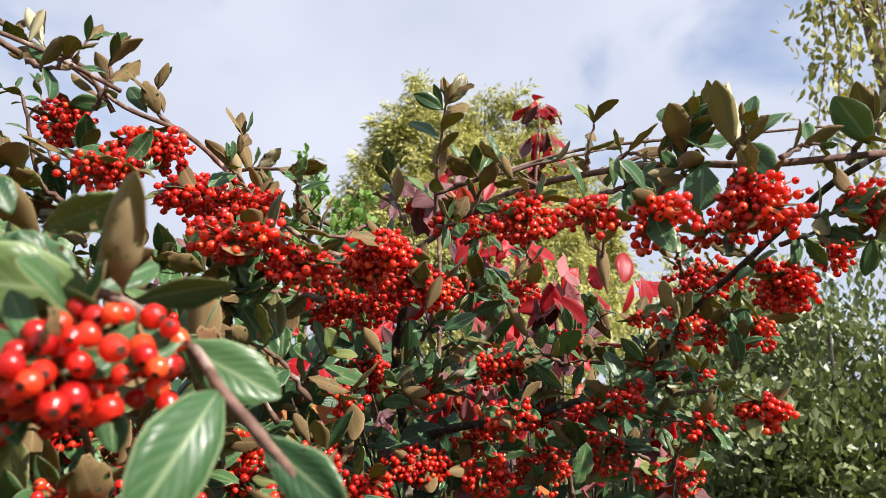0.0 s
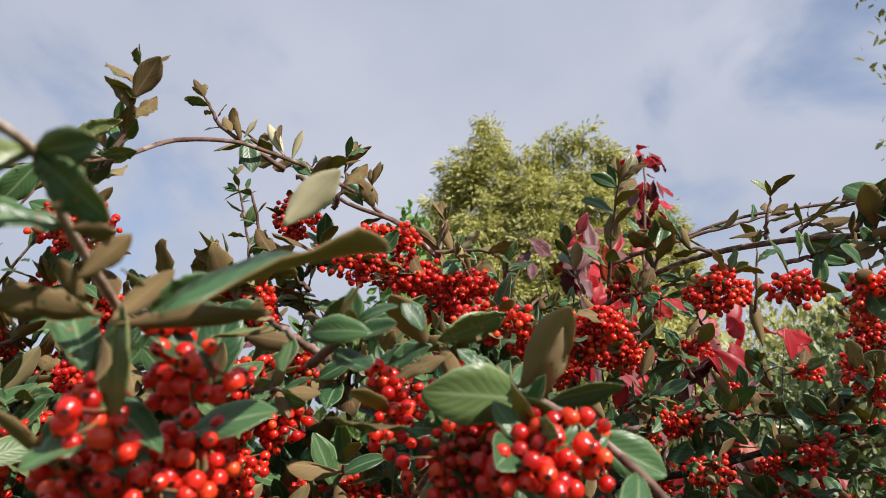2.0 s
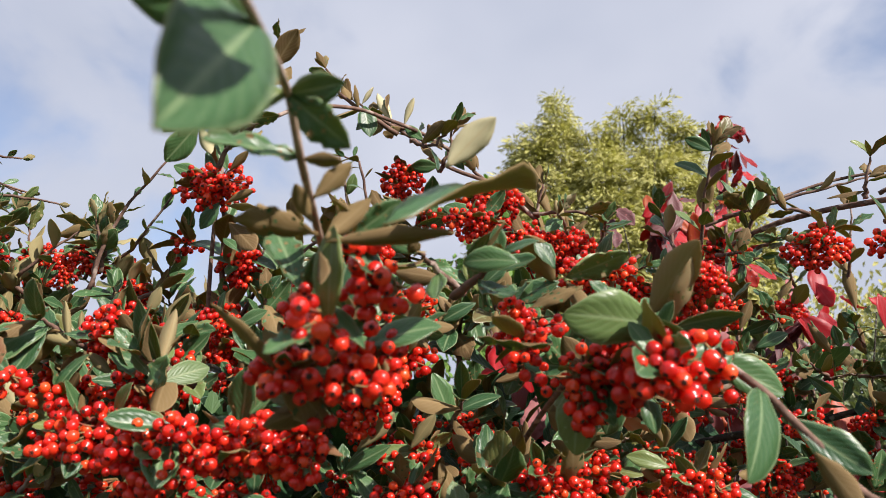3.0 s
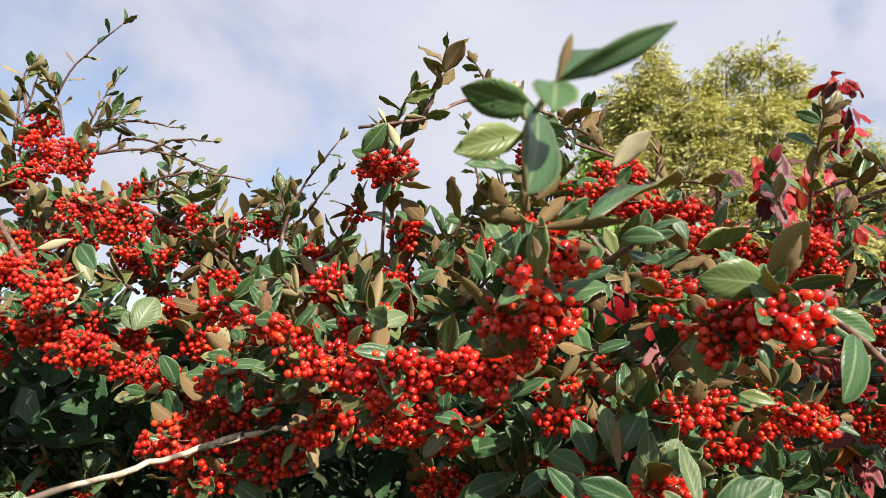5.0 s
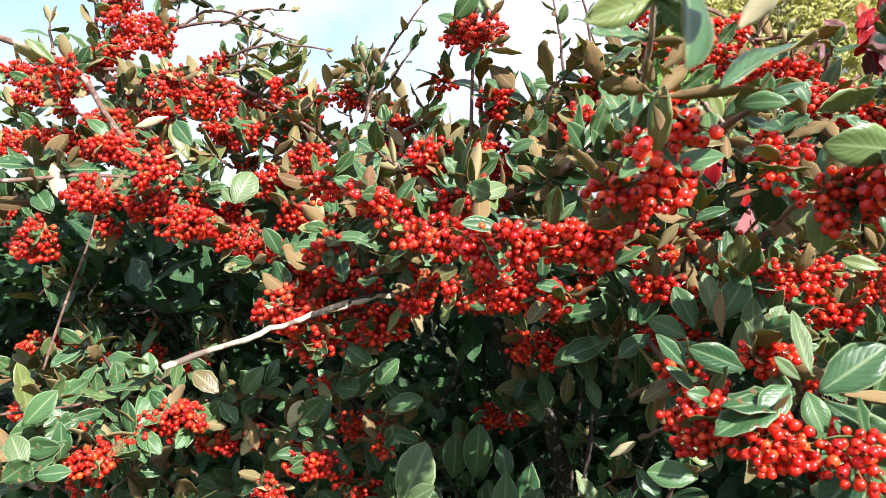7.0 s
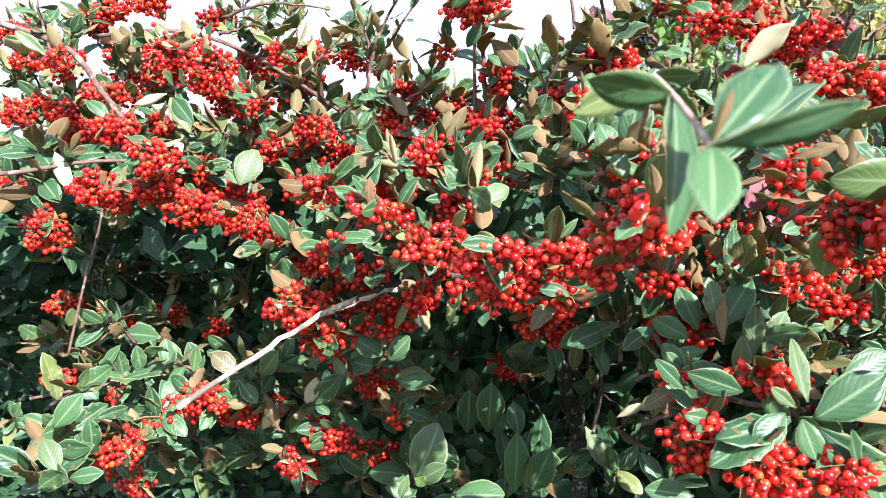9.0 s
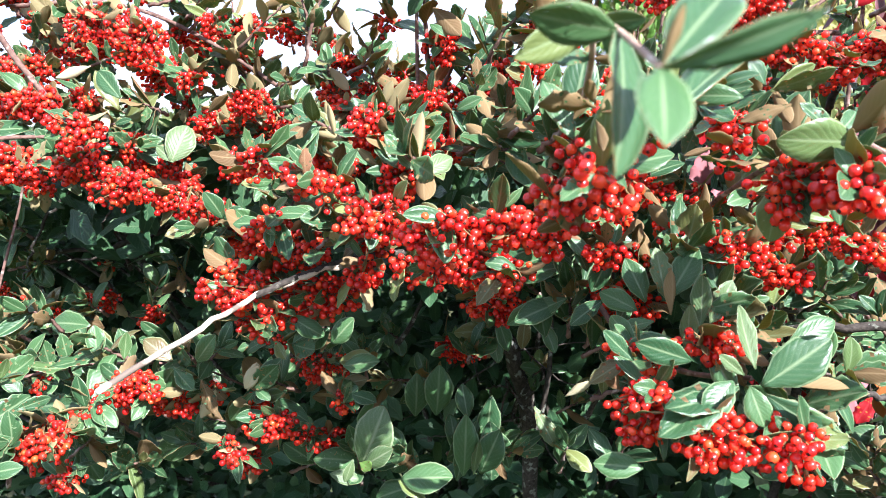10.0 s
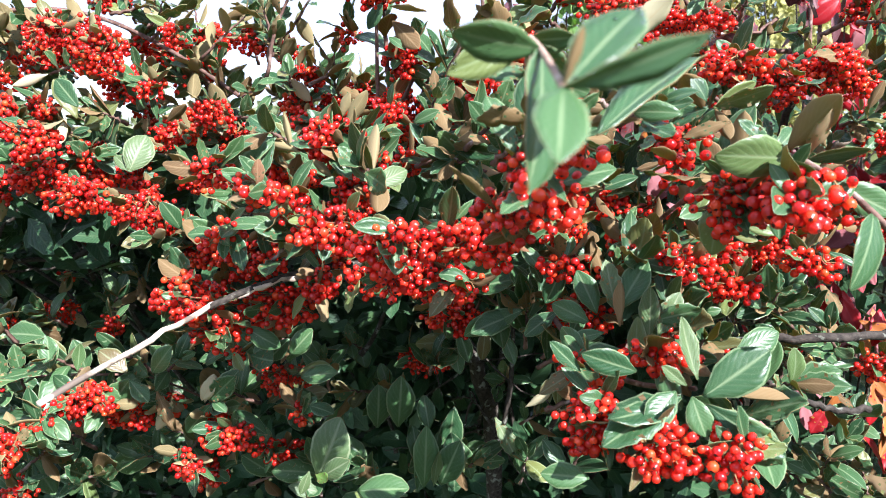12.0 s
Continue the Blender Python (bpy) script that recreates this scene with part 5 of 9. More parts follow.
shoot([(-0.028, 0.603, 1.647), (-0.037, 0.598, 1.670), (-0.042, 0.595, 1.689)], 4, 0.04, flip=0.5)
shoot([(0.078, 0.546, 1.665), (0.052, 0.545, 1.673), (0.043, 0.543, 1.686)], 4, 0.035)
shoot([(0.121, 0.494, 1.666), (0.129, 0.492, 1.673), (0.138, 0.474, 1.663)], 4, 0.035, near=True)
shoot([(0.168, 0.753, 1.639), (0.171, 0.738, 1.666), (0.174, 0.728, 1.717)], 5, 0.04, flip=0.6)
shoot([(-0.061, 0.603, 1.648), (-0.082, 0.586, 1.634), (-0.103, 0.575, 1.641)], 5, 0.04)
shoot([(-0.328, 0.324, 1.680), (-0.314, 0.318, 1.707), (-0.301, 0.302, 1.729)], 6, 0.034, near=True, flip=0.4, spread=1.15)
shoot([(-0.254, 0.423, 1.712), (-0.287, 0.395, 1.731), (-0.301, 0.389, 1.754)], 7, 0.022, near=True, flip=0.4)
shoot([(-0.230, 0.470, 1.696), (-0.221, 0.466, 1.712), (-0.218, 0.462, 1.728)], 5, 0.035, flip=0.5)
shoot([(-0.298, 0.568, 1.627), (-0.311, 0.552, 1.683), (-0.318, 0.539, 1.731), (-0.332, 0.536, 1.740)], 9, 0.02, flip=0.5)
shoot([(0.145, 0.585, 1.692), (0.191, 0.582, 1.710), (0.245, 0.572, 1.719)], 7, 0.026, flip=0.3)
shoot([(0.011, 0.582, 1.676), (0.081, 0.581, 1.694), (0.136, 0.580, 1.706)], 6, 0.03, flip=0.4)
shoot([(0.139, 0.464, 1.636), (0.145, 0.440, 1.650), (0.156, 0.426, 1.668)], 6, 0.045, near=True)
shoot([(-0.360, 0.347, 1.665), (-0.350, 0.343, 1.681), (-0.333, 0.331, 1.690)], 5, 0.03, near=True)
shoot([(-0.379, 0.405, 1.584), (-0.381, 0.401, 1.646), (-0.383, 0.390, 1.694)], 7, 0.045, near=True)
shoot([(-0.384, 0.392, 1.685), (-0.374, 0.389, 1.707), (-0.356, 0.377, 1.730)], 5, 0.035, flip=0.4)
shoot([(-0.241, 0.408, 1.700), (-0.223, 0.403, 1.693), (-0.205, 0.403, 1.710)], 5, 0.03, flip=0.5)
shoot([(-0.563, 0.523, 1.629), (-0.518, 0.505, 1.658), (-0.479, 0.494, 1.698)], 6, 0.025, flip=0.3)
shoot([(-0.729, 0.543, 1.663), (-0.728, 0.535, 1.699), (-0.721, 0.530, 1.729)], 6, 0.04, flip=0.4)
shoot([(-0.699, 0.460, 1.689), (-0.645, 0.469, 1.700), (-0.586, 0.483, 1.692)], 7, 0.02, flip=0.3)
shoot([(-0.714, 0.469, 1.727), (-0.675, 0.474, 1.741), (-0.631, 0.484, 1.739)], 6, 0.018, flip=0.3)
shoot([(-0.598, 0.546, 1.634), (-0.585, 0.542, 1.663), (-0.579, 0.537, 1.692)], 6, 0.045, flip=0.4)
shoot([(-0.656, 0.534, 1.634), (-0.649, 0.529, 1.663), (-0.651, 0.522, 1.691)], 5, 0.04, flip=0.5)
shoot([(-0.518, 0.443, 1.601), (-0.498, 0.440, 1.656), (-0.455, 0.444, 1.714)], 8, 0.026, near=True, flip=0.3)
shoot([(-0.370, 0.693, 1.676), (-0.377, 0.689, 1.746), (-0.390, 0.683, 1.810)], 10, 0.03, near=True, flip=0.4)
shoot([(-0.860, 0.449, 1.706), (-0.874, 0.453, 1.763), (-0.862, 0.457, 1.830)], 8, 0.045, flip=0.4)
shoot([(-0.785, 0.477, 1.734), (-0.736, 0.496, 1.754), (-0.655, 0.517, 1.716)], 8, 0.02, flip=0.3)
shoot([(-0.816, 0.466, 1.707), (-0.792, 0.474, 1.760), (-0.761, 0.486, 1.787)], 6, 0.05, flip=0.4)
shoot([(-0.715, 0.473, 1.674), (-0.686, 0.484, 1.681), (-0.662, 0.494, 1.694)], 5, 0.04, flip=0.4)
shoot([(-0.609, 0.472, 1.623), (-0.581, 0.472, 1.645), (-0.559, 0.480, 1.664)], 6, 0.042, flip=0.5)
shoot([(-0.667, 0.471, 1.644), (-0.638, 0.481, 1.676), (-0.632, 0.484, 1.689)], 4, 0.04, flip=0.4)
shoot([(-0.522, 0.463, 1.622), (-0.519, 0.463, 1.651), (-0.522, 0.462, 1.669)], 5, 0.045, flip=0.4)
shoot([(-0.472, 0.440, 1.593), (-0.452, 0.447, 1.604), (-0.449, 0.448, 1.621)], 5, 0.04, flip=0.5)
shoot([(-0.334, 0.408, 1.582), (-0.316, 0.393, 1.612), (-0.299, 0.399, 1.631)], 7, 0.045)
shoot([(-0.281, 0.407, 1.579), (-0.273, 0.388, 1.612), (-0.278, 0.386, 1.631)], 6, 0.05, flip=0.5)
shoot([(-0.378, 0.433, 1.577), (-0.369, 0.437, 1.598), (-0.364, 0.438, 1.629)], 4, 0.04)
shoot([(-0.867, 0.448, 1.670), (-0.885, 0.454, 1.736), (-0.877, 0.448, 1.798)], 8, 0.042, flip=0.3, thick=0.003)
shoot([(-0.855, 0.461, 1.757), (-0.821, 0.463, 1.833), (-0.761, 0.475, 1.893)], 7, 0.034, flip=0.45)
shoot([(-0.875, 0.453, 1.771), (-0.894, 0.443, 1.798), (-0.919, 0.427, 1.849)], 6, 0.03, flip=0.5)
shoot([(-0.868, 0.453, 1.784), (-0.873, 0.447, 1.819), (-0.866, 0.446, 1.839)], 5, 0.035, flip=0.5)
shoot([(-0.782, 0.468, 1.732), (-0.712, 0.481, 1.734), (-0.631, 0.501, 1.710)], 8, 0.017, flip=0.3, spread=0.7)
shoot([(-0.789, 0.472, 1.762), (-0.737, 0.478, 1.770), (-0.686, 0.496, 1.764)], 6, 0.016, flip=0.3, spread=0.7)
shoot([(-0.802, 0.471, 1.742), (-0.782, 0.471, 1.789), (-0.758, 0.474, 1.827)], 7, 0.026, flip=0.6)
shoot([(-0.829, 0.470, 1.758), (-0.832, 0.464, 1.792), (-0.841, 0.458, 1.819)], 6, 0.04, flip=0.3)
shoot([(-0.776, 0.470, 1.732), (-0.769, 0.468, 1.766), (-0.743, 0.475, 1.777)], 6, 0.04, flip=0.3)
shoot([(-0.777, 0.313, 1.631), (-0.781, 0.307, 1.669), (-0.780, 0.304, 1.693)], 5, 0.04, flip=0.4)
shoot([(-0.657, 0.457, 1.655), (-0.645, 0.460, 1.667), (-0.639, 0.460, 1.680)], 4, 0.045)
shoot([(-0.516, 0.447, 1.616), (-0.512, 0.444, 1.644), (-0.515, 0.441, 1.662)], 5, 0.04)
cluster((-0.844, 0.457, 1.739), 0.0307, 0.0205)
cluster((-0.782, 0.441, 1.719), 0.0278, 0.0212)
cluster((-0.849, 0.462, 1.766), 0.0207, 0.0121)
cluster((-0.686, 0.238, 1.632), 0.0141, 0.0083)
cluster((-0.853, 0.448, 1.704), 0.0270, 0.0135)
shoot([(-0.864, 0.403, 1.654), (-0.849, 0.395, 1.667), (-0.835, 0.385, 1.674)], 4, 0.045, flip=0.18)
shoot([(-0.862, 0.431, 1.679), (-0.852, 0.421, 1.692), (-0.840, 0.410, 1.699)], 5, 0.045, flip=0.18)
shoot([(-0.807, 0.409, 1.628), (-0.791, 0.402, 1.641), (-0.775, 0.393, 1.648)], 4, 0.045, flip=0.18)
shoot([(-0.792, 0.425, 1.645), (-0.777, 0.416, 1.658), (-0.764, 0.407, 1.665)], 5, 0.045, flip=0.18)
shoot([(-0.723, 0.396, 1.610), (-0.700, 0.389, 1.613), (-0.681, 0.381, 1.615)], 4, 0.04, flip=0.18)
shoot([(-0.703, 0.422, 1.618), (-0.686, 0.414, 1.628), (-0.672, 0.405, 1.635)], 5, 0.04, flip=0.18)
shoot([(-0.783, 0.292, 1.539), (-0.756, 0.288, 1.548), (-0.734, 0.282, 1.554)], 5, 0.05, flip=0.18)
shoot([(-0.780, 0.297, 1.534), (-0.774, 0.286, 1.550), (-0.765, 0.275, 1.560)], 5, 0.05, flip=0.18)
shoot([(-0.754, 0.352, 1.565), (-0.728, 0.347, 1.566), (-0.707, 0.339, 1.566)], 5, 0.045, flip=0.18)
shoot([(-0.717, 0.388, 1.557), (-0.719, 0.373, 1.564), (-0.716, 0.358, 1.569)], 5, 0.045, flip=0.18)
shoot([(-0.654, 0.413, 1.561), (-0.657, 0.397, 1.568), (-0.655, 0.383, 1.572)], 5, 0.045, flip=0.18)
shoot([(-0.645, 0.422, 1.575), (-0.634, 0.413, 1.589), (-0.623, 0.403, 1.598)], 5, 0.045, flip=0.18)
shoot([(-0.678, 0.534, 1.665), (-0.683, 0.516, 1.666), (-0.682, 0.499, 1.665)], 6, 0.045, flip=0.18)
shoot([(-0.735, 0.535, 1.674), (-0.730, 0.524, 1.687), (-0.723, 0.511, 1.694)], 5, 0.045, flip=0.18)
shoot([(-0.621, 0.500, 1.602), (-0.622, 0.486, 1.612), (-0.619, 0.472, 1.619)], 6, 0.045, flip=0.18)
shoot([(-0.624, 0.532, 1.594), (-0.619, 0.521, 1.609), (-0.612, 0.509, 1.618)], 5, 0.045, flip=0.18)
shoot([(-0.573, 0.471, 1.579), (-0.555, 0.463, 1.586), (-0.541, 0.454, 1.590)], 4, 0.04, flip=0.18)
shoot([(-0.612, 0.502, 1.572), (-0.597, 0.493, 1.584), (-0.584, 0.483, 1.591)], 4, 0.04, flip=0.18)
shoot([(-0.557, 0.532, 1.634), (-0.556, 0.518, 1.645), (-0.553, 0.504, 1.652)], 5, 0.045, flip=0.18)
shoot([(-0.598, 0.563, 1.625), (-0.594, 0.551, 1.639), (-0.589, 0.538, 1.648)], 5, 0.045, flip=0.18)
shoot([(-0.499, 0.457, 1.580), (-0.494, 0.446, 1.594), (-0.488, 0.433, 1.603)], 5, 0.045, flip=0.18)
shoot([(-0.514, 0.493, 1.612), (-0.492, 0.486, 1.612), (-0.476, 0.476, 1.612)], 4, 0.045, flip=0.18)
shoot([(-0.468, 0.498, 1.577), (-0.466, 0.485, 1.590), (-0.462, 0.472, 1.598)], 5, 0.045, flip=0.18)
shoot([(-0.489, 0.545, 1.593), (-0.471, 0.537, 1.601), (-0.458, 0.527, 1.605)], 5, 0.045, flip=0.18)
shoot([(-0.401, 0.292, 1.540), (-0.407, 0.274, 1.548), (-0.408, 0.258, 1.553)], 5, 0.045, near=True, flip=0.18)
shoot([(-0.467, 0.318, 1.530), (-0.445, 0.311, 1.535), (-0.428, 0.302, 1.538)], 4, 0.045, flip=0.18)
shoot([(-0.325, 0.274, 1.518), (-0.333, 0.256, 1.526), (-0.336, 0.239, 1.531)], 5, 0.045, near=True, flip=0.18)
shoot([(-0.348, 0.307, 1.529), (-0.357, 0.289, 1.538), (-0.360, 0.272, 1.544)], 5, 0.045, near=True, flip=0.18)
shoot([(-0.527, 0.426, 1.479), (-0.530, 0.411, 1.490), (-0.530, 0.396, 1.498)], 6, 0.045, flip=0.18)
shoot([(-0.511, 0.465, 1.495), (-0.517, 0.448, 1.505), (-0.518, 0.432, 1.511)], 6, 0.045, flip=0.18)
shoot([(-0.539, 0.350, 1.449), (-0.538, 0.337, 1.464), (-0.535, 0.324, 1.475)], 5, 0.045, flip=0.18)
shoot([(-0.558, 0.356, 1.458), (-0.563, 0.339, 1.464), (-0.563, 0.323, 1.468)], 6, 0.045, flip=0.09)
shoot([(-0.503, 0.341, 1.442), (-0.495, 0.331, 1.462), (-0.488, 0.321, 1.475)], 6, 0.05, flip=0.18)
shoot([(-0.504, 0.358, 1.462), (-0.489, 0.351, 1.479), (-0.477, 0.342, 1.490)], 5, 0.05, flip=0.18)
shoot([(-0.405, 0.275, 1.466), (-0.397, 0.265, 1.481), (-0.389, 0.254, 1.492)], 6, 0.04, near=True, flip=0.18)
shoot([(-0.433, 0.279, 1.452), (-0.417, 0.271, 1.465), (-0.404, 0.262, 1.474)], 4, 0.04, flip=0.18)
shoot([(-0.678, 0.365, 1.531), (-0.655, 0.358, 1.532), (-0.636, 0.350, 1.533)], 6, 0.04, flip=0.18)
shoot([(-0.706, 0.369, 1.549), (-0.683, 0.362, 1.552), (-0.664, 0.354, 1.554)], 5, 0.04, flip=0.18)
shoot([(-0.710, 0.338, 1.512), (-0.705, 0.326, 1.524), (-0.697, 0.314, 1.533)], 6, 0.04, flip=0.18)
shoot([(-0.722, 0.368, 1.506), (-0.706, 0.360, 1.520), (-0.693, 0.351, 1.530)], 5, 0.04, flip=0.18)
shoot([(-0.769, 0.290, 1.503), (-0.764, 0.279, 1.518), (-0.756, 0.268, 1.529)], 6, 0.05, flip=0.18)
shoot([(-0.849, 0.297, 1.522), (-0.818, 0.294, 1.527), (-0.794, 0.288, 1.531)], 5, 0.05, flip=0.18)
shoot([(-0.344, 0.366, 1.524), (-0.325, 0.358, 1.529), (-0.311, 0.348, 1.533)], 5, 0.05, flip=0.18)
shoot([(-0.314, 0.388, 1.528), (-0.309, 0.377, 1.545), (-0.305, 0.364, 1.557)], 6, 0.05, flip=0.18)
shoot([(-0.282, 0.356, 1.518), (-0.293, 0.337, 1.526), (-0.299, 0.320, 1.532)], 6, 0.05, flip=0.18)
shoot([(-0.333, 0.347, 1.529), (-0.314, 0.340, 1.537), (-0.301, 0.329, 1.543)], 5, 0.05, flip=0.18)
shoot([(-0.264, 0.289, 1.530), (-0.250, 0.281, 1.541), (-0.240, 0.270, 1.549)], 6, 0.05, near=True, flip=0.18)
shoot([(-0.290, 0.317, 1.538), (-0.275, 0.309, 1.550), (-0.264, 0.299, 1.558)], 5, 0.05, near=True, flip=0.18)
shoot([(-0.373, 0.464, 1.579), (-0.362, 0.454, 1.593), (-0.354, 0.443, 1.602)], 6, 0.05, flip=0.18)
shoot([(-0.377, 0.500, 1.609), (-0.359, 0.492, 1.616), (-0.346, 0.482, 1.620)], 6, 0.05, flip=0.18)
shoot([(-0.290, 0.479, 1.599), (-0.302, 0.459, 1.605), (-0.308, 0.440, 1.608)], 5, 0.05, flip=0.18)
shoot([(-0.315, 0.521, 1.617), (-0.325, 0.502, 1.628), (-0.330, 0.485, 1.634)], 4, 0.05, flip=0.18)
shoot([(-0.260, 0.538, 1.617), (-0.263, 0.523, 1.631), (-0.264, 0.508, 1.640)], 5, 0.05, flip=0.18)
shoot([(-0.301, 0.534, 1.622), (-0.291, 0.524, 1.636), (-0.284, 0.512, 1.643)], 5, 0.05, flip=0.18)
shoot([(-0.249, 0.480, 1.635), (-0.259, 0.462, 1.644), (-0.265, 0.444, 1.650)], 6, 0.05, flip=0.18)
shoot([(-0.263, 0.512, 1.654), (-0.252, 0.503, 1.665), (-0.244, 0.491, 1.671)], 5, 0.05, flip=0.18)
shoot([(-0.195, 0.491, 1.581), (-0.209, 0.470, 1.582), (-0.217, 0.450, 1.583)], 6, 0.045, flip=0.18)
shoot([(-0.185, 0.501, 1.557), (-0.197, 0.482, 1.565), (-0.204, 0.463, 1.571)], 5, 0.045, flip=0.18)
shoot([(-0.135, 0.440, 1.557), (-0.122, 0.430, 1.563), (-0.114, 0.417, 1.566)], 6, 0.05, near=True, flip=0.18)
shoot([(-0.117, 0.488, 1.571), (-0.133, 0.467, 1.579), (-0.144, 0.447, 1.583)], 5, 0.05, flip=0.18)
shoot([(-0.074, 0.466, 1.569), (-0.093, 0.443, 1.569), (-0.105, 0.421, 1.569)], 5, 0.05, near=True, flip=0.18)
shoot([(-0.105, 0.472, 1.574), (-0.108, 0.457, 1.589), (-0.111, 0.442, 1.598)], 4, 0.05, flip=0.18)
shoot([(-0.091, 0.362, 1.517), (-0.109, 0.339, 1.519), (-0.121, 0.318, 1.521)], 6, 0.05, near=True, flip=0.18)
shoot([(-0.102, 0.371, 1.523), (-0.120, 0.348, 1.526), (-0.131, 0.328, 1.528)], 5, 0.05, near=True, flip=0.18)
shoot([(-0.179, 0.472, 1.533), (-0.165, 0.463, 1.538), (-0.156, 0.450, 1.542)], 6, 0.05, flip=0.18)
shoot([(-0.136, 0.523, 1.538), (-0.149, 0.503, 1.549), (-0.158, 0.485, 1.556)], 5, 0.05, flip=0.18)
shoot([(-0.215, 0.397, 1.488), (-0.205, 0.388, 1.502), (-0.199, 0.375, 1.511)], 4, 0.05, near=True, flip=0.18)
shoot([(-0.214, 0.430, 1.462), (-0.227, 0.410, 1.475), (-0.235, 0.392, 1.484)], 5, 0.05, near=True, flip=0.18)
shoot([(-0.250, 0.436, 1.410), (-0.256, 0.421, 1.430), (-0.259, 0.406, 1.444)], 4, 0.055, flip=0.09)
shoot([(-0.291, 0.431, 1.423), (-0.273, 0.424, 1.434), (-0.261, 0.414, 1.442)], 4, 0.055, flip=0.09)
shoot([(-0.284, 0.440, 1.387), (-0.295, 0.422, 1.403), (-0.301, 0.405, 1.414)], 4, 0.055, flip=0.09)
shoot([(-0.322, 0.448, 1.371), (-0.314, 0.439, 1.393), (-0.307, 0.429, 1.408)], 4, 0.055, flip=0.09)
shoot([(-0.260, 0.381, 1.377), (-0.257, 0.371, 1.400), (-0.254, 0.358, 1.416)], 4, 0.055, flip=0.09)
shoot([(-0.252, 0.415, 1.358), (-0.242, 0.406, 1.380), (-0.235, 0.396, 1.395)], 5, 0.055, flip=0.09)
shoot([(-0.188, 0.323, 1.435), (-0.178, 0.314, 1.453), (-0.171, 0.303, 1.466)], 6, 0.055, near=True, flip=0.09)
shoot([(-0.210, 0.329, 1.427), (-0.197, 0.322, 1.443), (-0.188, 0.311, 1.455)], 5, 0.055, near=True, flip=0.09)
shoot([(-0.148, 0.321, 1.401), (-0.149, 0.309, 1.422), (-0.151, 0.295, 1.438)], 6, 0.05, near=True, flip=0.09)
shoot([(-0.146, 0.336, 1.386), (-0.134, 0.328, 1.401), (-0.127, 0.316, 1.413)], 6, 0.05, near=True, flip=0.09)
shoot([(-0.075, 0.502, 1.391), (-0.092, 0.481, 1.405), (-0.104, 0.462, 1.416)], 4, 0.055, flip=0.09)
shoot([(-0.066, 0.522, 1.372), (-0.069, 0.508, 1.395), (-0.072, 0.494, 1.411)], 6, 0.055, flip=0.09)
shoot([(-0.045, 0.510, 1.372), (-0.061, 0.491, 1.390), (-0.072, 0.473, 1.403)], 5, 0.055, flip=0.09)
shoot([(-0.004, 0.572, 1.347), (-0.026, 0.548, 1.354), (-0.041, 0.527, 1.360)], 5, 0.055, flip=0.09)
shoot([(-0.134, 0.504, 1.413), (-0.122, 0.495, 1.425), (-0.115, 0.483, 1.434)], 5, 0.05, flip=0.09)
shoot([(-0.080, 0.532, 1.404), (-0.098, 0.510, 1.410), (-0.109, 0.490, 1.416)], 5, 0.05, flip=0.09)
shoot([(-0.243, 0.344, 1.375), (-0.227, 0.336, 1.387), (-0.216, 0.326, 1.396)], 5, 0.05, flip=0.09)
shoot([(-0.233, 0.321, 1.351), (-0.216, 0.314, 1.362), (-0.205, 0.303, 1.371)], 5, 0.05, near=True, flip=0.09)
shoot([(-0.085, 0.294, 1.356), (-0.102, 0.274, 1.374), (-0.114, 0.256, 1.388)], 5, 0.055, near=True, flip=0.09)
shoot([(-0.100, 0.325, 1.377), (-0.085, 0.316, 1.385), (-0.077, 0.304, 1.392)], 5, 0.055, near=True, flip=0.09)
shoot([(-0.221, 0.316, 1.298), (-0.211, 0.307, 1.319), (-0.204, 0.297, 1.335)], 4, 0.05, near=True, flip=0.09)
shoot([(-0.286, 0.489, 1.200), (-0.280, 0.480, 1.223), (-0.275, 0.469, 1.240)], 5, 0.05, flip=0.09)
shoot([(-0.367, 0.509, 1.185), (-0.348, 0.503, 1.201), (-0.335, 0.494, 1.213)], 5, 0.055, flip=0.09)
shoot([(-0.416, 0.522, 1.187), (-0.396, 0.516, 1.200), (-0.382, 0.508, 1.211)], 5, 0.055, flip=0.09)
shoot([(-0.410, 0.440, 1.203), (-0.419, 0.424, 1.223), (-0.422, 0.410, 1.238)], 5, 0.055, flip=0.09)
shoot([(-0.460, 0.400, 1.208), (-0.456, 0.390, 1.234), (-0.452, 0.379, 1.253)], 6, 0.055, flip=0.09)
shoot([(-0.533, 0.393, 1.214), (-0.511, 0.388, 1.226), (-0.494, 0.380, 1.236)], 4, 0.05, flip=0.09)
shoot([(-0.527, 0.411, 1.291), (-0.534, 0.394, 1.303), (-0.536, 0.379, 1.313)], 4, 0.05, flip=0.09)
shoot([(-0.500, 0.506, 1.271), (-0.497, 0.495, 1.294), (-0.493, 0.483, 1.311)], 5, 0.055, flip=0.09)
shoot([(-0.494, 0.457, 1.344), (-0.505, 0.437, 1.350), (-0.509, 0.420, 1.355)], 5, 0.055, flip=0.09)
shoot([(-0.551, 0.447, 1.299), (-0.540, 0.439, 1.322), (-0.531, 0.430, 1.338)], 5, 0.055, flip=0.09)
shoot([(-0.475, 0.586, 1.241), (-0.488, 0.566, 1.249), (-0.495, 0.548, 1.256)], 4, 0.06, flip=0.09)
shoot([(-0.441, 0.596, 1.221), (-0.450, 0.580, 1.241), (-0.454, 0.564, 1.256)], 5, 0.06, flip=0.09)
shoot([(-0.593, 0.375, 1.243), (-0.574, 0.370, 1.261), (-0.559, 0.362, 1.275)], 5, 0.05, flip=0.09)
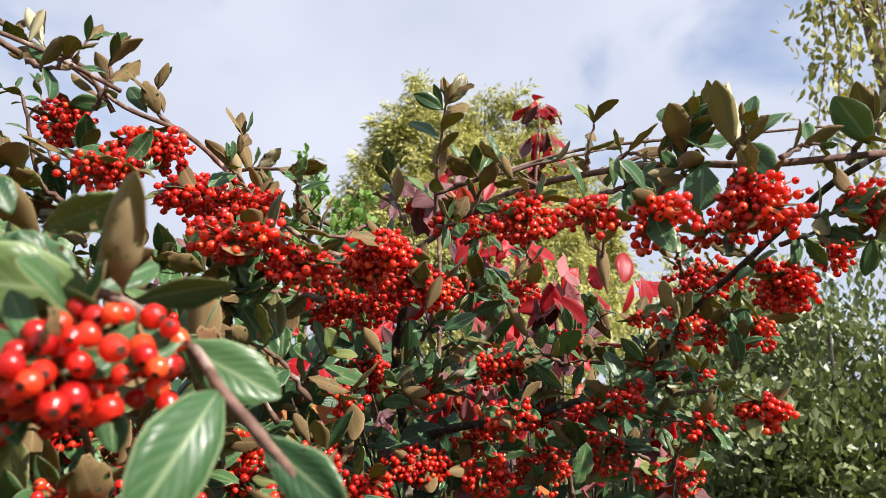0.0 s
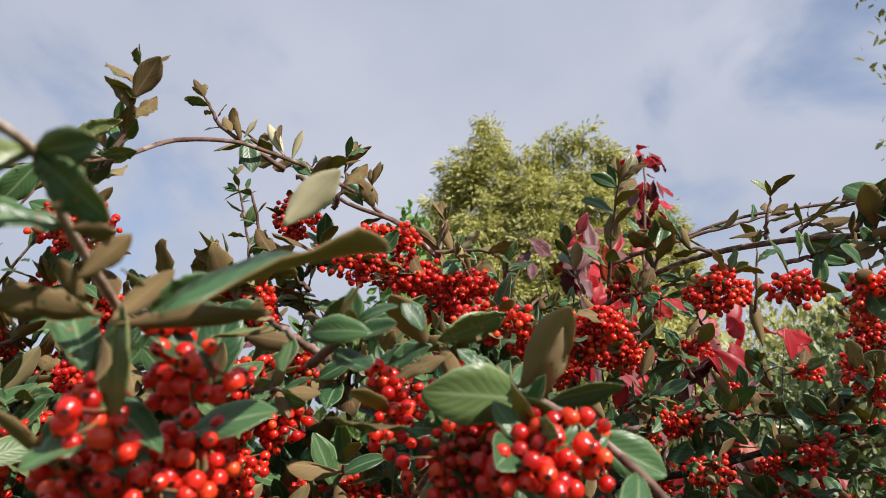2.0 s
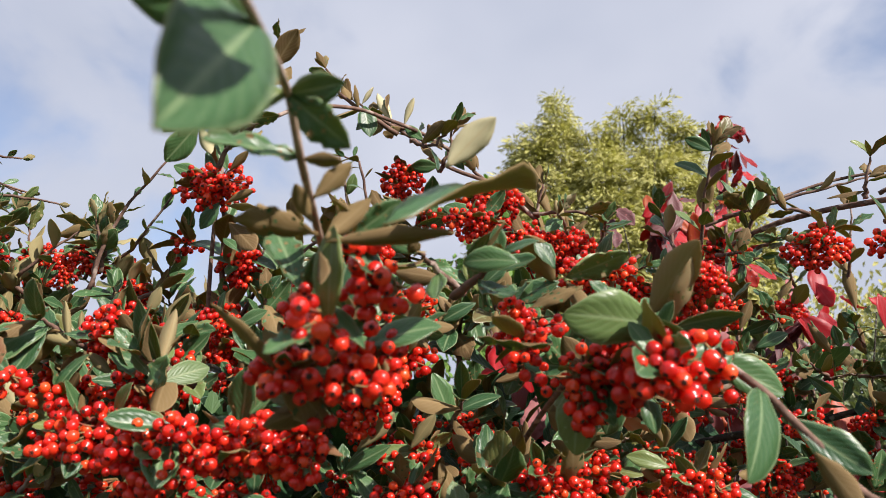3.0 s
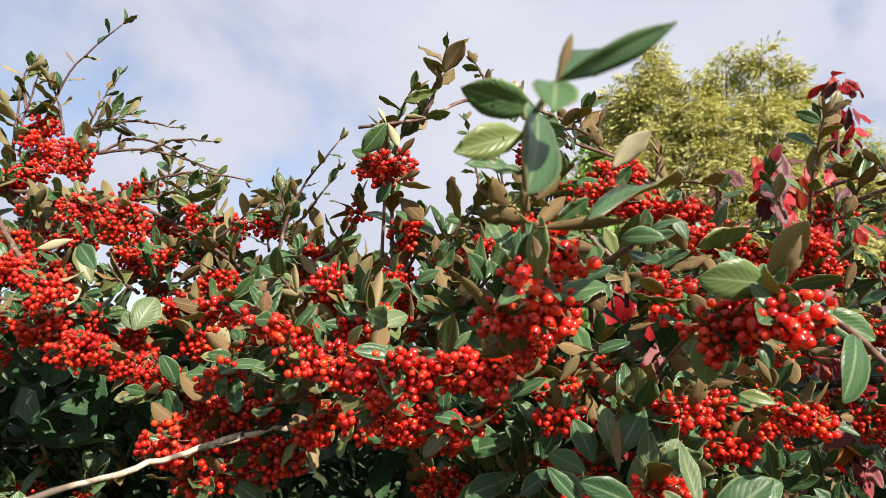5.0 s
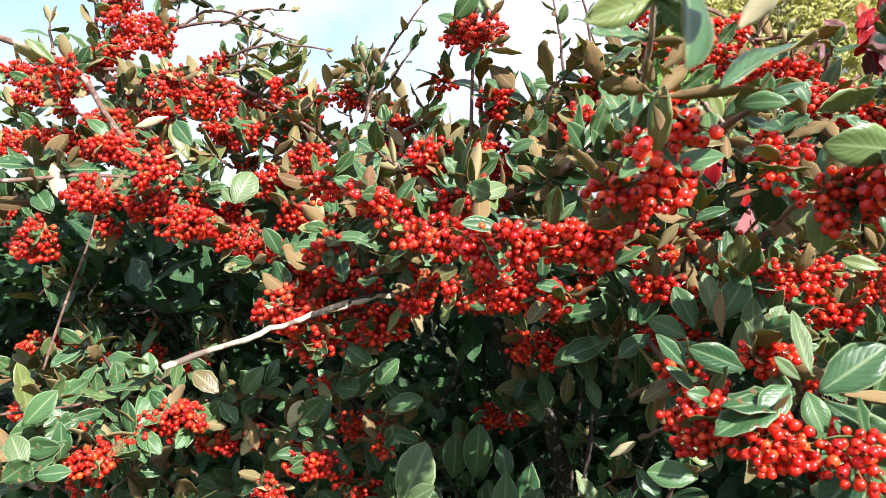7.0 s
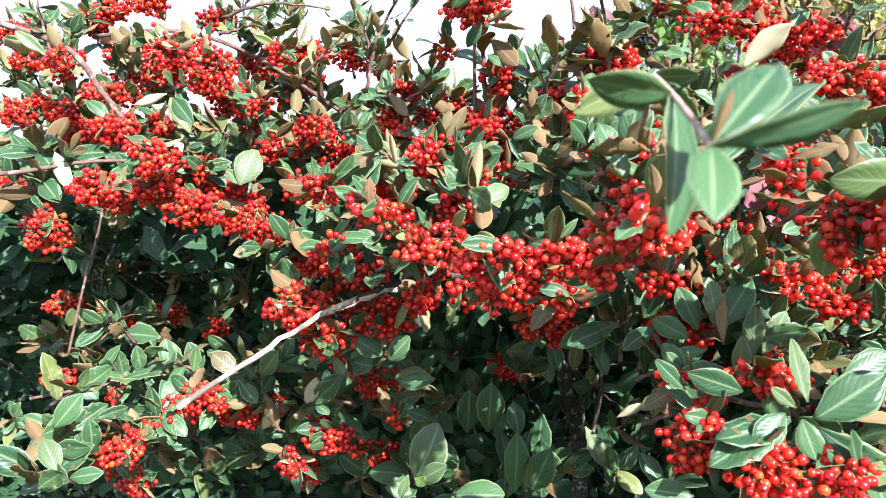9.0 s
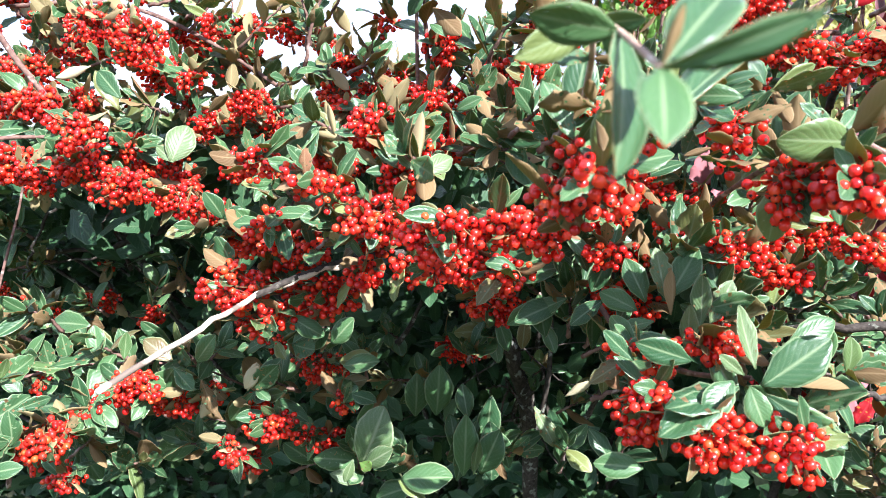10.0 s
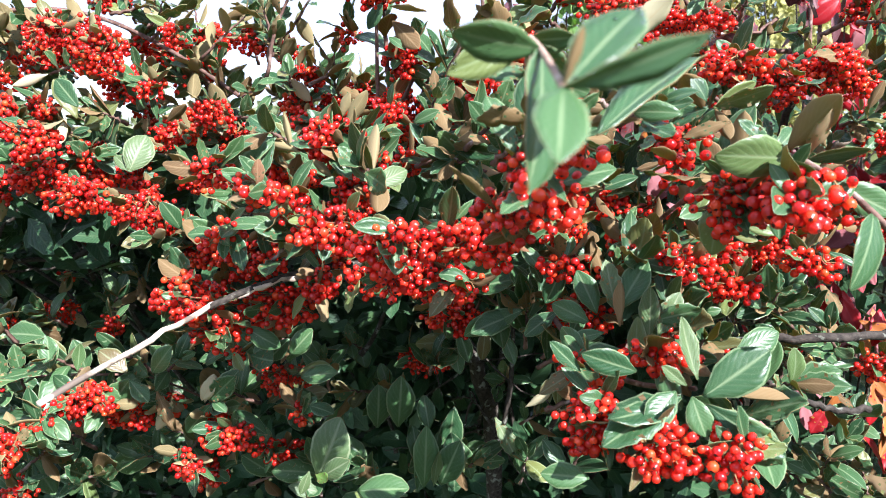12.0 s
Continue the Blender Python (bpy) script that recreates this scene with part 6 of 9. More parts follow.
shoot([(-0.611, 0.388, 1.233), (-0.617, 0.371, 1.242), (-0.618, 0.356, 1.250)], 5, 0.05, flip=0.09)
shoot([(-0.591, 0.349, 1.329), (-0.573, 0.343, 1.345), (-0.558, 0.335, 1.358)], 5, 0.045, flip=0.09)
shoot([(-0.642, 0.324, 1.303), (-0.625, 0.318, 1.322), (-0.611, 0.310, 1.336)], 4, 0.045, flip=0.09)
shoot([(-0.623, 0.297, 1.353), (-0.626, 0.282, 1.366), (-0.624, 0.269, 1.376)], 4, 0.05, flip=0.09)
shoot([(-0.681, 0.289, 1.319), (-0.673, 0.281, 1.341), (-0.663, 0.271, 1.357)], 4, 0.05, flip=0.09)
shoot([(-0.735, 0.291, 1.325), (-0.728, 0.281, 1.346), (-0.719, 0.272, 1.361)], 5, 0.05, flip=0.09)
shoot([(-0.731, 0.229, 1.334), (-0.703, 0.226, 1.348), (-0.681, 0.221, 1.359)], 4, 0.055, flip=0.09)
shoot([(-0.689, 0.186, 1.311), (-0.666, 0.183, 1.332), (-0.646, 0.178, 1.348)], 4, 0.055, flip=0.09)
shoot([(-0.655, 0.195, 1.285), (-0.641, 0.189, 1.310), (-0.627, 0.181, 1.328)], 4, 0.055, flip=0.09)
shoot([(-0.620, 0.160, 1.316), (-0.624, 0.144, 1.326), (-0.621, 0.131, 1.335)], 5, 0.055, near=True, flip=0.09)
shoot([(-0.700, 0.291, 1.255), (-0.677, 0.287, 1.272), (-0.658, 0.281, 1.286)], 6, 0.05, flip=0.09)
shoot([(-0.692, 0.333, 1.230), (-0.666, 0.329, 1.237), (-0.645, 0.322, 1.244)], 6, 0.05, flip=0.09)
shoot([(-0.834, 0.406, 1.330), (-0.830, 0.394, 1.349), (-0.823, 0.383, 1.362)], 5, 0.05, flip=0.09)
shoot([(-0.905, 0.423, 1.311), (-0.885, 0.419, 1.330), (-0.867, 0.412, 1.344)], 5, 0.05, flip=0.09)
shoot([(-0.910, 0.375, 1.327), (-0.883, 0.371, 1.338), (-0.860, 0.366, 1.347)], 6, 0.05, flip=0.09)
shoot([(-0.814, 0.469, 1.332), (-0.816, 0.454, 1.346), (-0.813, 0.441, 1.357)], 4, 0.05, flip=0.09)
shoot([(-0.879, 0.472, 1.297), (-0.861, 0.467, 1.316), (-0.845, 0.459, 1.331)], 5, 0.05, flip=0.09)
shoot([(-0.767, 0.489, 1.337), (-0.754, 0.481, 1.357), (-0.742, 0.473, 1.371)], 6, 0.05, flip=0.09)
shoot([(-0.730, 0.521, 1.363), (-0.732, 0.507, 1.378), (-0.729, 0.494, 1.389)], 5, 0.05, flip=0.09)
shoot([(-0.955, 0.429, 1.416), (-0.931, 0.425, 1.429), (-0.910, 0.419, 1.439)], 4, 0.05, flip=0.09)
shoot([(-0.900, 0.457, 1.423), (-0.900, 0.443, 1.436), (-0.896, 0.430, 1.445)], 4, 0.05, flip=0.09)
shoot([(-0.912, 0.495, 1.388), (-0.915, 0.478, 1.391), (-0.913, 0.464, 1.395)], 5, 0.05, flip=0.09)
shoot([(-0.972, 0.477, 1.378), (-0.944, 0.473, 1.384), (-0.921, 0.467, 1.390)], 5, 0.05, flip=0.09)
shoot([(-0.363, 0.681, 1.215), (-0.348, 0.673, 1.231), (-0.338, 0.663, 1.244)], 4, 0.05, flip=0.09)
shoot([(-0.316, 0.641, 1.196), (-0.300, 0.633, 1.209), (-0.288, 0.624, 1.220)], 5, 0.05, flip=0.09)
shoot([(-0.179, 0.244, 1.557), (-0.188, 0.225, 1.565), (-0.192, 0.207, 1.569)], 4, 0.0324, near=True, flip=0.3)
shoot([(-0.182, 0.233, 1.554), (-0.168, 0.219, 1.561), (-0.160, 0.205, 1.564)], 4, 0.0324, near=True, flip=0.3)
shoot([(-0.233, 0.297, 1.549), (-0.216, 0.285, 1.548), (-0.205, 0.272, 1.547)], 5, 0.0288, near=True, flip=0.3)
shoot([(-0.338, 0.378, 1.555), (-0.328, 0.361, 1.568), (-0.320, 0.346, 1.575)], 5, 0.0324, near=True, flip=0.3)
shoot([(-0.385, 0.331, 1.535), (-0.364, 0.317, 1.544), (-0.348, 0.304, 1.549)], 5, 0.036, near=True, flip=0.3)
shoot([(-0.383, 0.312, 1.525), (-0.368, 0.297, 1.539), (-0.356, 0.282, 1.547)], 5, 0.036, near=True, flip=0.3)
shoot([(-0.449, 0.364, 1.513), (-0.431, 0.349, 1.524), (-0.416, 0.335, 1.531)], 6, 0.0324, near=True, flip=0.3)
shoot([(-0.549, 0.436, 1.565), (-0.525, 0.425, 1.566), (-0.506, 0.413, 1.567)], 6, 0.0324, flip=0.3)
shoot([(-0.614, 0.476, 1.557), (-0.617, 0.460, 1.556), (-0.616, 0.444, 1.555)], 4, 0.0324, flip=0.3)
shoot([(-0.199, 0.525, 1.495), (-0.197, 0.507, 1.508), (-0.195, 0.490, 1.516)], 5, 0.0288, flip=0.3)
shoot([(-0.199, 0.652, 1.509), (-0.210, 0.633, 1.513), (-0.217, 0.615, 1.516)], 5, 0.0288, flip=0.3)
shoot([(-0.102, 0.514, 1.638), (-0.099, 0.497, 1.648), (-0.098, 0.481, 1.652)], 6, 0.0288, flip=0.3)
shoot([(-0.126, 0.488, 1.639), (-0.131, 0.469, 1.647), (-0.135, 0.452, 1.651)], 5, 0.0288, flip=0.3)
shoot([(-0.003, 0.557, 1.636), (0.007, 0.543, 1.634), (0.012, 0.529, 1.632)], 6, 0.0288, flip=0.3)
shoot([(0.033, 0.563, 1.642), (0.041, 0.548, 1.644), (0.045, 0.533, 1.644)], 5, 0.0288, flip=0.3)
shoot([(0.066, 0.627, 1.571), (0.055, 0.607, 1.582), (0.046, 0.588, 1.588)], 6, 0.0324, flip=0.3)
shoot([(0.002, 0.619, 1.547), (0.013, 0.605, 1.551), (0.019, 0.590, 1.553)], 6, 0.0324, flip=0.3)
shoot([(-0.017, 0.564, 1.496), (-0.025, 0.543, 1.509), (-0.032, 0.524, 1.517)], 5, 0.0324, flip=0.3)
shoot([(-0.061, 0.559, 1.475), (-0.063, 0.539, 1.490), (-0.065, 0.521, 1.500)], 4, 0.0324, flip=0.3)
shoot([(-0.109, 0.569, 1.477), (-0.095, 0.556, 1.480), (-0.086, 0.542, 1.483)], 5, 0.0324, flip=0.3)
shoot([(0.105, 0.644, 1.533), (0.089, 0.623, 1.541), (0.077, 0.604, 1.546)], 5, 0.0324, flip=0.3)
shoot([(-0.093, 0.604, 1.648), (-0.101, 0.588, 1.653), (-0.105, 0.572, 1.655)], 5, 0.0288, flip=0.3)
shoot([(-0.079, 0.627, 1.631), (-0.066, 0.611, 1.635), (-0.057, 0.595, 1.636)], 5, 0.0288, flip=0.3)
shoot([(-0.028, 0.628, 1.624), (-0.037, 0.611, 1.630), (-0.043, 0.596, 1.633)], 5, 0.0288, flip=0.3)
shoot([(0.022, 0.624, 1.636), (0.034, 0.608, 1.639), (0.041, 0.593, 1.639)], 5, 0.0288, flip=0.3)
shoot([(0.088, 0.648, 1.614), (0.079, 0.631, 1.623), (0.073, 0.615, 1.628)], 6, 0.0288, flip=0.3)
shoot([(0.041, 0.667, 1.575), (0.041, 0.649, 1.586), (0.040, 0.633, 1.593)], 5, 0.0288, flip=0.3)
shoot([(0.008, 0.653, 1.596), (0.020, 0.638, 1.595), (0.028, 0.623, 1.593)], 5, 0.0288, flip=0.3)
shoot([(-0.016, 0.681, 1.558), (-0.009, 0.664, 1.568), (-0.005, 0.647, 1.574)], 5, 0.0288, flip=0.3)
shoot([(-0.049, 0.704, 1.549), (-0.061, 0.689, 1.550), (-0.069, 0.674, 1.550)], 4, 0.0288, flip=0.3)
shoot([(-0.099, 0.658, 1.480), (-0.085, 0.640, 1.491), (-0.076, 0.623, 1.497)], 5, 0.0324, flip=0.3)
shoot([(-0.112, 0.661, 1.466), (-0.114, 0.643, 1.481), (-0.114, 0.625, 1.491)], 5, 0.0324, flip=0.3)
shoot([(-0.083, 0.683, 1.456), (-0.068, 0.665, 1.466), (-0.059, 0.648, 1.472)], 4, 0.0324, flip=0.3)
shoot([(-0.022, 0.680, 1.516), (-0.029, 0.662, 1.528), (-0.034, 0.645, 1.536)], 5, 0.0324, flip=0.3)
shoot([(-0.001, 0.687, 1.530), (0.011, 0.670, 1.538), (0.018, 0.653, 1.543)], 4, 0.0324, flip=0.3)
shoot([(0.052, 0.687, 1.523), (0.051, 0.669, 1.538), (0.050, 0.652, 1.547)], 5, 0.0324, flip=0.3)
shoot([(0.098, 0.668, 1.514), (0.089, 0.650, 1.527), (0.082, 0.633, 1.535)], 5, 0.0324, flip=0.3)
shoot([(0.106, 0.663, 1.534), (0.118, 0.647, 1.536), (0.125, 0.632, 1.538)], 5, 0.0324, flip=0.3)
shoot([(0.085, 0.653, 1.486), (0.071, 0.635, 1.499), (0.062, 0.619, 1.507)], 5, 0.036, flip=0.3)
shoot([(0.129, 0.642, 1.535), (0.143, 0.627, 1.535), (0.150, 0.611, 1.536)], 5, 0.036, flip=0.3)
shoot([(0.162, 0.622, 1.530), (0.165, 0.604, 1.543), (0.166, 0.587, 1.552)], 5, 0.036, flip=0.3)
shoot([(0.144, 0.628, 1.502), (0.156, 0.612, 1.507), (0.162, 0.596, 1.511)], 4, 0.036, flip=0.3)
shoot([(0.165, 0.606, 1.511), (0.177, 0.589, 1.516), (0.182, 0.573, 1.519)], 4, 0.036, flip=0.3)
shoot([(0.158, 0.697, 1.567), (0.147, 0.679, 1.579), (0.139, 0.663, 1.586)], 5, 0.0324, flip=0.3)
shoot([(0.192, 0.578, 1.598), (0.183, 0.560, 1.610), (0.175, 0.544, 1.616)], 6, 0.0324, flip=0.3)
shoot([(0.211, 0.585, 1.559), (0.217, 0.568, 1.567), (0.219, 0.552, 1.571)], 5, 0.0324, flip=0.3)
shoot([(0.228, 0.581, 1.527), (0.226, 0.563, 1.541), (0.222, 0.546, 1.549)], 6, 0.0324, flip=0.3)
shoot([(0.194, 0.600, 1.488), (0.173, 0.584, 1.490), (0.159, 0.569, 1.492)], 6, 0.0324, flip=0.3)
shoot([(0.138, 0.617, 1.458), (0.115, 0.601, 1.464), (0.099, 0.585, 1.469)], 5, 0.0432, flip=0.3)
shoot([(0.179, 0.658, 1.453), (0.161, 0.641, 1.461), (0.148, 0.625, 1.466)], 6, 0.0324, flip=0.3)
shoot([(0.042, 0.682, 1.445), (0.049, 0.664, 1.460), (0.054, 0.647, 1.470)], 4, 0.036, flip=0.3)
shoot([(0.071, 0.668, 1.412), (0.076, 0.649, 1.429), (0.078, 0.632, 1.440)], 5, 0.036, flip=0.3)
shoot([(0.007, 0.687, 1.423), (0.010, 0.669, 1.441), (0.012, 0.651, 1.453)], 5, 0.036, flip=0.3)
shoot([(0.167, 0.459, 1.631), (0.152, 0.443, 1.638), (0.140, 0.427, 1.641)], 5, 0.0324, near=True, flip=0.3)
shoot([(0.110, 0.498, 1.645), (0.121, 0.483, 1.646), (0.126, 0.467, 1.646)], 5, 0.0324, near=True, flip=0.3)
shoot([(0.235, 0.527, 1.593), (0.217, 0.510, 1.601), (0.203, 0.495, 1.604)], 4, 0.0324, near=True, flip=0.3)
shoot([(0.235, 0.503, 1.610), (0.242, 0.487, 1.612), (0.244, 0.472, 1.612)], 5, 0.0324, near=True, flip=0.3)
shoot([(0.243, 0.479, 1.625), (0.250, 0.465, 1.622), (0.251, 0.450, 1.618)], 5, 0.0324, near=True, flip=0.3)
shoot([(0.263, 0.472, 1.607), (0.269, 0.457, 1.605), (0.270, 0.442, 1.603)], 5, 0.0324, near=True, flip=0.3)
shoot([(0.185, 0.565, 1.510), (0.192, 0.549, 1.511), (0.195, 0.533, 1.513)], 4, 0.0288, flip=0.3)
shoot([(0.178, 0.597, 1.450), (0.179, 0.579, 1.466), (0.177, 0.561, 1.476)], 5, 0.0324, flip=0.3)
shoot([(-0.167, 0.460, 1.456), (-0.146, 0.443, 1.464), (-0.131, 0.426, 1.469)], 6, 0.036, near=True, flip=0.3)
shoot([(-0.256, 0.458, 1.473), (-0.232, 0.441, 1.480), (-0.214, 0.425, 1.485)], 5, 0.036, near=True, flip=0.3)
shoot([(-0.236, 0.478, 1.474), (-0.223, 0.459, 1.491), (-0.212, 0.442, 1.502)], 6, 0.036, near=True, flip=0.3)
shoot([(-0.132, 0.555, 1.489), (-0.120, 0.537, 1.502), (-0.112, 0.519, 1.510)], 6, 0.0324, near=True, flip=0.3)
shoot([(-0.073, 0.616, 1.444), (-0.080, 0.598, 1.454), (-0.083, 0.582, 1.461)], 5, 0.0324, near=True, flip=0.3)
shoot([(-0.089, 0.562, 1.448), (-0.097, 0.544, 1.463), (-0.101, 0.527, 1.473)], 6, 0.036, near=True, flip=0.3)

shoot([(-0.342, 0.740, 1.595), (-0.324, 0.712, 1.625), (-0.307, 0.684, 1.652)], 9, 0.036, flip=0.3)
shoot([(-0.306, 0.740, 1.583), (-0.292, 0.712, 1.615), (-0.279, 0.684, 1.646)], 9, 0.036, flip=0.3)
shoot([(-0.264, 0.740, 1.576), (-0.260, 0.711, 1.609), (-0.256, 0.683, 1.639)], 9, 0.036, flip=0.3)
shoot([(-0.211, 0.740, 1.569), (-0.211, 0.711, 1.596), (-0.210, 0.682, 1.622)], 9, 0.036, flip=0.3)
shoot([(-0.372, 0.740, 1.602), (-0.357, 0.713, 1.625), (-0.341, 0.685, 1.648)], 9, 0.036, flip=0.3)
shoot([(-0.247, 0.740, 1.593), (-0.240, 0.711, 1.619), (-0.233, 0.683, 1.644)], 9, 0.036, flip=0.3)

# bunches and leaves at the back of the crown
cluster((-0.335, 0.470, 1.584), 0.0230, 0.0140)
cluster((-0.387, 0.440, 1.553), 0.0200, 0.0130)
cluster((-0.244, 0.300, 1.537), 0.0140, 0.0100)
cluster((-0.226, 0.300, 1.549), 0.0130, 0.0100)
cluster((-0.364, 0.400, 1.526), 0.0150, 0.0090)
cluster((-0.300, 0.500, 1.621), 0.0180, 0.0150)
cluster((-0.443, 0.500, 1.574), 0.0150, 0.0160)
cluster((-1.038, 0.500, 1.701), 0.0240, 0.0160)
cluster((-0.955, 0.400, 1.597), 0.0200, 0.0150)
cluster((-0.835, 0.520, 1.641), 0.0220, 0.0140)
cluster((-0.736, 0.500, 1.596), 0.0180, 0.0120)
cluster((-0.588, 0.460, 1.556), 0.0180, 0.0120)
cluster((-0.495, 0.460, 1.574), 0.0180, 0.0140)
shoot([(-0.927, 0.597, 1.507), (-0.920, 0.579, 1.528), (-0.914, 0.562, 1.537)], 7, 0.044, flip=0.30)
shoot([(-1.013, 0.540, 1.589), (-0.999, 0.523, 1.610), (-0.986, 0.505, 1.619)], 5, 0.044, flip=0.30)
shoot([(-0.819, 0.563, 1.537), (-0.817, 0.546, 1.558), (-0.815, 0.528, 1.567)], 5, 0.044, flip=0.30)
shoot([(-0.870, 0.582, 1.500), (-0.869, 0.565, 1.521), (-0.869, 0.547, 1.530)], 7, 0.044, flip=0.30)
shoot([(-0.956, 0.602, 1.659), (-0.949, 0.584, 1.680), (-0.942, 0.567, 1.689)], 6, 0.044, flip=0.30)
shoot([(-1.264, 0.639, 1.538), (-1.256, 0.622, 1.559), (-1.248, 0.604, 1.568)], 7, 0.044, flip=0.30)
shoot([(-0.815, 0.537, 1.497), (-0.821, 0.520, 1.518), (-0.828, 0.502, 1.527)], 7, 0.044, flip=0.30)
shoot([(-0.978, 0.559, 1.583), (-0.972, 0.542, 1.604), (-0.967, 0.524, 1.613)], 5, 0.044, flip=0.30)
shoot([(-0.846, 0.553, 1.601), (-0.852, 0.535, 1.622), (-0.858, 0.518, 1.631)], 6, 0.044, flip=0.30)
shoot([(-0.860, 0.573, 1.619), (-0.869, 0.556, 1.640), (-0.878, 0.538, 1.649)], 6, 0.044, flip=0.30)
shoot([(-1.002, 0.563, 1.570), (-0.987, 0.546, 1.591), (-0.972, 0.528, 1.600)], 5, 0.044, flip=0.30)
shoot([(-1.137, 0.579, 1.502), (-1.150, 0.562, 1.523), (-1.164, 0.544, 1.532)], 7, 0.044, flip=0.30)
shoot([(-1.086, 0.602, 1.479), (-1.079, 0.584, 1.500), (-1.071, 0.567, 1.509)], 5, 0.044, flip=0.30)
shoot([(-0.966, 0.591, 1.533), (-0.957, 0.573, 1.554), (-0.949, 0.556, 1.563)], 7, 0.044, flip=0.30)
shoot([(-0.965, 0.618, 1.653), (-0.969, 0.601, 1.674), (-0.973, 0.583, 1.683)], 7, 0.044, flip=0.30)
shoot([(-0.868, 0.582, 1.628), (-0.877, 0.564, 1.649), (-0.886, 0.547, 1.658)], 6, 0.044, flip=0.30)
shoot([(-1.052, 0.609, 1.528), (-1.065, 0.591, 1.549), (-1.078, 0.574, 1.558)], 7, 0.044, flip=0.30)
shoot([(-0.884, 0.553, 1.509), (-0.890, 0.536, 1.530), (-0.897, 0.518, 1.539)], 7, 0.044, flip=0.30)
shoot([(-0.895, 0.601, 1.588), (-0.894, 0.584, 1.609), (-0.893, 0.566, 1.618)], 6, 0.044, flip=0.30)
shoot([(-1.007, 0.535, 1.591), (-1.005, 0.518, 1.612), (-1.002, 0.500, 1.621)], 7, 0.044, flip=0.30)
shoot([(-1.042, 0.646, 1.476), (-1.037, 0.628, 1.497), (-1.031, 0.611, 1.506)], 5, 0.044, flip=0.30)
shoot([(-1.094, 0.554, 1.507), (-1.091, 0.536, 1.528), (-1.089, 0.519, 1.537)], 7, 0.044, flip=0.30)
shoot([(-1.267, 0.634, 1.495), (-1.256, 0.617, 1.516), (-1.245, 0.599, 1.525)], 5, 0.044, flip=0.30)
shoot([(-1.133, 0.601, 1.578), (-1.121, 0.584, 1.599), (-1.109, 0.566, 1.608)], 6, 0.044, flip=0.30)
shoot([(-0.899, 0.589, 1.611), (-0.886, 0.571, 1.632), (-0.873, 0.554, 1.641)], 7, 0.044, flip=0.30)
shoot([(-1.162, 0.646, 1.615), (-1.174, 0.629, 1.636), (-1.186, 0.611, 1.645)], 5, 0.044, flip=0.30)
shoot([(-1.017, 0.615, 1.583), (-1.028, 0.598, 1.604), (-1.039, 0.580, 1.613)], 5, 0.044, flip=0.30)
shoot([(-0.902, 0.606, 1.590), (-0.909, 0.589, 1.611), (-0.916, 0.571, 1.620)], 6, 0.044, flip=0.30)
shoot([(-1.073, 0.619, 1.532), (-1.058, 0.601, 1.553), (-1.043, 0.584, 1.562)], 7, 0.044, flip=0.30)
shoot([(-1.114, 0.559, 1.634), (-1.101, 0.542, 1.655), (-1.087, 0.524, 1.664)], 5, 0.044, flip=0.30)
shoot([(-0.713, 0.604, 1.514), (-0.709, 0.586, 1.535), (-0.704, 0.569, 1.544)], 6, 0.042, flip=0.30)
shoot([(-0.615, 0.594, 1.504), (-0.628, 0.576, 1.525), (-0.641, 0.559, 1.534)], 6, 0.042, flip=0.30)
shoot([(-0.604, 0.549, 1.503), (-0.614, 0.532, 1.524), (-0.624, 0.514, 1.533)], 6, 0.042, flip=0.30)
shoot([(-0.516, 0.588, 1.524), (-0.517, 0.570, 1.545), (-0.518, 0.553, 1.554)], 5, 0.042, flip=0.30)
shoot([(-0.646, 0.520, 1.529), (-0.632, 0.503, 1.550), (-0.618, 0.485, 1.559)], 7, 0.042, flip=0.30)
shoot([(-0.575, 0.517, 1.490), (-0.577, 0.500, 1.511), (-0.579, 0.482, 1.520)], 6, 0.042, flip=0.30)
shoot([(-0.615, 0.588, 1.514), (-0.616, 0.570, 1.535), (-0.617, 0.553, 1.544)], 7, 0.042, flip=0.30)
shoot([(-0.584, 0.540, 1.514), (-0.586, 0.522, 1.535), (-0.587, 0.505, 1.544)], 6, 0.042, flip=0.30)
shoot([(-0.565, 0.614, 1.564), (-0.573, 0.597, 1.585), (-0.580, 0.579, 1.594)], 7, 0.042, flip=0.30)
shoot([(-0.665, 0.541, 1.535), (-0.652, 0.524, 1.556), (-0.638, 0.506, 1.565)], 7, 0.042, flip=0.30)
shoot([(-0.779, 0.601, 1.563), (-0.769, 0.584, 1.584), (-0.759, 0.566, 1.593)], 6, 0.042, flip=0.30)
shoot([(-0.631, 0.534, 1.580), (-0.636, 0.517, 1.601), (-0.642, 0.499, 1.610)], 7, 0.042, flip=0.30)
shoot([(-0.610, 0.560, 1.521), (-0.603, 0.543, 1.542), (-0.597, 0.525, 1.551)], 6, 0.042, flip=0.30)
shoot([(-0.519, 0.588, 1.560), (-0.512, 0.571, 1.581), (-0.504, 0.553, 1.590)], 6, 0.042, flip=0.30)
shoot([(-0.626, 0.524, 1.550), (-0.639, 0.507, 1.571), (-0.652, 0.489, 1.580)], 6, 0.042, flip=0.30)
shoot([(-0.668, 0.521, 1.587), (-0.659, 0.504, 1.608), (-0.651, 0.486, 1.617)], 6, 0.042, flip=0.30)
shoot([(-0.369, 0.613, 1.543), (-0.381, 0.596, 1.564), (-0.392, 0.578, 1.573)], 7, 0.042, flip=0.30)
shoot([(-0.306, 0.525, 1.490), (-0.317, 0.508, 1.511), (-0.327, 0.490, 1.520)], 5, 0.042, flip=0.30)
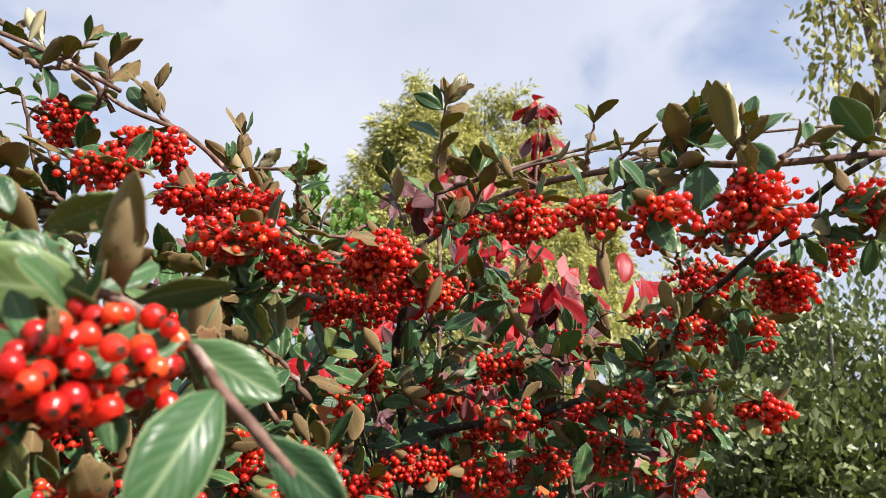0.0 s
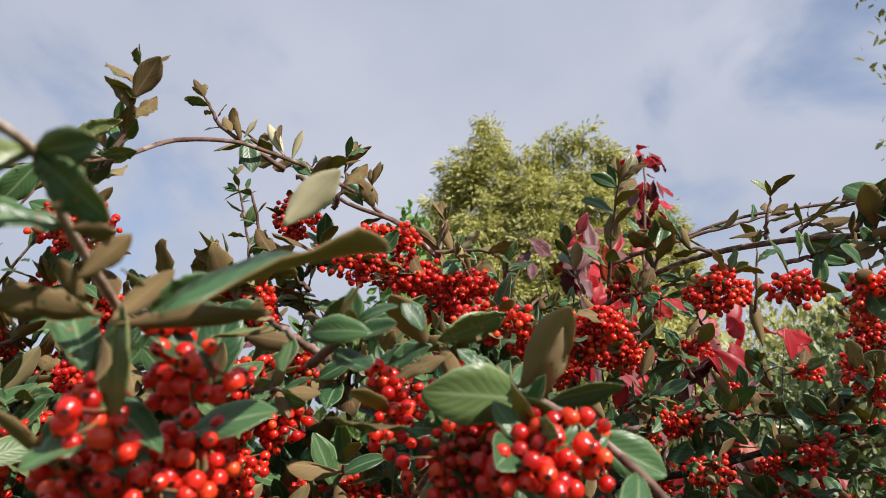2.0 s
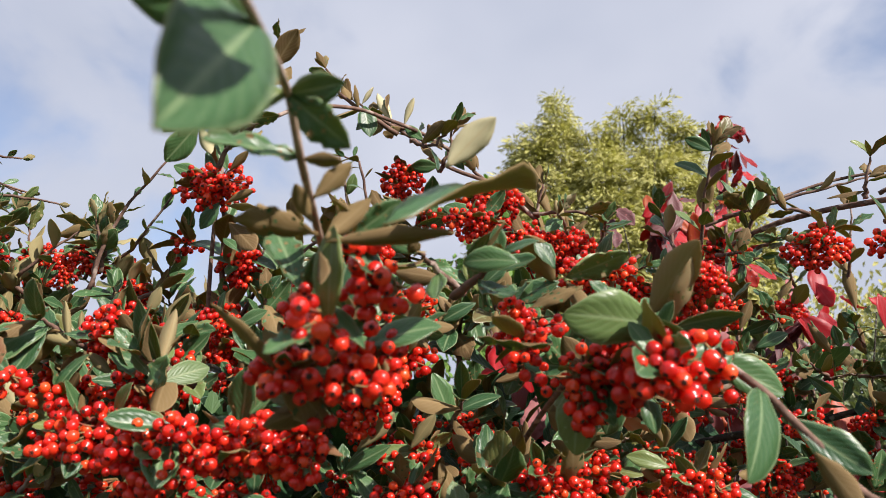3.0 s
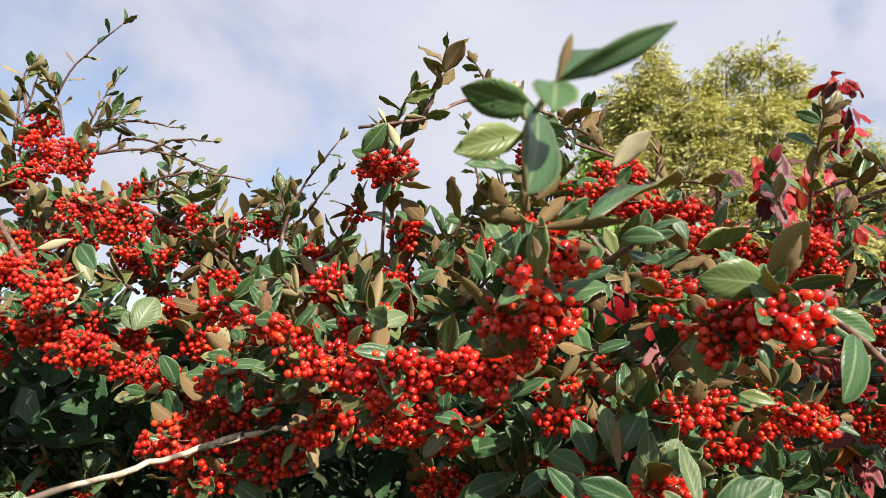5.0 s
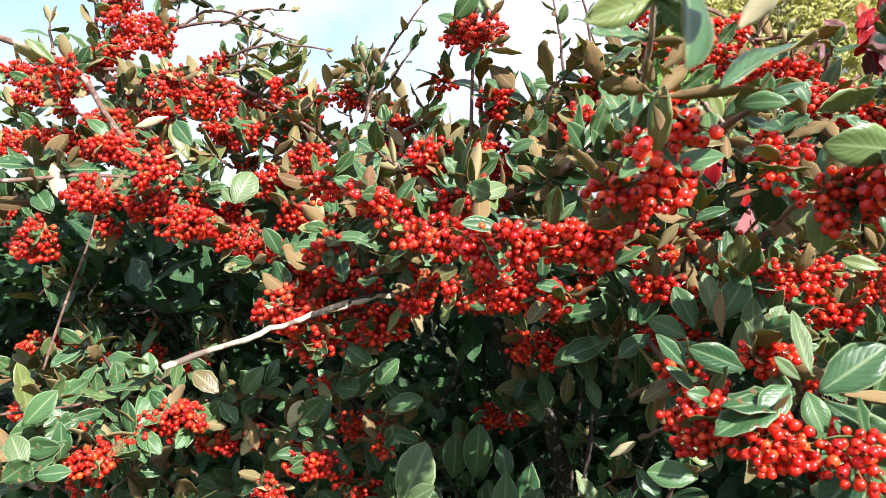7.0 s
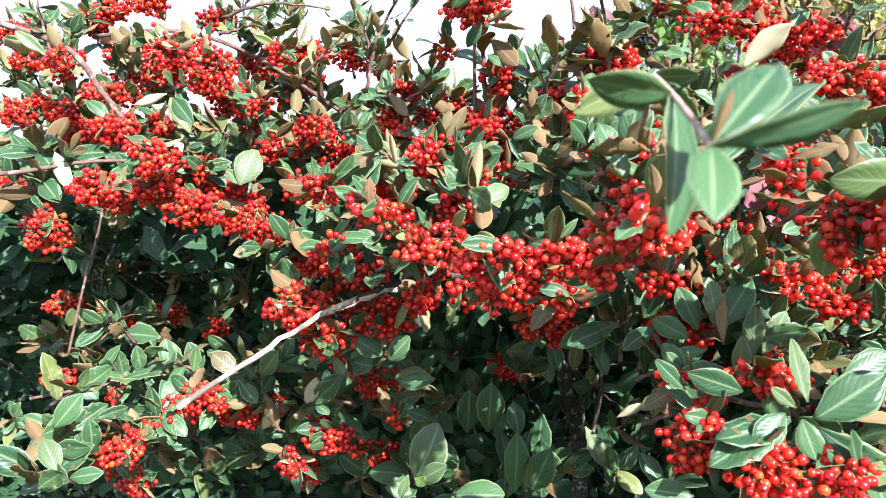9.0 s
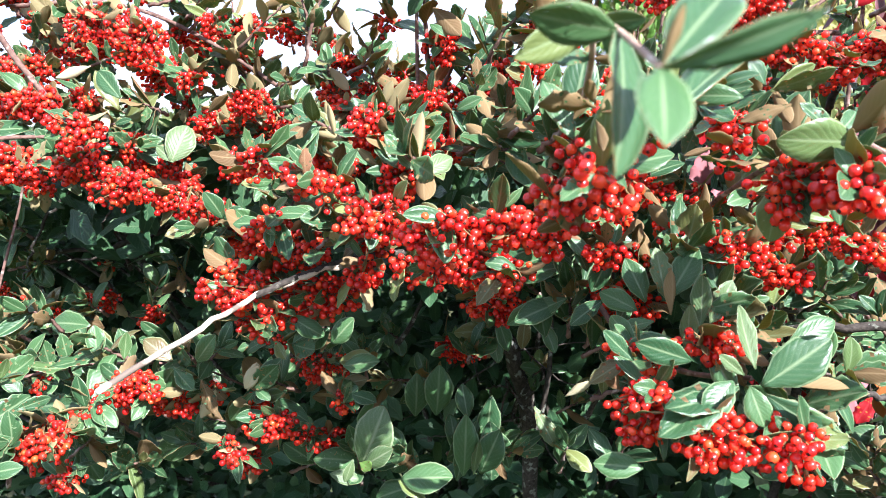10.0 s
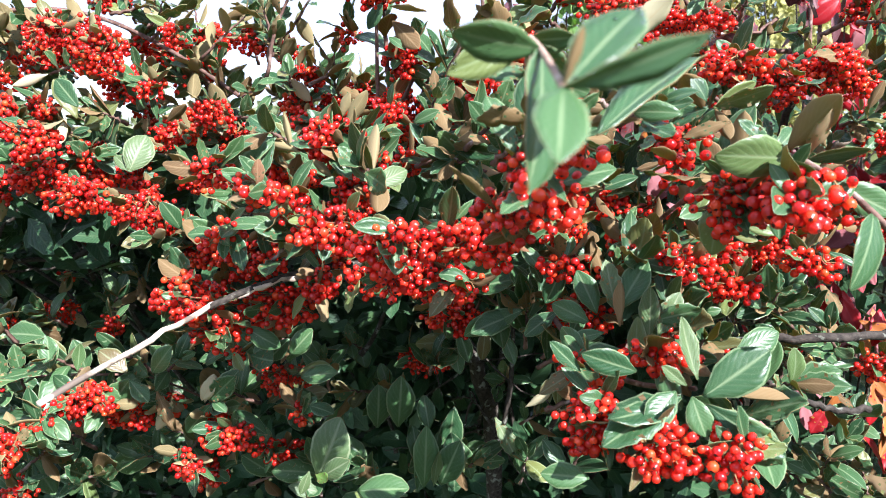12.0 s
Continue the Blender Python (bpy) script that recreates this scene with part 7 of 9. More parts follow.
shoot([(-0.370, 0.547, 1.512), (-0.374, 0.530, 1.533), (-0.378, 0.512, 1.542)], 5, 0.042, flip=0.30)
shoot([(-0.463, 0.597, 1.515), (-0.463, 0.580, 1.536), (-0.462, 0.562, 1.545)], 6, 0.042, flip=0.30)
shoot([(-0.359, 0.552, 1.484), (-0.370, 0.535, 1.505), (-0.381, 0.517, 1.514)], 6, 0.042, flip=0.30)
shoot([(-0.360, 0.518, 1.566), (-0.350, 0.500, 1.587), (-0.339, 0.483, 1.596)], 6, 0.042, flip=0.30)
shoot([(-0.270, 0.541, 1.527), (-0.270, 0.524, 1.548), (-0.269, 0.506, 1.557)], 5, 0.042, flip=0.30)
shoot([(-0.271, 0.522, 1.486), (-0.272, 0.505, 1.507), (-0.273, 0.487, 1.516)], 5, 0.042, flip=0.30)
shoot([(-0.359, 0.576, 1.549), (-0.361, 0.558, 1.570), (-0.363, 0.541, 1.579)], 7, 0.042, flip=0.30)
shoot([(-0.334, 0.529, 1.484), (-0.342, 0.511, 1.505), (-0.351, 0.494, 1.514)], 7, 0.042, flip=0.30)
shoot([(-0.399, 0.603, 1.565), (-0.388, 0.586, 1.586), (-0.377, 0.568, 1.595)], 7, 0.042, flip=0.30)
shoot([(-0.338, 0.516, 1.513), (-0.353, 0.499, 1.534), (-0.368, 0.481, 1.543)], 6, 0.042, flip=0.30)
shoot([(-0.254, 0.535, 1.527), (-0.259, 0.517, 1.548), (-0.264, 0.500, 1.557)], 7, 0.042, flip=0.30)
shoot([(-0.427, 0.516, 1.507), (-0.413, 0.498, 1.528), (-0.400, 0.481, 1.537)], 5, 0.042, flip=0.30)
shoot([(-1.004, 0.395, 1.200), (-0.990, 0.377, 1.221), (-0.975, 0.360, 1.230)], 6, 0.046, flip=0.15)
shoot([(-0.874, 0.529, 1.235), (-0.865, 0.512, 1.256), (-0.856, 0.494, 1.265)], 7, 0.046, flip=0.15)
shoot([(-0.610, 0.368, 1.327), (-0.612, 0.350, 1.348), (-0.614, 0.333, 1.357)], 7, 0.046, flip=0.15)
shoot([(-0.722, 0.371, 1.243), (-0.709, 0.353, 1.264), (-0.697, 0.336, 1.273)], 5, 0.046, flip=0.15)
shoot([(-0.649, 0.359, 1.291), (-0.654, 0.341, 1.312), (-0.658, 0.324, 1.321)], 6, 0.046, flip=0.15)
shoot([(-0.756, 0.473, 1.233), (-0.758, 0.455, 1.254), (-0.761, 0.438, 1.263)], 5, 0.046, flip=0.15)
shoot([(-0.914, 0.404, 1.299), (-0.917, 0.386, 1.320), (-0.920, 0.369, 1.329)], 6, 0.046, flip=0.15)
shoot([(-0.725, 0.404, 1.222), (-0.734, 0.386, 1.243), (-0.743, 0.369, 1.252)], 5, 0.046, flip=0.15)
shoot([(-0.849, 0.529, 1.197), (-0.837, 0.512, 1.218), (-0.825, 0.494, 1.227)], 6, 0.046, flip=0.15)
shoot([(-0.802, 0.386, 1.285), (-0.789, 0.369, 1.306), (-0.777, 0.351, 1.315)], 7, 0.046, flip=0.15)
shoot([(-0.850, 0.338, 1.237), (-0.843, 0.320, 1.258), (-0.836, 0.303, 1.267)], 6, 0.046, flip=0.15)
shoot([(-0.768, 0.469, 1.229), (-0.761, 0.452, 1.250), (-0.755, 0.434, 1.259)], 5, 0.046, flip=0.15)
shoot([(-0.845, 0.392, 1.321), (-0.859, 0.375, 1.342), (-0.873, 0.357, 1.351)], 5, 0.046, flip=0.15)
shoot([(-0.745, 0.343, 1.356), (-0.746, 0.326, 1.377), (-0.746, 0.308, 1.386)], 7, 0.046, flip=0.15)
shoot([(-0.808, 0.547, 1.171), (-0.820, 0.529, 1.192), (-0.832, 0.512, 1.201)], 7, 0.046, flip=0.15)
shoot([(-0.933, 0.402, 1.209), (-0.922, 0.385, 1.230), (-0.911, 0.367, 1.239)], 6, 0.046, flip=0.15)
shoot([(-0.760, 0.630, 1.121), (-0.774, 0.612, 1.142), (-0.787, 0.595, 1.151)], 5, 0.050, flip=0.15)
shoot([(-0.750, 0.592, 1.198), (-0.758, 0.575, 1.219), (-0.766, 0.557, 1.228)], 5, 0.050, flip=0.15)
shoot([(-0.525, 0.548, 1.222), (-0.530, 0.531, 1.243), (-0.534, 0.513, 1.252)], 5, 0.050, flip=0.15)
shoot([(-0.363, 0.532, 1.312), (-0.359, 0.515, 1.333), (-0.355, 0.497, 1.342)], 6, 0.050, flip=0.15)
shoot([(-0.635, 0.539, 1.225), (-0.641, 0.522, 1.246), (-0.647, 0.504, 1.255)], 7, 0.050, flip=0.15)
shoot([(-0.850, 0.528, 1.097), (-0.844, 0.510, 1.118), (-0.838, 0.493, 1.127)], 7, 0.050, flip=0.15)
shoot([(-0.553, 0.545, 1.239), (-0.560, 0.528, 1.260), (-0.567, 0.510, 1.269)], 6, 0.050, flip=0.15)
shoot([(-0.755, 0.588, 1.263), (-0.745, 0.570, 1.284), (-0.734, 0.553, 1.293)], 7, 0.050, flip=0.15)
shoot([(-0.391, 0.632, 1.139), (-0.388, 0.614, 1.160), (-0.385, 0.597, 1.169)], 7, 0.050, flip=0.15)
shoot([(-0.634, 0.530, 1.232), (-0.620, 0.512, 1.253), (-0.606, 0.495, 1.262)], 7, 0.050, flip=0.15)
shoot([(-0.518, 0.649, 1.259), (-0.520, 0.631, 1.280), (-0.522, 0.614, 1.289)], 7, 0.050, flip=0.15)
shoot([(-0.387, 0.517, 1.296), (-0.379, 0.499, 1.317), (-0.370, 0.482, 1.326)], 6, 0.050, flip=0.15)
shoot([(-0.569, 0.554, 1.290), (-0.576, 0.537, 1.311), (-0.583, 0.519, 1.320)], 6, 0.050, flip=0.15)
shoot([(-0.640, 0.589, 1.253), (-0.655, 0.572, 1.274), (-0.670, 0.554, 1.283)], 6, 0.050, flip=0.15)
shoot([(-0.242, 0.503, 1.436), (-0.245, 0.486, 1.457), (-0.248, 0.468, 1.466)], 6, 0.042, flip=0.15)
shoot([(-0.136, 0.475, 1.548), (-0.151, 0.457, 1.569), (-0.165, 0.440, 1.578)], 6, 0.042, flip=0.30)
shoot([(-0.099, 0.457, 1.494), (-0.110, 0.439, 1.515), (-0.121, 0.422, 1.524)], 5, 0.042, flip=0.30)
shoot([(-0.219, 0.486, 1.419), (-0.229, 0.469, 1.440), (-0.239, 0.451, 1.449)], 5, 0.042, flip=0.15)
shoot([(-0.155, 0.470, 1.557), (-0.159, 0.453, 1.578), (-0.162, 0.435, 1.587)], 7, 0.042, flip=0.30)
shoot([(-0.200, 0.404, 1.429), (-0.186, 0.386, 1.450), (-0.172, 0.369, 1.459)], 5, 0.042, flip=0.15)
shoot([(-0.288, 0.520, 1.462), (-0.278, 0.503, 1.483), (-0.268, 0.485, 1.492)], 6, 0.042, flip=0.30)
shoot([(-0.258, 0.502, 1.486), (-0.247, 0.484, 1.507), (-0.235, 0.467, 1.516)], 7, 0.042, flip=0.30)
shoot([(-0.155, 0.445, 1.437), (-0.164, 0.427, 1.458), (-0.173, 0.410, 1.467)], 5, 0.042, flip=0.15)
shoot([(-0.097, 0.510, 1.505), (-0.084, 0.493, 1.526), (-0.071, 0.475, 1.535)], 6, 0.042, flip=0.30)
shoot([(-0.211, 0.452, 1.541), (-0.208, 0.434, 1.562), (-0.205, 0.417, 1.571)], 7, 0.042, flip=0.30)
shoot([(-0.202, 0.476, 1.463), (-0.194, 0.458, 1.484), (-0.187, 0.441, 1.493)], 5, 0.042, flip=0.30)
shoot([(-0.127, 0.454, 1.460), (-0.126, 0.437, 1.481), (-0.125, 0.419, 1.490)], 7, 0.042, flip=0.30)
shoot([(-0.077, 0.436, 1.507), (-0.090, 0.419, 1.528), (-0.103, 0.401, 1.537)], 5, 0.042, flip=0.30)
shoot([(-0.211, 0.449, 1.534), (-0.212, 0.431, 1.555), (-0.212, 0.414, 1.564)], 7, 0.042, flip=0.30)
shoot([(-0.164, 0.558, 1.433), (-0.176, 0.541, 1.454), (-0.189, 0.523, 1.463)], 6, 0.042, flip=0.30)
shoot([(-0.221, 0.558, 1.497), (-0.214, 0.540, 1.518), (-0.208, 0.523, 1.527)], 6, 0.042, flip=0.30)
shoot([(-0.181, 0.444, 1.546), (-0.180, 0.427, 1.567), (-0.180, 0.409, 1.576)], 7, 0.042, flip=0.30)

leaf((-0.3408, 0.2840, 1.6687), (-0.3569, 0.2800, 1.6459), (0.30, -0.60, -0.40), 1.1, 0, drops=6)
leaf((-0.3408, 0.2840, 1.6687), (-0.3474, 0.2800, 1.6796), (-0.30, 0.75, 0.55), 0.6, 1, GREEN, CREAM)
leaf((-0.3401, 0.2840, 1.6686), (-0.3310, 0.2800, 1.6504), (-0.30, 0.75, 0.55), 0.9, 4, GREEN, CREAM)
leaf((-0.3169, 0.3000, 1.6764), (-0.3314, 0.2960, 1.6766), (-0.30, 0.75, 0.55), 0.6, 1, GREEN, TAN)
leaf((-0.3169, 0.3000, 1.6771), (-0.2965, 0.2960, 1.6764), (0.30, -0.60, -0.40), 0.9, 3)
leaf((-0.2739, 0.4000, 1.7267), (-0.2680, 0.3960, 1.7023), (0.30, -0.60, -0.40), 1.2, 0)
leaf((-0.2761, 0.4000, 1.7278), (-0.2657, 0.3960, 1.7391), (-0.30, 0.75, 0.55), 0.6, 1, GREEN, CREAM)
leaf((-0.2482, 0.4200, 1.7177), (-0.2387, 0.4160, 1.7384), (-0.30, 0.75, 0.55), 0.6, 4, GREEN, CREAM)
leaf((-0.2482, 0.4200, 1.7177), (-0.2342, 0.4160, 1.7046), (0.30, -0.60, -0.40), 0.9, 0)
leaf((-0.3024, 0.3000, 1.7101), (-0.2866, 0.2960, 1.7322), (-0.30, 0.75, 0.55), 1.0, 0)
leaf((-0.3046, 0.3000, 1.7046), (-0.3141, 0.2960, 1.7223), (-0.30, 0.75, 0.55), 0.8, 1)
leaf((-0.3220, 0.3100, 1.6862), (-0.3254, 0.3060, 1.6980), (-0.30, 0.75, 0.55), 1.0, 0)
leaf((-0.3072, 0.3000, 1.6974), (-0.3322, 0.2960, 1.6884), (0.30, -0.60, -0.40), 0.7, 3)
cluster((-0.973, 0.440, 1.661), 0.0260, 0.0150)
cluster((-1.028, 0.460, 1.696), 0.0200, 0.0140)
cluster((-0.943, 0.420, 1.603), 0.0220, 0.0140)
cluster((-0.931, 0.360, 1.515), 0.0180, 0.0140)
shoot([(-1.073, 0.522, 1.614), (-1.067, 0.507, 1.629), (-1.060, 0.492, 1.644)], 6, 0.044, flip=0.35)
shoot([(-0.965, 0.506, 1.644), (-0.974, 0.491, 1.659), (-0.982, 0.476, 1.674)], 6, 0.044, flip=0.35)
shoot([(-1.054, 0.513, 1.563), (-1.067, 0.498, 1.578), (-1.079, 0.483, 1.593)], 6, 0.044, flip=0.35)
shoot([(-0.983, 0.522, 1.547), (-0.995, 0.507, 1.562), (-1.008, 0.492, 1.577)], 6, 0.044, flip=0.35)
shoot([(-0.965, 0.472, 1.679), (-0.963, 0.457, 1.694), (-0.961, 0.442, 1.709)], 6, 0.044, flip=0.35)
shoot([(-0.968, 0.499, 1.594), (-0.955, 0.484, 1.609), (-0.942, 0.469, 1.624)], 6, 0.044, flip=0.35)
shoot([(-1.000, 0.470, 1.624), (-1.010, 0.455, 1.639), (-1.019, 0.440, 1.654)], 6, 0.044, flip=0.35)
shoot([(-0.920, 0.529, 1.664), (-0.928, 0.514, 1.679), (-0.937, 0.499, 1.694)], 6, 0.044, flip=0.35)
shoot([(-0.999, 0.489, 1.526), (-1.005, 0.474, 1.541), (-1.011, 0.459, 1.556)], 6, 0.044, flip=0.35)
shoot([(-0.029, 0.538, 1.230), (-0.016, 0.523, 1.248), (-0.002, 0.508, 1.265)], 5, 0.044, flip=0.2)
shoot([(-0.025, 0.591, 1.373), (-0.020, 0.576, 1.391), (-0.016, 0.561, 1.408)], 5, 0.044, flip=0.2)
shoot([(0.008, 0.599, 1.158), (-0.003, 0.584, 1.175), (-0.013, 0.569, 1.193)], 5, 0.044, flip=0.2)
shoot([(-0.001, 0.493, 1.220), (-0.012, 0.478, 1.237), (-0.024, 0.463, 1.255)], 5, 0.044, flip=0.2)
shoot([(-0.012, 0.565, 1.357), (-0.026, 0.550, 1.375), (-0.039, 0.535, 1.392)], 5, 0.044, flip=0.2)
shoot([(-0.009, 0.555, 1.194), (-0.023, 0.540, 1.212), (-0.037, 0.525, 1.229)], 5, 0.044, flip=0.2)
shoot([(0.011, 0.541, 1.238), (0.008, 0.526, 1.255), (0.005, 0.511, 1.273)], 5, 0.044, flip=0.2)
shoot([(-0.042, 0.526, 1.233), (-0.047, 0.511, 1.251), (-0.052, 0.496, 1.268)], 5, 0.044, flip=0.2)
shoot([(-0.096, 0.540, 1.358), (-0.087, 0.525, 1.375), (-0.077, 0.510, 1.393)], 5, 0.044, flip=0.2)
shoot([(-0.073, 0.496, 1.379), (-0.068, 0.481, 1.397), (-0.064, 0.466, 1.414)], 5, 0.044, flip=0.2)
shoot([(-0.043, 0.616, 1.299), (-0.031, 0.601, 1.316), (-0.018, 0.586, 1.334)], 5, 0.044, flip=0.2)
shoot([(-0.010, 0.494, 1.351), (-0.018, 0.479, 1.368), (-0.026, 0.464, 1.386)], 5, 0.044, flip=0.2)
shoot([(0.005, 0.598, 1.158), (-0.006, 0.583, 1.175), (-0.017, 0.568, 1.193)], 5, 0.044, flip=0.2)
shoot([(-0.015, 0.610, 1.321), (-0.012, 0.595, 1.339), (-0.009, 0.580, 1.356)], 5, 0.044, flip=0.2)
shoot([(0.032, 0.540, 1.209), (0.025, 0.525, 1.226), (0.019, 0.510, 1.244)], 5, 0.044, flip=0.2)
shoot([(-0.000, 0.554, 1.180), (0.009, 0.539, 1.198), (0.018, 0.524, 1.215)], 5, 0.044, flip=0.2)
shoot([(-0.049, 0.500, 1.339), (-0.055, 0.485, 1.357), (-0.061, 0.470, 1.374)], 5, 0.044, flip=0.2)
shoot([(-0.072, 0.630, 1.278), (-0.069, 0.615, 1.295), (-0.066, 0.600, 1.313)], 5, 0.044, flip=0.2)
shoot([(-0.080, 0.527, 1.325), (-0.071, 0.512, 1.342), (-0.062, 0.497, 1.360)], 5, 0.044, flip=0.2)
shoot([(-0.067, 0.554, 1.342), (-0.060, 0.539, 1.359), (-0.054, 0.524, 1.377)], 5, 0.044, flip=0.2)
shoot([(-0.019, 0.493, 1.240), (-0.018, 0.478, 1.257), (-0.017, 0.463, 1.275)], 5, 0.044, flip=0.2)
shoot([(-0.024, 0.583, 1.296), (-0.016, 0.568, 1.313), (-0.007, 0.553, 1.331)], 5, 0.044, flip=0.2)
shoot([(0.050, 0.606, 1.157), (0.047, 0.591, 1.175), (0.045, 0.576, 1.192)], 5, 0.044, flip=0.2)
shoot([(0.028, 0.611, 1.238), (0.028, 0.596, 1.256), (0.028, 0.581, 1.273)], 5, 0.044, flip=0.2)
cluster((-0.083, 0.500, 1.439), 0.0200, 0.0120)
cluster((-0.052, 0.500, 1.450), 0.0180, 0.0120)
cluster((0.018, 0.500, 1.345), 0.0160, 0.0120)
cluster((-0.037, 0.450, 1.596), 0.0200, 0.0130)
cluster((-0.050, 0.460, 1.585), 0.0180, 0.0120)

# single leaves about the dead stick and in the shade beneath the berries
leaf((-0.6577, 0.3000, 1.3462), (-0.6540, 0.2940, 1.3820), (0.69, -0.48, 0.54), 1.25, 0)
leaf((-0.6227, 0.3000, 1.3519), (-0.6263, 0.2940, 1.3825), (0.67, -0.50, 0.55), 1.10, 0)
leaf((-0.6549, 0.3000, 1.3438), (-0.6475, 0.2940, 1.3247), (0.66, -0.47, 0.59), 1.60, 2)
leaf((-0.6798, 0.3000, 1.3362), (-0.6854, 0.2940, 1.2949), (0.67, -0.44, 0.60), 1.00, 0)
leaf((-0.5782, 0.3000, 1.3509), (-0.6029, 0.2940, 1.3202), (0.63, -0.49, 0.60), 1.20, 0)
leaf((-0.5795, 0.3000, 1.3498), (-0.5574, 0.2940, 1.3312), (0.61, -0.51, 0.61), 1.10, 1)
leaf((-0.7186, 0.3000, 1.3335), (-0.7158, 0.2940, 1.3659), (0.71, -0.45, 0.54), 0.90, 3)
leaf((-0.7110, 0.3000, 1.3386), (-0.7527, 0.2940, 1.3532), (0.72, -0.43, 0.55), 0.80, 3)
leaf((-0.5806, 0.3000, 1.3557), (-0.6020, 0.2940, 1.3769), (0.66, -0.51, 0.56), 1.20, 0, drops=6)
leaf((-0.7284, 0.3600, 1.3585), (-0.7758, 0.3540, 1.3634), (0.71, -0.46, 0.53), 1.00, 0)
leaf((-0.7592, 0.3800, 1.3364), (-0.7718, 0.3740, 1.3687), (0.71, -0.47, 0.53), 1.20, 0)
leaf((-0.5556, 0.3000, 1.3580), (-0.5328, 0.2940, 1.3823), (0.61, -0.55, 0.57), 1.00, 0)
leaf((-0.5228, 0.3300, 1.3222), (-0.5492, 0.3240, 1.2939), (0.58, -0.52, 0.63), 0.80, 0)
leaf((-0.5197, 0.3300, 1.3252), (-0.4927, 0.3240, 1.3553), (0.56, -0.58, 0.60), 0.95, 0)
leaf((-0.5296, 0.3300, 1.3231), (-0.5153, 0.3240, 1.3482), (-0.54, 0.77, -0.33), 1.00, 1, GREEN, CREAM)
leaf((-0.5071, 0.3300, 1.3203), (-0.5215, 0.3240, 1.3237), (0.57, -0.55, 0.62), 1.60, 2)
leaf((-0.5547, 0.3200, 1.3254), (-0.5681, 0.3140, 1.3013), (-0.59, 0.71, -0.38), 0.90, 3, GREEN, CREAM)
leaf((-0.5140, 0.3400, 1.3140), (-0.4739, 0.3340, 1.3018), (0.52, -0.56, 0.64), 0.80, 0)
leaf((-0.7335, 0.3300, 1.2458), (-0.7003, 0.3240, 1.2173), (0.64, -0.43, 0.64), 1.10, 0)
leaf((-0.7417, 0.3300, 1.2400), (-0.7604, 0.3240, 1.2070), (0.66, -0.41, 0.63), 0.90, 0)
leaf((-0.7276, 0.4500, 1.2075), (-0.6862, 0.4440, 1.2087), (0.59, -0.50, 0.63), 1.20, 0)
leaf((-0.7084, 0.4800, 1.2107), (-0.6922, 0.4740, 1.1730), (0.58, -0.50, 0.65), 1.10, 0)
leaf((-0.7328, 0.2800, 1.3170), (-0.7457, 0.2740, 1.3367), (0.72, -0.42, 0.56), 1.20, 0)
leaf((-0.7089, 0.2700, 1.3130), (-0.6531, 0.2640, 1.3243), (0.67, -0.44, 0.59), 0.60, 3)
leaf((-0.5169, 0.4500, 1.3214), (-0.4934, 0.4440, 1.3617), (0.52, -0.63, 0.57), 0.90, 0)
leaf((-0.4764, 0.4000, 1.3304), (-0.4402, 0.3940, 1.3400), (0.49, -0.63, 0.61), 1.10, 0)
leaf((-0.4822, 0.4000, 1.3142), (-0.4545, 0.3940, 1.2971), (0.48, -0.60, 0.64), 1.20, 0)
leaf((-0.5015, 0.4200, 1.2921), (-0.4840, 0.4140, 1.2660), (0.49, -0.58, 0.65), 1.20, 0)
leaf((-0.4427, 0.5000, 1.2370), (-0.4353, 0.4940, 1.2852), (0.44, -0.64, 0.63), 1.10, 0)
leaf((-0.4188, 0.5000, 1.2411), (-0.4098, 0.4940, 1.2963), (0.42, -0.65, 0.63), 1.10, 0)
leaf((-0.3704, 0.4400, 1.2100), (-0.3625, 0.4340, 1.2719), (0.39, -0.64, 0.67), 0.80, 0)
leaf((-0.3532, 0.4400, 1.2149), (-0.3325, 0.4340, 1.2609), (0.36, -0.64, 0.68), 1.10, 0)
leaf((-0.3797, 0.4200, 1.2103), (-0.4231, 0.4140, 1.2191), (0.43, -0.58, 0.69), 0.70, 0)
leaf((-0.4321, 0.4600, 1.2198), (-0.4532, 0.4540, 1.1929), (0.44, -0.57, 0.69), 1.20, 0)
leaf((-0.4086, 0.4200, 1.2053), (-0.4555, 0.4140, 1.1880), (0.45, -0.55, 0.70), 0.90, 0)
leaf((-0.3600, 0.4400, 1.2127), (-0.3534, 0.4340, 1.2571), (0.38, -0.63, 0.68), 0.60, 1, FRESH, FELT)
leaf((-0.2991, 0.3600, 1.4284), (-0.2637, 0.3540, 1.4410), (0.33, -0.76, 0.56), 1.10, 0)
leaf((-0.2524, 0.3600, 1.4263), (-0.2641, 0.3540, 1.4510), (0.34, -0.76, 0.55), 1.00, 0)
leaf((-0.2549, 0.3500, 1.4173), (-0.2903, 0.3440, 1.4017), (0.36, -0.72, 0.60), 0.75, 0)
leaf((-0.3449, 0.4800, 1.3593), (-0.3314, 0.4740, 1.3280), (0.36, -0.69, 0.62), 1.00, 0)
leaf((-0.3136, 0.5000, 1.2626), (-0.2896, 0.4940, 1.2246), (0.30, -0.65, 0.69), 0.75, 3, FRESH, FELT)
leaf((-0.2790, 0.4800, 1.2851), (-0.2558, 0.4740, 1.3035), (-0.13, 0.92, -0.36), 0.70, 1, GREEN, CREAM)
leaf((-0.2965, 0.4600, 1.3639), (-0.2824, 0.4540, 1.3372), (0.32, -0.71, 0.63), 1.00, 0)
leaf((-0.3124, 0.4600, 1.3683), (-0.3140, 0.4540, 1.3372), (0.35, -0.70, 0.62), 0.90, 0)
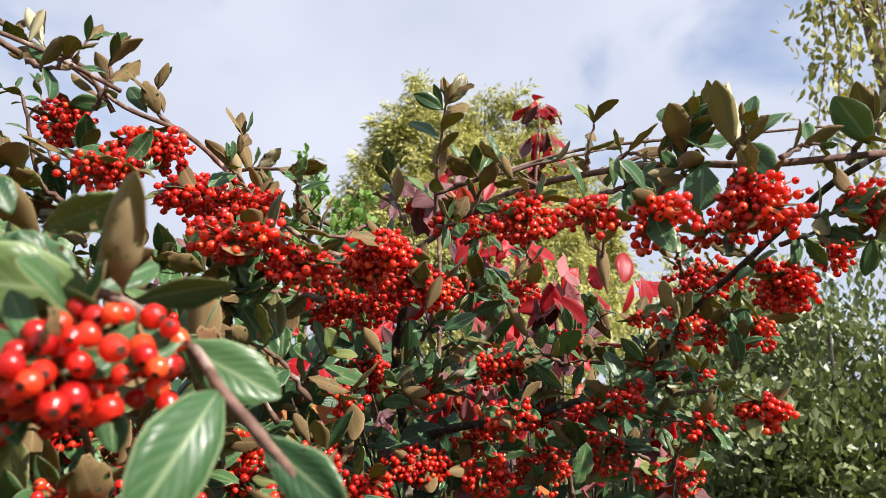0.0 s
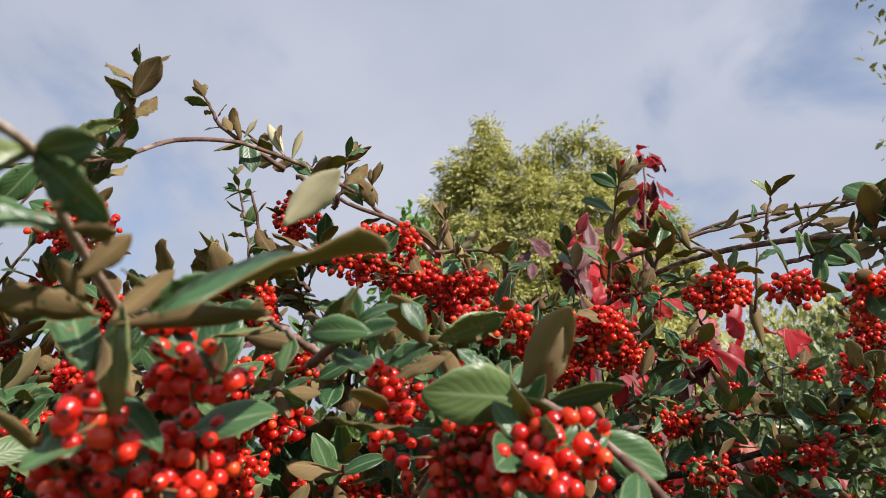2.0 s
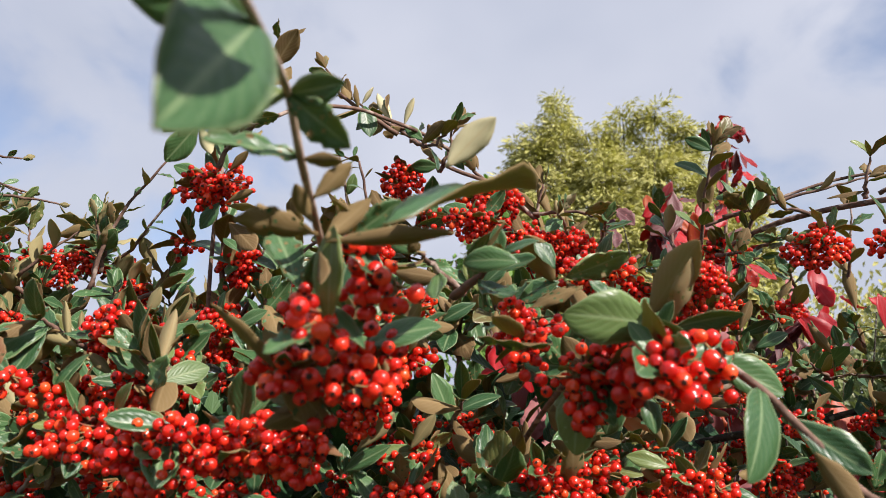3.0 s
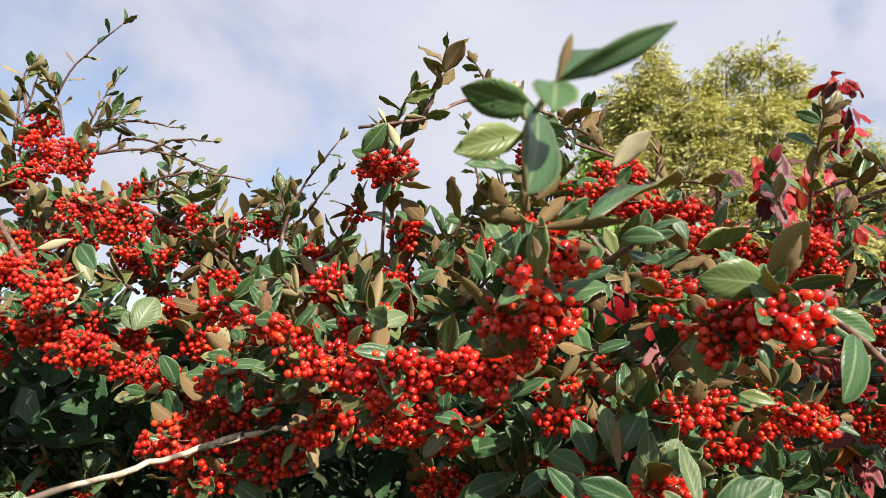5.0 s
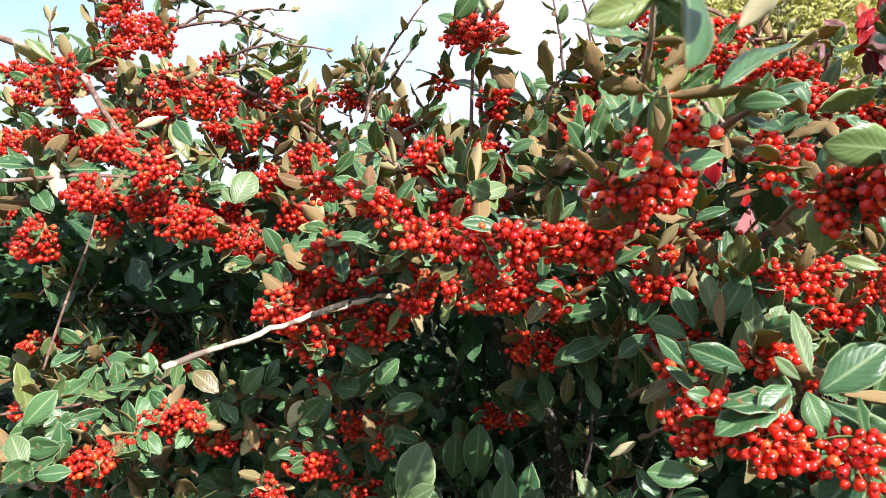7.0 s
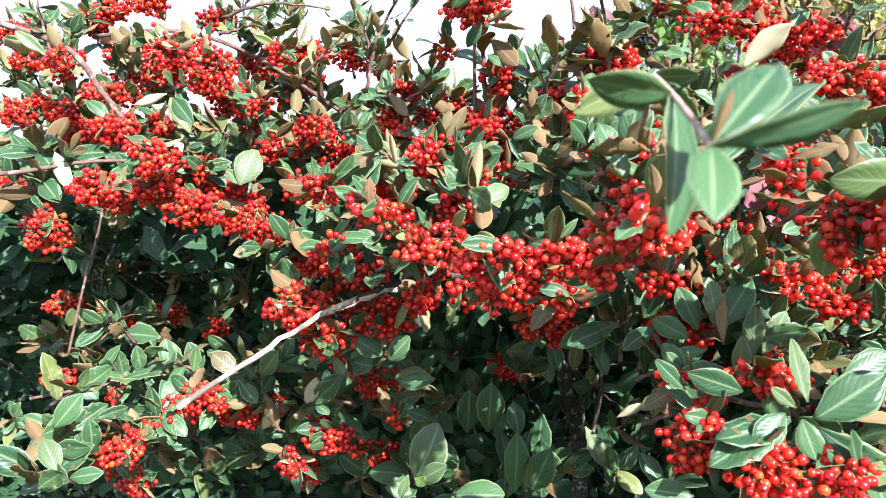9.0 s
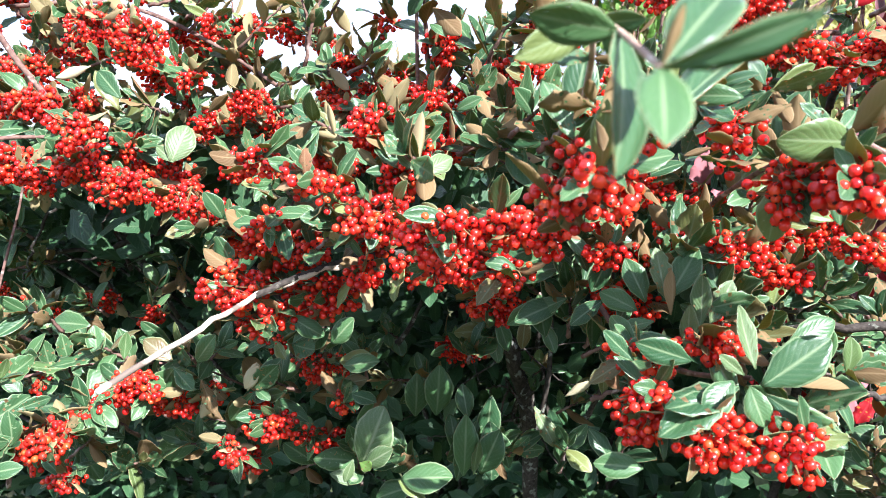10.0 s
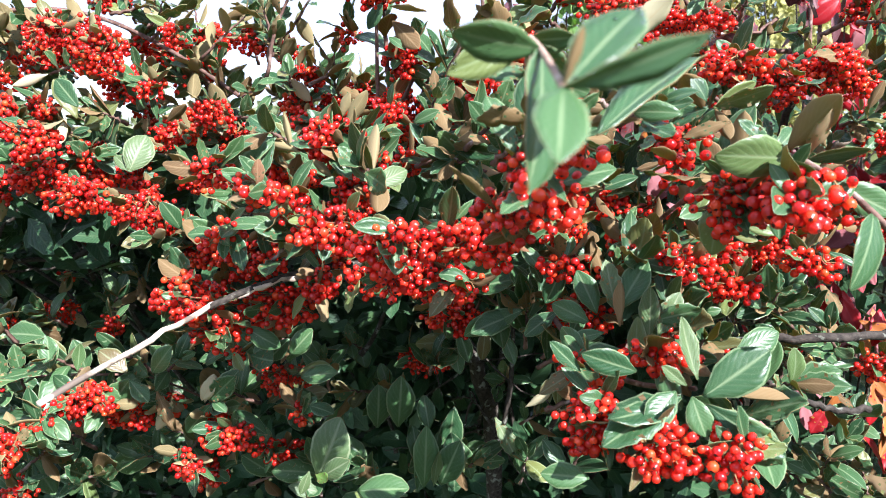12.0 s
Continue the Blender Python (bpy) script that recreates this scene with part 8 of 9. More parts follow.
leaf((-0.3717, 0.5500, 1.2485), (-0.3775, 0.5440, 1.1905), (0.37, -0.63, 0.69), 1.00, 0)
leaf((-0.5130, 0.5600, 1.2294), (-0.5350, 0.5540, 1.1792), (0.47, -0.58, 0.66), 1.00, 0)
leaf((-0.3659, 0.5500, 1.2093), (-0.3488, 0.5440, 1.1675), (0.34, -0.62, 0.70), 0.90, 0)
leaf((-0.6823, 0.3800, 1.5669), (-0.6977, 0.3740, 1.6050), (0.75, -0.57, 0.35), 0.85, 0)
leaf((-0.6943, 0.4000, 1.5563), (-0.6522, 0.3940, 1.5800), (0.71, -0.60, 0.37), 1.00, 0)
leaf((-0.5553, 0.3400, 1.4720), (-0.5171, 0.3340, 1.4566), (0.61, -0.61, 0.50), 0.80, 0, drops=5)
leaf((-0.6308, 0.4400, 1.5344), (-0.5913, 0.4340, 1.5275), (0.64, -0.64, 0.42), 0.90, 0)
leaf((-0.5765, 0.4400, 1.5363), (-0.5982, 0.4340, 1.5110), (0.64, -0.63, 0.44), 0.90, 0)
leaf((-0.6085, 0.4400, 1.5424), (-0.5718, 0.4340, 1.5446), (0.63, -0.66, 0.41), 0.80, 0)
leaf((-0.5257, 0.4800, 1.5821), (-0.5101, 0.4740, 1.6168), (0.59, -0.73, 0.35), 0.95, 0, drops=8)
leaf((-0.4275, 0.3300, 1.5367), (-0.4608, 0.3240, 1.5534), (-0.51, 0.86, -0.01), 0.50, 1, GREEN, TAN)
leaf((-0.4275, 0.3300, 1.5367), (-0.4026, 0.3240, 1.5210), (0.54, -0.71, 0.45), 0.70, 0)
leaf((-0.4276, 0.3300, 1.5358), (-0.4551, 0.3240, 1.5296), (0.59, -0.68, 0.43), 0.60, 0)
leaf((-0.4332, 0.3300, 1.5389), (-0.4339, 0.3240, 1.5675), (-0.47, 0.88, 0.02), 0.45, 1, GREEN, TAN)
leaf((-0.4011, 0.3600, 1.5535), (-0.3792, 0.3540, 1.5811), (-0.37, 0.93, 0.04), 0.75, 1, GREEN, TAN)
leaf((-0.3846, 0.3600, 1.5338), (-0.3652, 0.3540, 1.5595), (0.49, -0.77, 0.41), 0.45, 1, FRESH, FELT)
leaf((-0.3296, 0.3800, 1.5219), (-0.3384, 0.3740, 1.5456), (0.45, -0.78, 0.43), 1.00, 0)
leaf((-0.3213, 0.3800, 1.5152), (-0.3192, 0.3740, 1.5439), (0.43, -0.79, 0.43), 0.90, 0)
leaf((-0.3026, 0.3600, 1.5115), (-0.2922, 0.3540, 1.5328), (0.40, -0.80, 0.45), 0.90, 0)
leaf((-0.4001, 0.2800, 1.4774), (-0.3833, 0.2740, 1.4992), (0.53, -0.70, 0.48), 0.65, 0)
leaf((-0.3003, 0.2200, 1.5006), (-0.3126, 0.2140, 1.4831), (0.46, -0.72, 0.52), 0.80, 0)
leaf((-0.5353, 0.5000, 1.6209), (-0.5115, 0.4940, 1.6436), (-0.46, 0.88, 0.12), 0.90, 0, GREEN, TAN)
leaf((-0.7436, 0.3600, 1.5066), (-0.7142, 0.3540, 1.4912), (0.73, -0.52, 0.44), 0.70, 0, FRESH, FELT)
leaf((-0.4029, 0.3300, 1.5064), (-0.3874, 0.3240, 1.5289), (0.52, -0.73, 0.44), 0.50, 1, FRESH, FELT)
leaf((-0.6494, 0.3600, 1.5308), (-0.6749, 0.3540, 1.5391), (-0.69, 0.72, -0.02), 0.60, 1, GREEN, TAN)
leaf((-0.5743, 0.4600, 1.5632), (-0.5866, 0.4540, 1.5991), (-0.56, 0.83, 0.06), 0.90, 0, GREEN, TAN)
leaf((-0.5598, 0.4800, 1.5739), (-0.5570, 0.4740, 1.6040), (-0.52, 0.85, 0.06), 0.80, 0, GREEN, TAN)
leaf((-0.5062, 0.5200, 1.6374), (-0.5206, 0.5140, 1.6653), (-0.45, 0.88, 0.14), 0.90, 0, GREEN, TAN)
# single leaves over the berries in the middle of the crown
leaf((-0.3925, 0.2700, 1.5393), (-0.4234, 0.2640, 1.5512), (-0.60, 0.79, 0.11), 0.60, 1, GREEN, TAN)
leaf((-0.3986, 0.2700, 1.5407), (-0.3992, 0.2640, 1.5635), (-0.57, 0.81, 0.14), 0.50, 4, GREEN, TAN)
leaf((-0.4073, 0.2800, 1.5191), (-0.3961, 0.2740, 1.5344), (-0.56, 0.83, 0.07), 0.90, 5)
leaf((-0.4199, 0.2800, 1.4795), (-0.4344, 0.2740, 1.4948), (0.69, -0.63, 0.36), 1.00, 0)
leaf((-0.3005, 0.2200, 1.4983), (-0.3103, 0.2140, 1.4856), (0.58, -0.72, 0.39), 0.70, 0)
leaf((-0.3686, 0.2500, 1.5014), (-0.3779, 0.2440, 1.4845), (0.65, -0.66, 0.38), 0.70, 3)
leaf((-0.5986, 0.5000, 1.6668), (-0.5592, 0.4940, 1.6692), (-0.56, 0.80, 0.22), 0.80, 1)
leaf((-0.5553, 0.5000, 1.6524), (-0.5480, 0.4940, 1.6789), (-0.54, 0.80, 0.24), 0.80, 0)
leaf((-0.3860, 0.3200, 1.5604), (-0.3743, 0.3140, 1.5779), (-0.48, 0.86, 0.16), 0.90, 4, GREEN, TAN)
leaf((-0.3601, 0.3000, 1.5523), (-0.3417, 0.2940, 1.5718), (0.60, -0.76, 0.24), 0.50, 1, FRESH, FELT)
leaf((-0.2532, 0.3300, 1.4833), (-0.2315, 0.3240, 1.5027), (-0.21, 0.98, 0.01), 0.80, 1, GREEN, TAN)
leaf((-0.2574, 0.3200, 1.4721), (-0.2313, 0.3140, 1.4867), (0.39, -0.83, 0.40), 0.70, 0)
leaf((-0.2521, 0.3200, 1.4722), (-0.2344, 0.3140, 1.4565), (0.39, -0.81, 0.44), 1.00, 0)
leaf((-0.2451, 0.3200, 1.4633), (-0.2349, 0.3140, 1.4471), (0.39, -0.80, 0.46), 1.00, 0)
leaf((-0.1839, 0.3300, 1.5658), (-0.2021, 0.3240, 1.5563), (0.36, -0.89, 0.28), 0.80, 0)
leaf((-0.1824, 0.3300, 1.5725), (-0.1878, 0.3240, 1.5912), (0.34, -0.91, 0.22), 1.00, 0)
leaf((-0.1831, 0.3300, 1.5743), (-0.2041, 0.3240, 1.5874), (0.37, -0.90, 0.22), 0.80, 3)
leaf((-0.1806, 0.3300, 1.5749), (-0.1643, 0.3240, 1.5885), (0.29, -0.93, 0.23), 0.90, 0)
leaf((-0.2248, 0.3400, 1.4830), (-0.2096, 0.3340, 1.5018), (-0.16, 0.99, 0.01), 0.80, 1, GREEN, TAN)
leaf((-0.0710, 0.4200, 1.4690), (-0.0968, 0.4140, 1.4777), (0.15, -0.89, 0.43), 0.80, 0)
leaf((-0.1044, 0.4200, 1.4668), (-0.0883, 0.4140, 1.4653), (0.14, -0.88, 0.45), 1.00, 0)
leaf((-0.1170, 0.4500, 1.4783), (-0.1311, 0.4440, 1.4704), (0.21, -0.88, 0.43), 0.90, 0)
leaf((-0.0014, 0.4600, 1.5479), (0.0190, 0.4540, 1.5581), (-0.02, -0.94, 0.33), 0.90, 0)
leaf((-0.0112, 0.4600, 1.5605), (-0.0030, 0.4540, 1.5813), (0.23, 0.96, 0.14), 0.80, 1)
leaf((-0.0432, 0.4000, 1.4602), (-0.0213, 0.3940, 1.4511), (0.02, -0.88, 0.48), 0.60, 0)
leaf((-0.0378, 0.4600, 1.5325), (-0.0494, 0.4540, 1.5488), (0.15, 0.98, 0.09), 0.90, 1)
leaf((-0.0221, 0.4800, 1.5857), (-0.0113, 0.4740, 1.6066), (0.21, 0.96, 0.18), 0.90, 4)
leaf((-0.0737, 0.4200, 1.4845), (-0.0826, 0.4140, 1.4996), (0.10, 0.99, 0.00), 0.90, 1)
leaf((0.0406, 0.4800, 1.5669), (0.0519, 0.4740, 1.5451), (0.31, 0.95, 0.07), 0.70, 1)
leaf((-0.1574, 0.3600, 1.5273), (-0.1750, 0.3540, 1.5218), (-0.08, 1.00, 0.05), 0.60, 1)
leaf((-0.2442, 0.2600, 1.4986), (-0.2549, 0.2540, 1.5072), (0.47, -0.81, 0.35), 0.90, 0)
leaf((-0.4892, 0.3200, 1.5270), (-0.5040, 0.3140, 1.5420), (0.73, -0.61, 0.29), 0.90, 0)
leaf((-0.5527, 0.3400, 1.5614), (-0.5300, 0.3340, 1.5726), (-0.66, 0.74, 0.12), 0.80, 1)
leaf((-0.3355, 0.3400, 1.5573), (-0.3154, 0.3340, 1.5656), (0.54, -0.80, 0.26), 0.90, 0)
leaf((-0.2583, 0.2200, 1.5144), (-0.2669, 0.2140, 1.5037), (0.52, -0.78, 0.36), 0.70, 0)
leaf((-0.3637, 0.2600, 1.5227), (-0.3752, 0.2540, 1.5350), (-0.54, 0.84, 0.08), 0.80, 1, GREEN, TAN)
leaf((-0.2326, 0.3000, 1.5373), (-0.2180, 0.2940, 1.5414), (0.39, -0.87, 0.30), 0.90, 0)
leaf((-0.1256, 0.4000, 1.5105), (-0.1361, 0.3940, 1.5292), (0.00, 1.00, 0.06), 0.80, 1)

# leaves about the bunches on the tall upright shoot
leaf((-0.3711, 0.3750, 1.6499), (-0.3818, 0.3690, 1.6303), (0.50, -0.80, 0.30), 0.90, 0, SHADEGREEN, FELT)
leaf((-0.3728, 0.3800, 1.6523), (-0.3900, 0.3740, 1.6561), (-0.30, 0.50, 0.80), 0.80, 3)
leaf((-0.3641, 0.3720, 1.6461), (-0.3356, 0.3660, 1.6352), (-0.30, 0.50, 0.80), 0.80, 1)
leaf((-0.3656, 0.3800, 1.6363), (-0.3400, 0.3740, 1.6119), (-0.35, 0.90, 0.20), 0.90, 0)
leaf((-0.3635, 0.3700, 1.6479), (-0.3423, 0.3640, 1.6513), (-0.20, 0.60, 0.70), 0.70, 4)
leaf((-0.3669, 0.3750, 1.6234), (-0.3521, 0.3690, 1.6163), (0.40, -0.80, 0.40), 0.90, 2)
leaf((-0.3647, 0.3700, 1.6715), (-0.3693, 0.3640, 1.6889), (0.50, -0.80, 0.30), 0.80, 0)
leaf((-0.3627, 0.3700, 1.6713), (-0.3474, 0.3640, 1.6818), (-0.50, 0.80, 0.30), 0.80, 1)

# sunlit leaves low before the main stem
leaf((-0.4081, 0.3000, 1.2874), (-0.3847, 0.2940, 1.3292), (0.55, -0.65, 0.50), 1.15, 2, FRESH, FELT)
leaf((-0.4052, 0.3000, 1.2864), (-0.3803, 0.2940, 1.3045), (0.55, -0.65, 0.50), 1.00, 0, FRESH, FELT)
leaf((-0.4046, 0.2900, 1.2938), (-0.3894, 0.2840, 1.2906), (0.55, -0.65, 0.50), 1.00, 5, LIME, FELT)
leaf((-0.4098, 0.2900, 1.2954), (-0.4150, 0.2840, 1.2775), (0.55, -0.65, 0.50), 0.90, 0, FRESH, FELT)
leaf((-0.4285, 0.3300, 1.3307), (-0.4076, 0.3240, 1.3314), (0.55, -0.65, 0.50), 1.10, 2)
leaf((-0.4404, 0.3400, 1.3504), (-0.4069, 0.3340, 1.3605), (0.55, -0.65, 0.50), 1.00, 0)
leaf((-0.5091, 0.3100, 1.3349), (-0.4815, 0.3040, 1.3593), (0.55, -0.65, 0.50), 1.00, 3)
leaf((-0.5065, 0.3100, 1.3342), (-0.4924, 0.3040, 1.3317), (0.55, -0.65, 0.50), 1.10, 2)
leaf((-0.5175, 0.3100, 1.3341), (-0.5004, 0.3040, 1.3552), (0.55, -0.65, 0.50), 0.90, 0, CREAM, CREAM)
leaf((-0.4612, 0.3600, 1.3620), (-0.4405, 0.3540, 1.3831), (0.55, -0.65, 0.50), 1.10, 2)
leaf((-0.5008, 0.3600, 1.3587), (-0.4696, 0.3540, 1.3520), (0.55, -0.65, 0.50), 1.20, 5)
leaf((-0.3747, 0.3000, 1.2789), (-0.3371, 0.2940, 1.2899), (0.55, -0.65, 0.50), 1.10, 2, GREEN, FELT)
leaf((-0.3771, 0.3000, 1.2776), (-0.3537, 0.2940, 1.2712), (0.55, -0.65, 0.50), 1.00, 0, GREEN, FELT)

# bare branches in the dark heart of the shrub
limb([(-0.7319, 0.6000, 1.4479), (-0.8072, 0.5600, 1.4182), (-0.8807, 0.5300, 1.3956), (-0.9642, 0.5000, 1.4053), (-1.0306, 0.4800, 1.4152)], 0.0042, 0.0020, BARK, name="dead_twig", wobble=0.002, sides=6, rough=0.2)
limb([(-0.8077, 0.5500, 1.4151), (-0.8256, 0.5200, 1.3952), (-0.8877, 0.5000, 1.3885), (-0.9697, 0.4800, 1.3779)], 0.0022, 0.0012, BARK, name="dead_twig", wobble=0.002, sides=6, rough=0.2)
limb([(-0.8537, 0.5000, 1.5005), (-0.7832, 0.5000, 1.4734), (-0.7490, 0.5200, 1.4499), (-0.7295, 0.5500, 1.4109)], 0.0026, 0.0014, BARK, name="dead_twig", wobble=0.002, sides=6, rough=0.2)
limb([(-0.8231, 0.4600, 1.4929), (-0.8638, 0.4500, 1.4526), (-0.8872, 0.4400, 1.4125), (-0.9043, 0.4400, 1.3784)], 0.0020, 0.0012, BARK, name="dead_twig", wobble=0.002, sides=6, rough=0.2)
limb([(-0.7824, 0.4800, 1.4735), (-0.8061, 0.4700, 1.4401), (-0.8139, 0.4700, 1.4066)], 0.0014, 0.0008, BARK, name="dead_twig", wobble=0.002, sides=6, rough=0.2)

# small bunches low at the far end
cluster((-0.622, 0.250, 1.328), 0.0120, 0.0090)
cluster((-0.632, 0.230, 1.315), 0.0130, 0.0090)
cluster((-0.589, 0.280, 1.333), 0.0110, 0.0080)
cluster((-0.645, 0.220, 1.299), 0.0140, 0.0100)
cluster((-0.566, 0.330, 1.316), 0.0100, 0.0080)
cluster((-0.484, 0.350, 1.274), 0.0120, 0.0090)
cluster((-0.811, 0.400, 1.352), 0.0120, 0.0090)
cluster((-0.518, 0.360, 1.357), 0.0120, 0.0080)
cluster((-0.454, 0.360, 1.306), 0.0100, 0.0080)

# dead spurs and thin grey twigs about the main stem
spurs = np.random.default_rng(61)
for k in range(34):
    high = spurs.uniform(1.10, 1.44)
    foot = np.array((np.interp(high, (1.1, 1.3, 1.45), (-0.365, -0.394, -0.435)), np.interp(high, (1.1, 1.3, 1.45), (0.69, 0.646, 0.575)), high))
    way = np.array((spurs.normal(0, 0.8), -abs(spurs.normal(0.3, 0.4)), spurs.normal(0.15, 0.45)))
    reach = spurs.uniform(0.03, 0.15)
    limb([foot, foot + way * reach * 0.5 + spurs.normal(0, 0.006, 3), foot + way * reach + spurs.normal(0, 0.012, 3)], 0.0016, 0.0006, BARK, name="dead_twig", wobble=0.0012, sides=5, rough=0.2)


# ---- the berry shrub: inner foliage ----
def skyline(x):
    """The height of the shrub's mass at x, along its crown."""
    return np.interp(x, (-1.8, -1.2, -0.95, -0.80, -0.62, -0.50, -0.42, -0.34, -0.25, -0.10, 0.0, 0.10, 0.22, 0.32),
                     (1.50, 1.52, 1.55, 1.57, 1.55, 1.52, 1.50, 1.50, 1.54, 1.58, 1.60, 1.58, 1.56, 1.50))


def inner_foliage():
    rng = np.random.default_rng(77)
    n = 26000
    x = rng.uniform(-1.9, 0.20, n)
    depth = rng.uniform(0, 1, n)
    front = np.interp(x, (-1.9, -0.7, -0.35, 0.0, 0.2), (0.45, 0.42, 0.50, 0.66, 0.60))
    thick = np.interp(x, (-1.9, -0.6, -0.1, 0.2), (1.05, 1.00, 0.60, 0.25))
    y = front + thick * depth ** 1.3
    z = 0.45 + (skyline(x) - 0.03 - 0.45) * rng.uniform(0, 1, n) ** 0.6
    y = np.where(z < 1.42, np.maximum(y, np.interp(x, (-1.6, -0.9, -0.2, 0.0), (0.5, 0.80, 0.80, 0.62))) + 0.15 * rng.uniform(0, 1, n), y)
    hollow = (x > -1.0) & (x < -0.42) & (z > 1.28) & (z < 1.46) & (y < 0.95)
    thin_out = ((x > -0.10) & (rng.random(n) < 0.72)) | ((x > -0.30) & (z > 1.36) & (rng.random(n) < 0.65))
    edge = np.array([noise.noise((a * 2.3, b * 2.3, c * 2.0)) + 0.5 * noise.noise((a * 6, b * 6, c * 6)) for a, b, c in zip(x, y, z)])
    round_ = (abs(x + 0.82) / 1.12) ** 2.6 + (abs(y - 1.0) / 0.66) ** 2.6 + (abs(z - 1.0) / 0.95) ** 4
    keep = ~hollow & ~thin_out & (round_ < 1.0 + 0.45 * edge)
    p = np.stack([x, y, z], -1)[keep]
    n = len(p)
    way = spray(rng, n) + np.array((0, -0.7, 0.25))
    normal = spray(rng, n) * 0.7 + np.array((0.1, -0.5, 0.8))
    # flank out of view on the sunward side, added to shade the lower middle
    k = 7500
    sy = rng.uniform(0.08, 0.70, k)
    side = np.stack([rng.uniform(0.0, 0.5, k) - 0.05 + 0.26 * (sy + 0.17), sy, 0.5 + 0.84 * rng.uniform(0, 1, k) ** 0.7], -1)
    lump = np.array([noise.noise((a * 5, b * 5, c * 5)) for a, b, c in side])
    side = side[(abs(side[:, 0] - 0.31) / 0.30) ** 2.4 + (abs(side[:, 1] - 0.42) / 0.36) ** 2.4 + (abs(side[:, 2] - 0.85) / 0.55) ** 4 < 1.0 + 0.5 * lump]
    # extra leaves over the hollow, added to keep sun and sky out of it
    k = 3600
    rx = rng.uniform(-1.3, -0.12, k)
    ry = rng.uniform(0.46, 1.25, k)
    shade_roof = np.stack([rx, ry, 1.40 + (skyline(rx) - 1.42) * rng.uniform(0, 1, k)], -1)
    shade_roof = shade_roof[(abs(rx + 0.70) / 0.66) ** 3 + (abs(ry - 0.82) / 0.46) ** 3 < 1.0 + 0.3 * rng.normal(0, 1, k)]
    p = np.concatenate([p, side, shade_roof])
    n = len(p)
    way = spray(rng, n) + np.array((0, -0.7, 0.25))
    normal = spray(rng, n) * 0.7 + np.array((0.1, -0.5, 0.8))
    # these leaves carry the inside's shade in their darker colour
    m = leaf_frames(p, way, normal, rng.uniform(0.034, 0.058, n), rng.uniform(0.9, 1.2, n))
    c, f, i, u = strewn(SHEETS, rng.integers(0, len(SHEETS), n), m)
    tagged(on_shrub("inner_foliage", raw_mesh("inner_foliage", c, f, [SHADEGREEN, SHADEGREEN], i, u), "leaves deep inside the shrub, their green darkened for the shade"), kind="stuff")
    twigs = []
    for k in range(260):
        a = p[rng.integers(0, n)]
        b = a + (np.array((-0.40, 0.85, 0.6)) - a) * rng.uniform(0.15, 0.4) + rng.normal(0, 0.03, 3)
        twigs.append(tube(curve([b, (a + b) / 2 + rng.normal(0, 0.02, 3), a], 3), np.linspace(0.004, 0.0015, 7), 4))
    c, f = gather(twigs)
    tagged(on_shrub("brushwood", raw_mesh("brushwood", c, f, [BARK]), "dark twigs deep inside the shrub"), kind="stuff")


inner_foliage()


# ---- things behind the shrub ----
def leafy_cloud(name, places, ways, mats, length, wide, seed, up=0.6, shapes=SHEETS):
    rng = np.random.default_rng(seed)
    n = len(places)
    m = leaf_frames(places, ways, spray(rng, n) * 0.8 + np.array((0.2, -0.4, up)), rng.uniform(0.7, 1.2, n) * length, rng.uniform(0.85, 1.15, n) * wide)
    c, f, i, u = strewn(shapes, rng.integers(0, len(shapes), n), m)
    return raw_mesh(name, c, f, mats, i, u)


NARROW = [sheet(leaf_shape(1, 2, 0.24, 0.2, -0.15, 0, 0.8, 21, 0.9)), sheet(leaf_shape(1, 2, 0.20, 0.3, 0.1, 0, 0.8, 22, 0.9))]

FAR_SHEETS = [sheet(leaf_shape(2, 2, 0.48, 0.3, -0.12, 0, 0.8, 31)), sheet(leaf_shape(2, 2, 0.42, 0.4, 0.15, 0, 0.8, 32))]


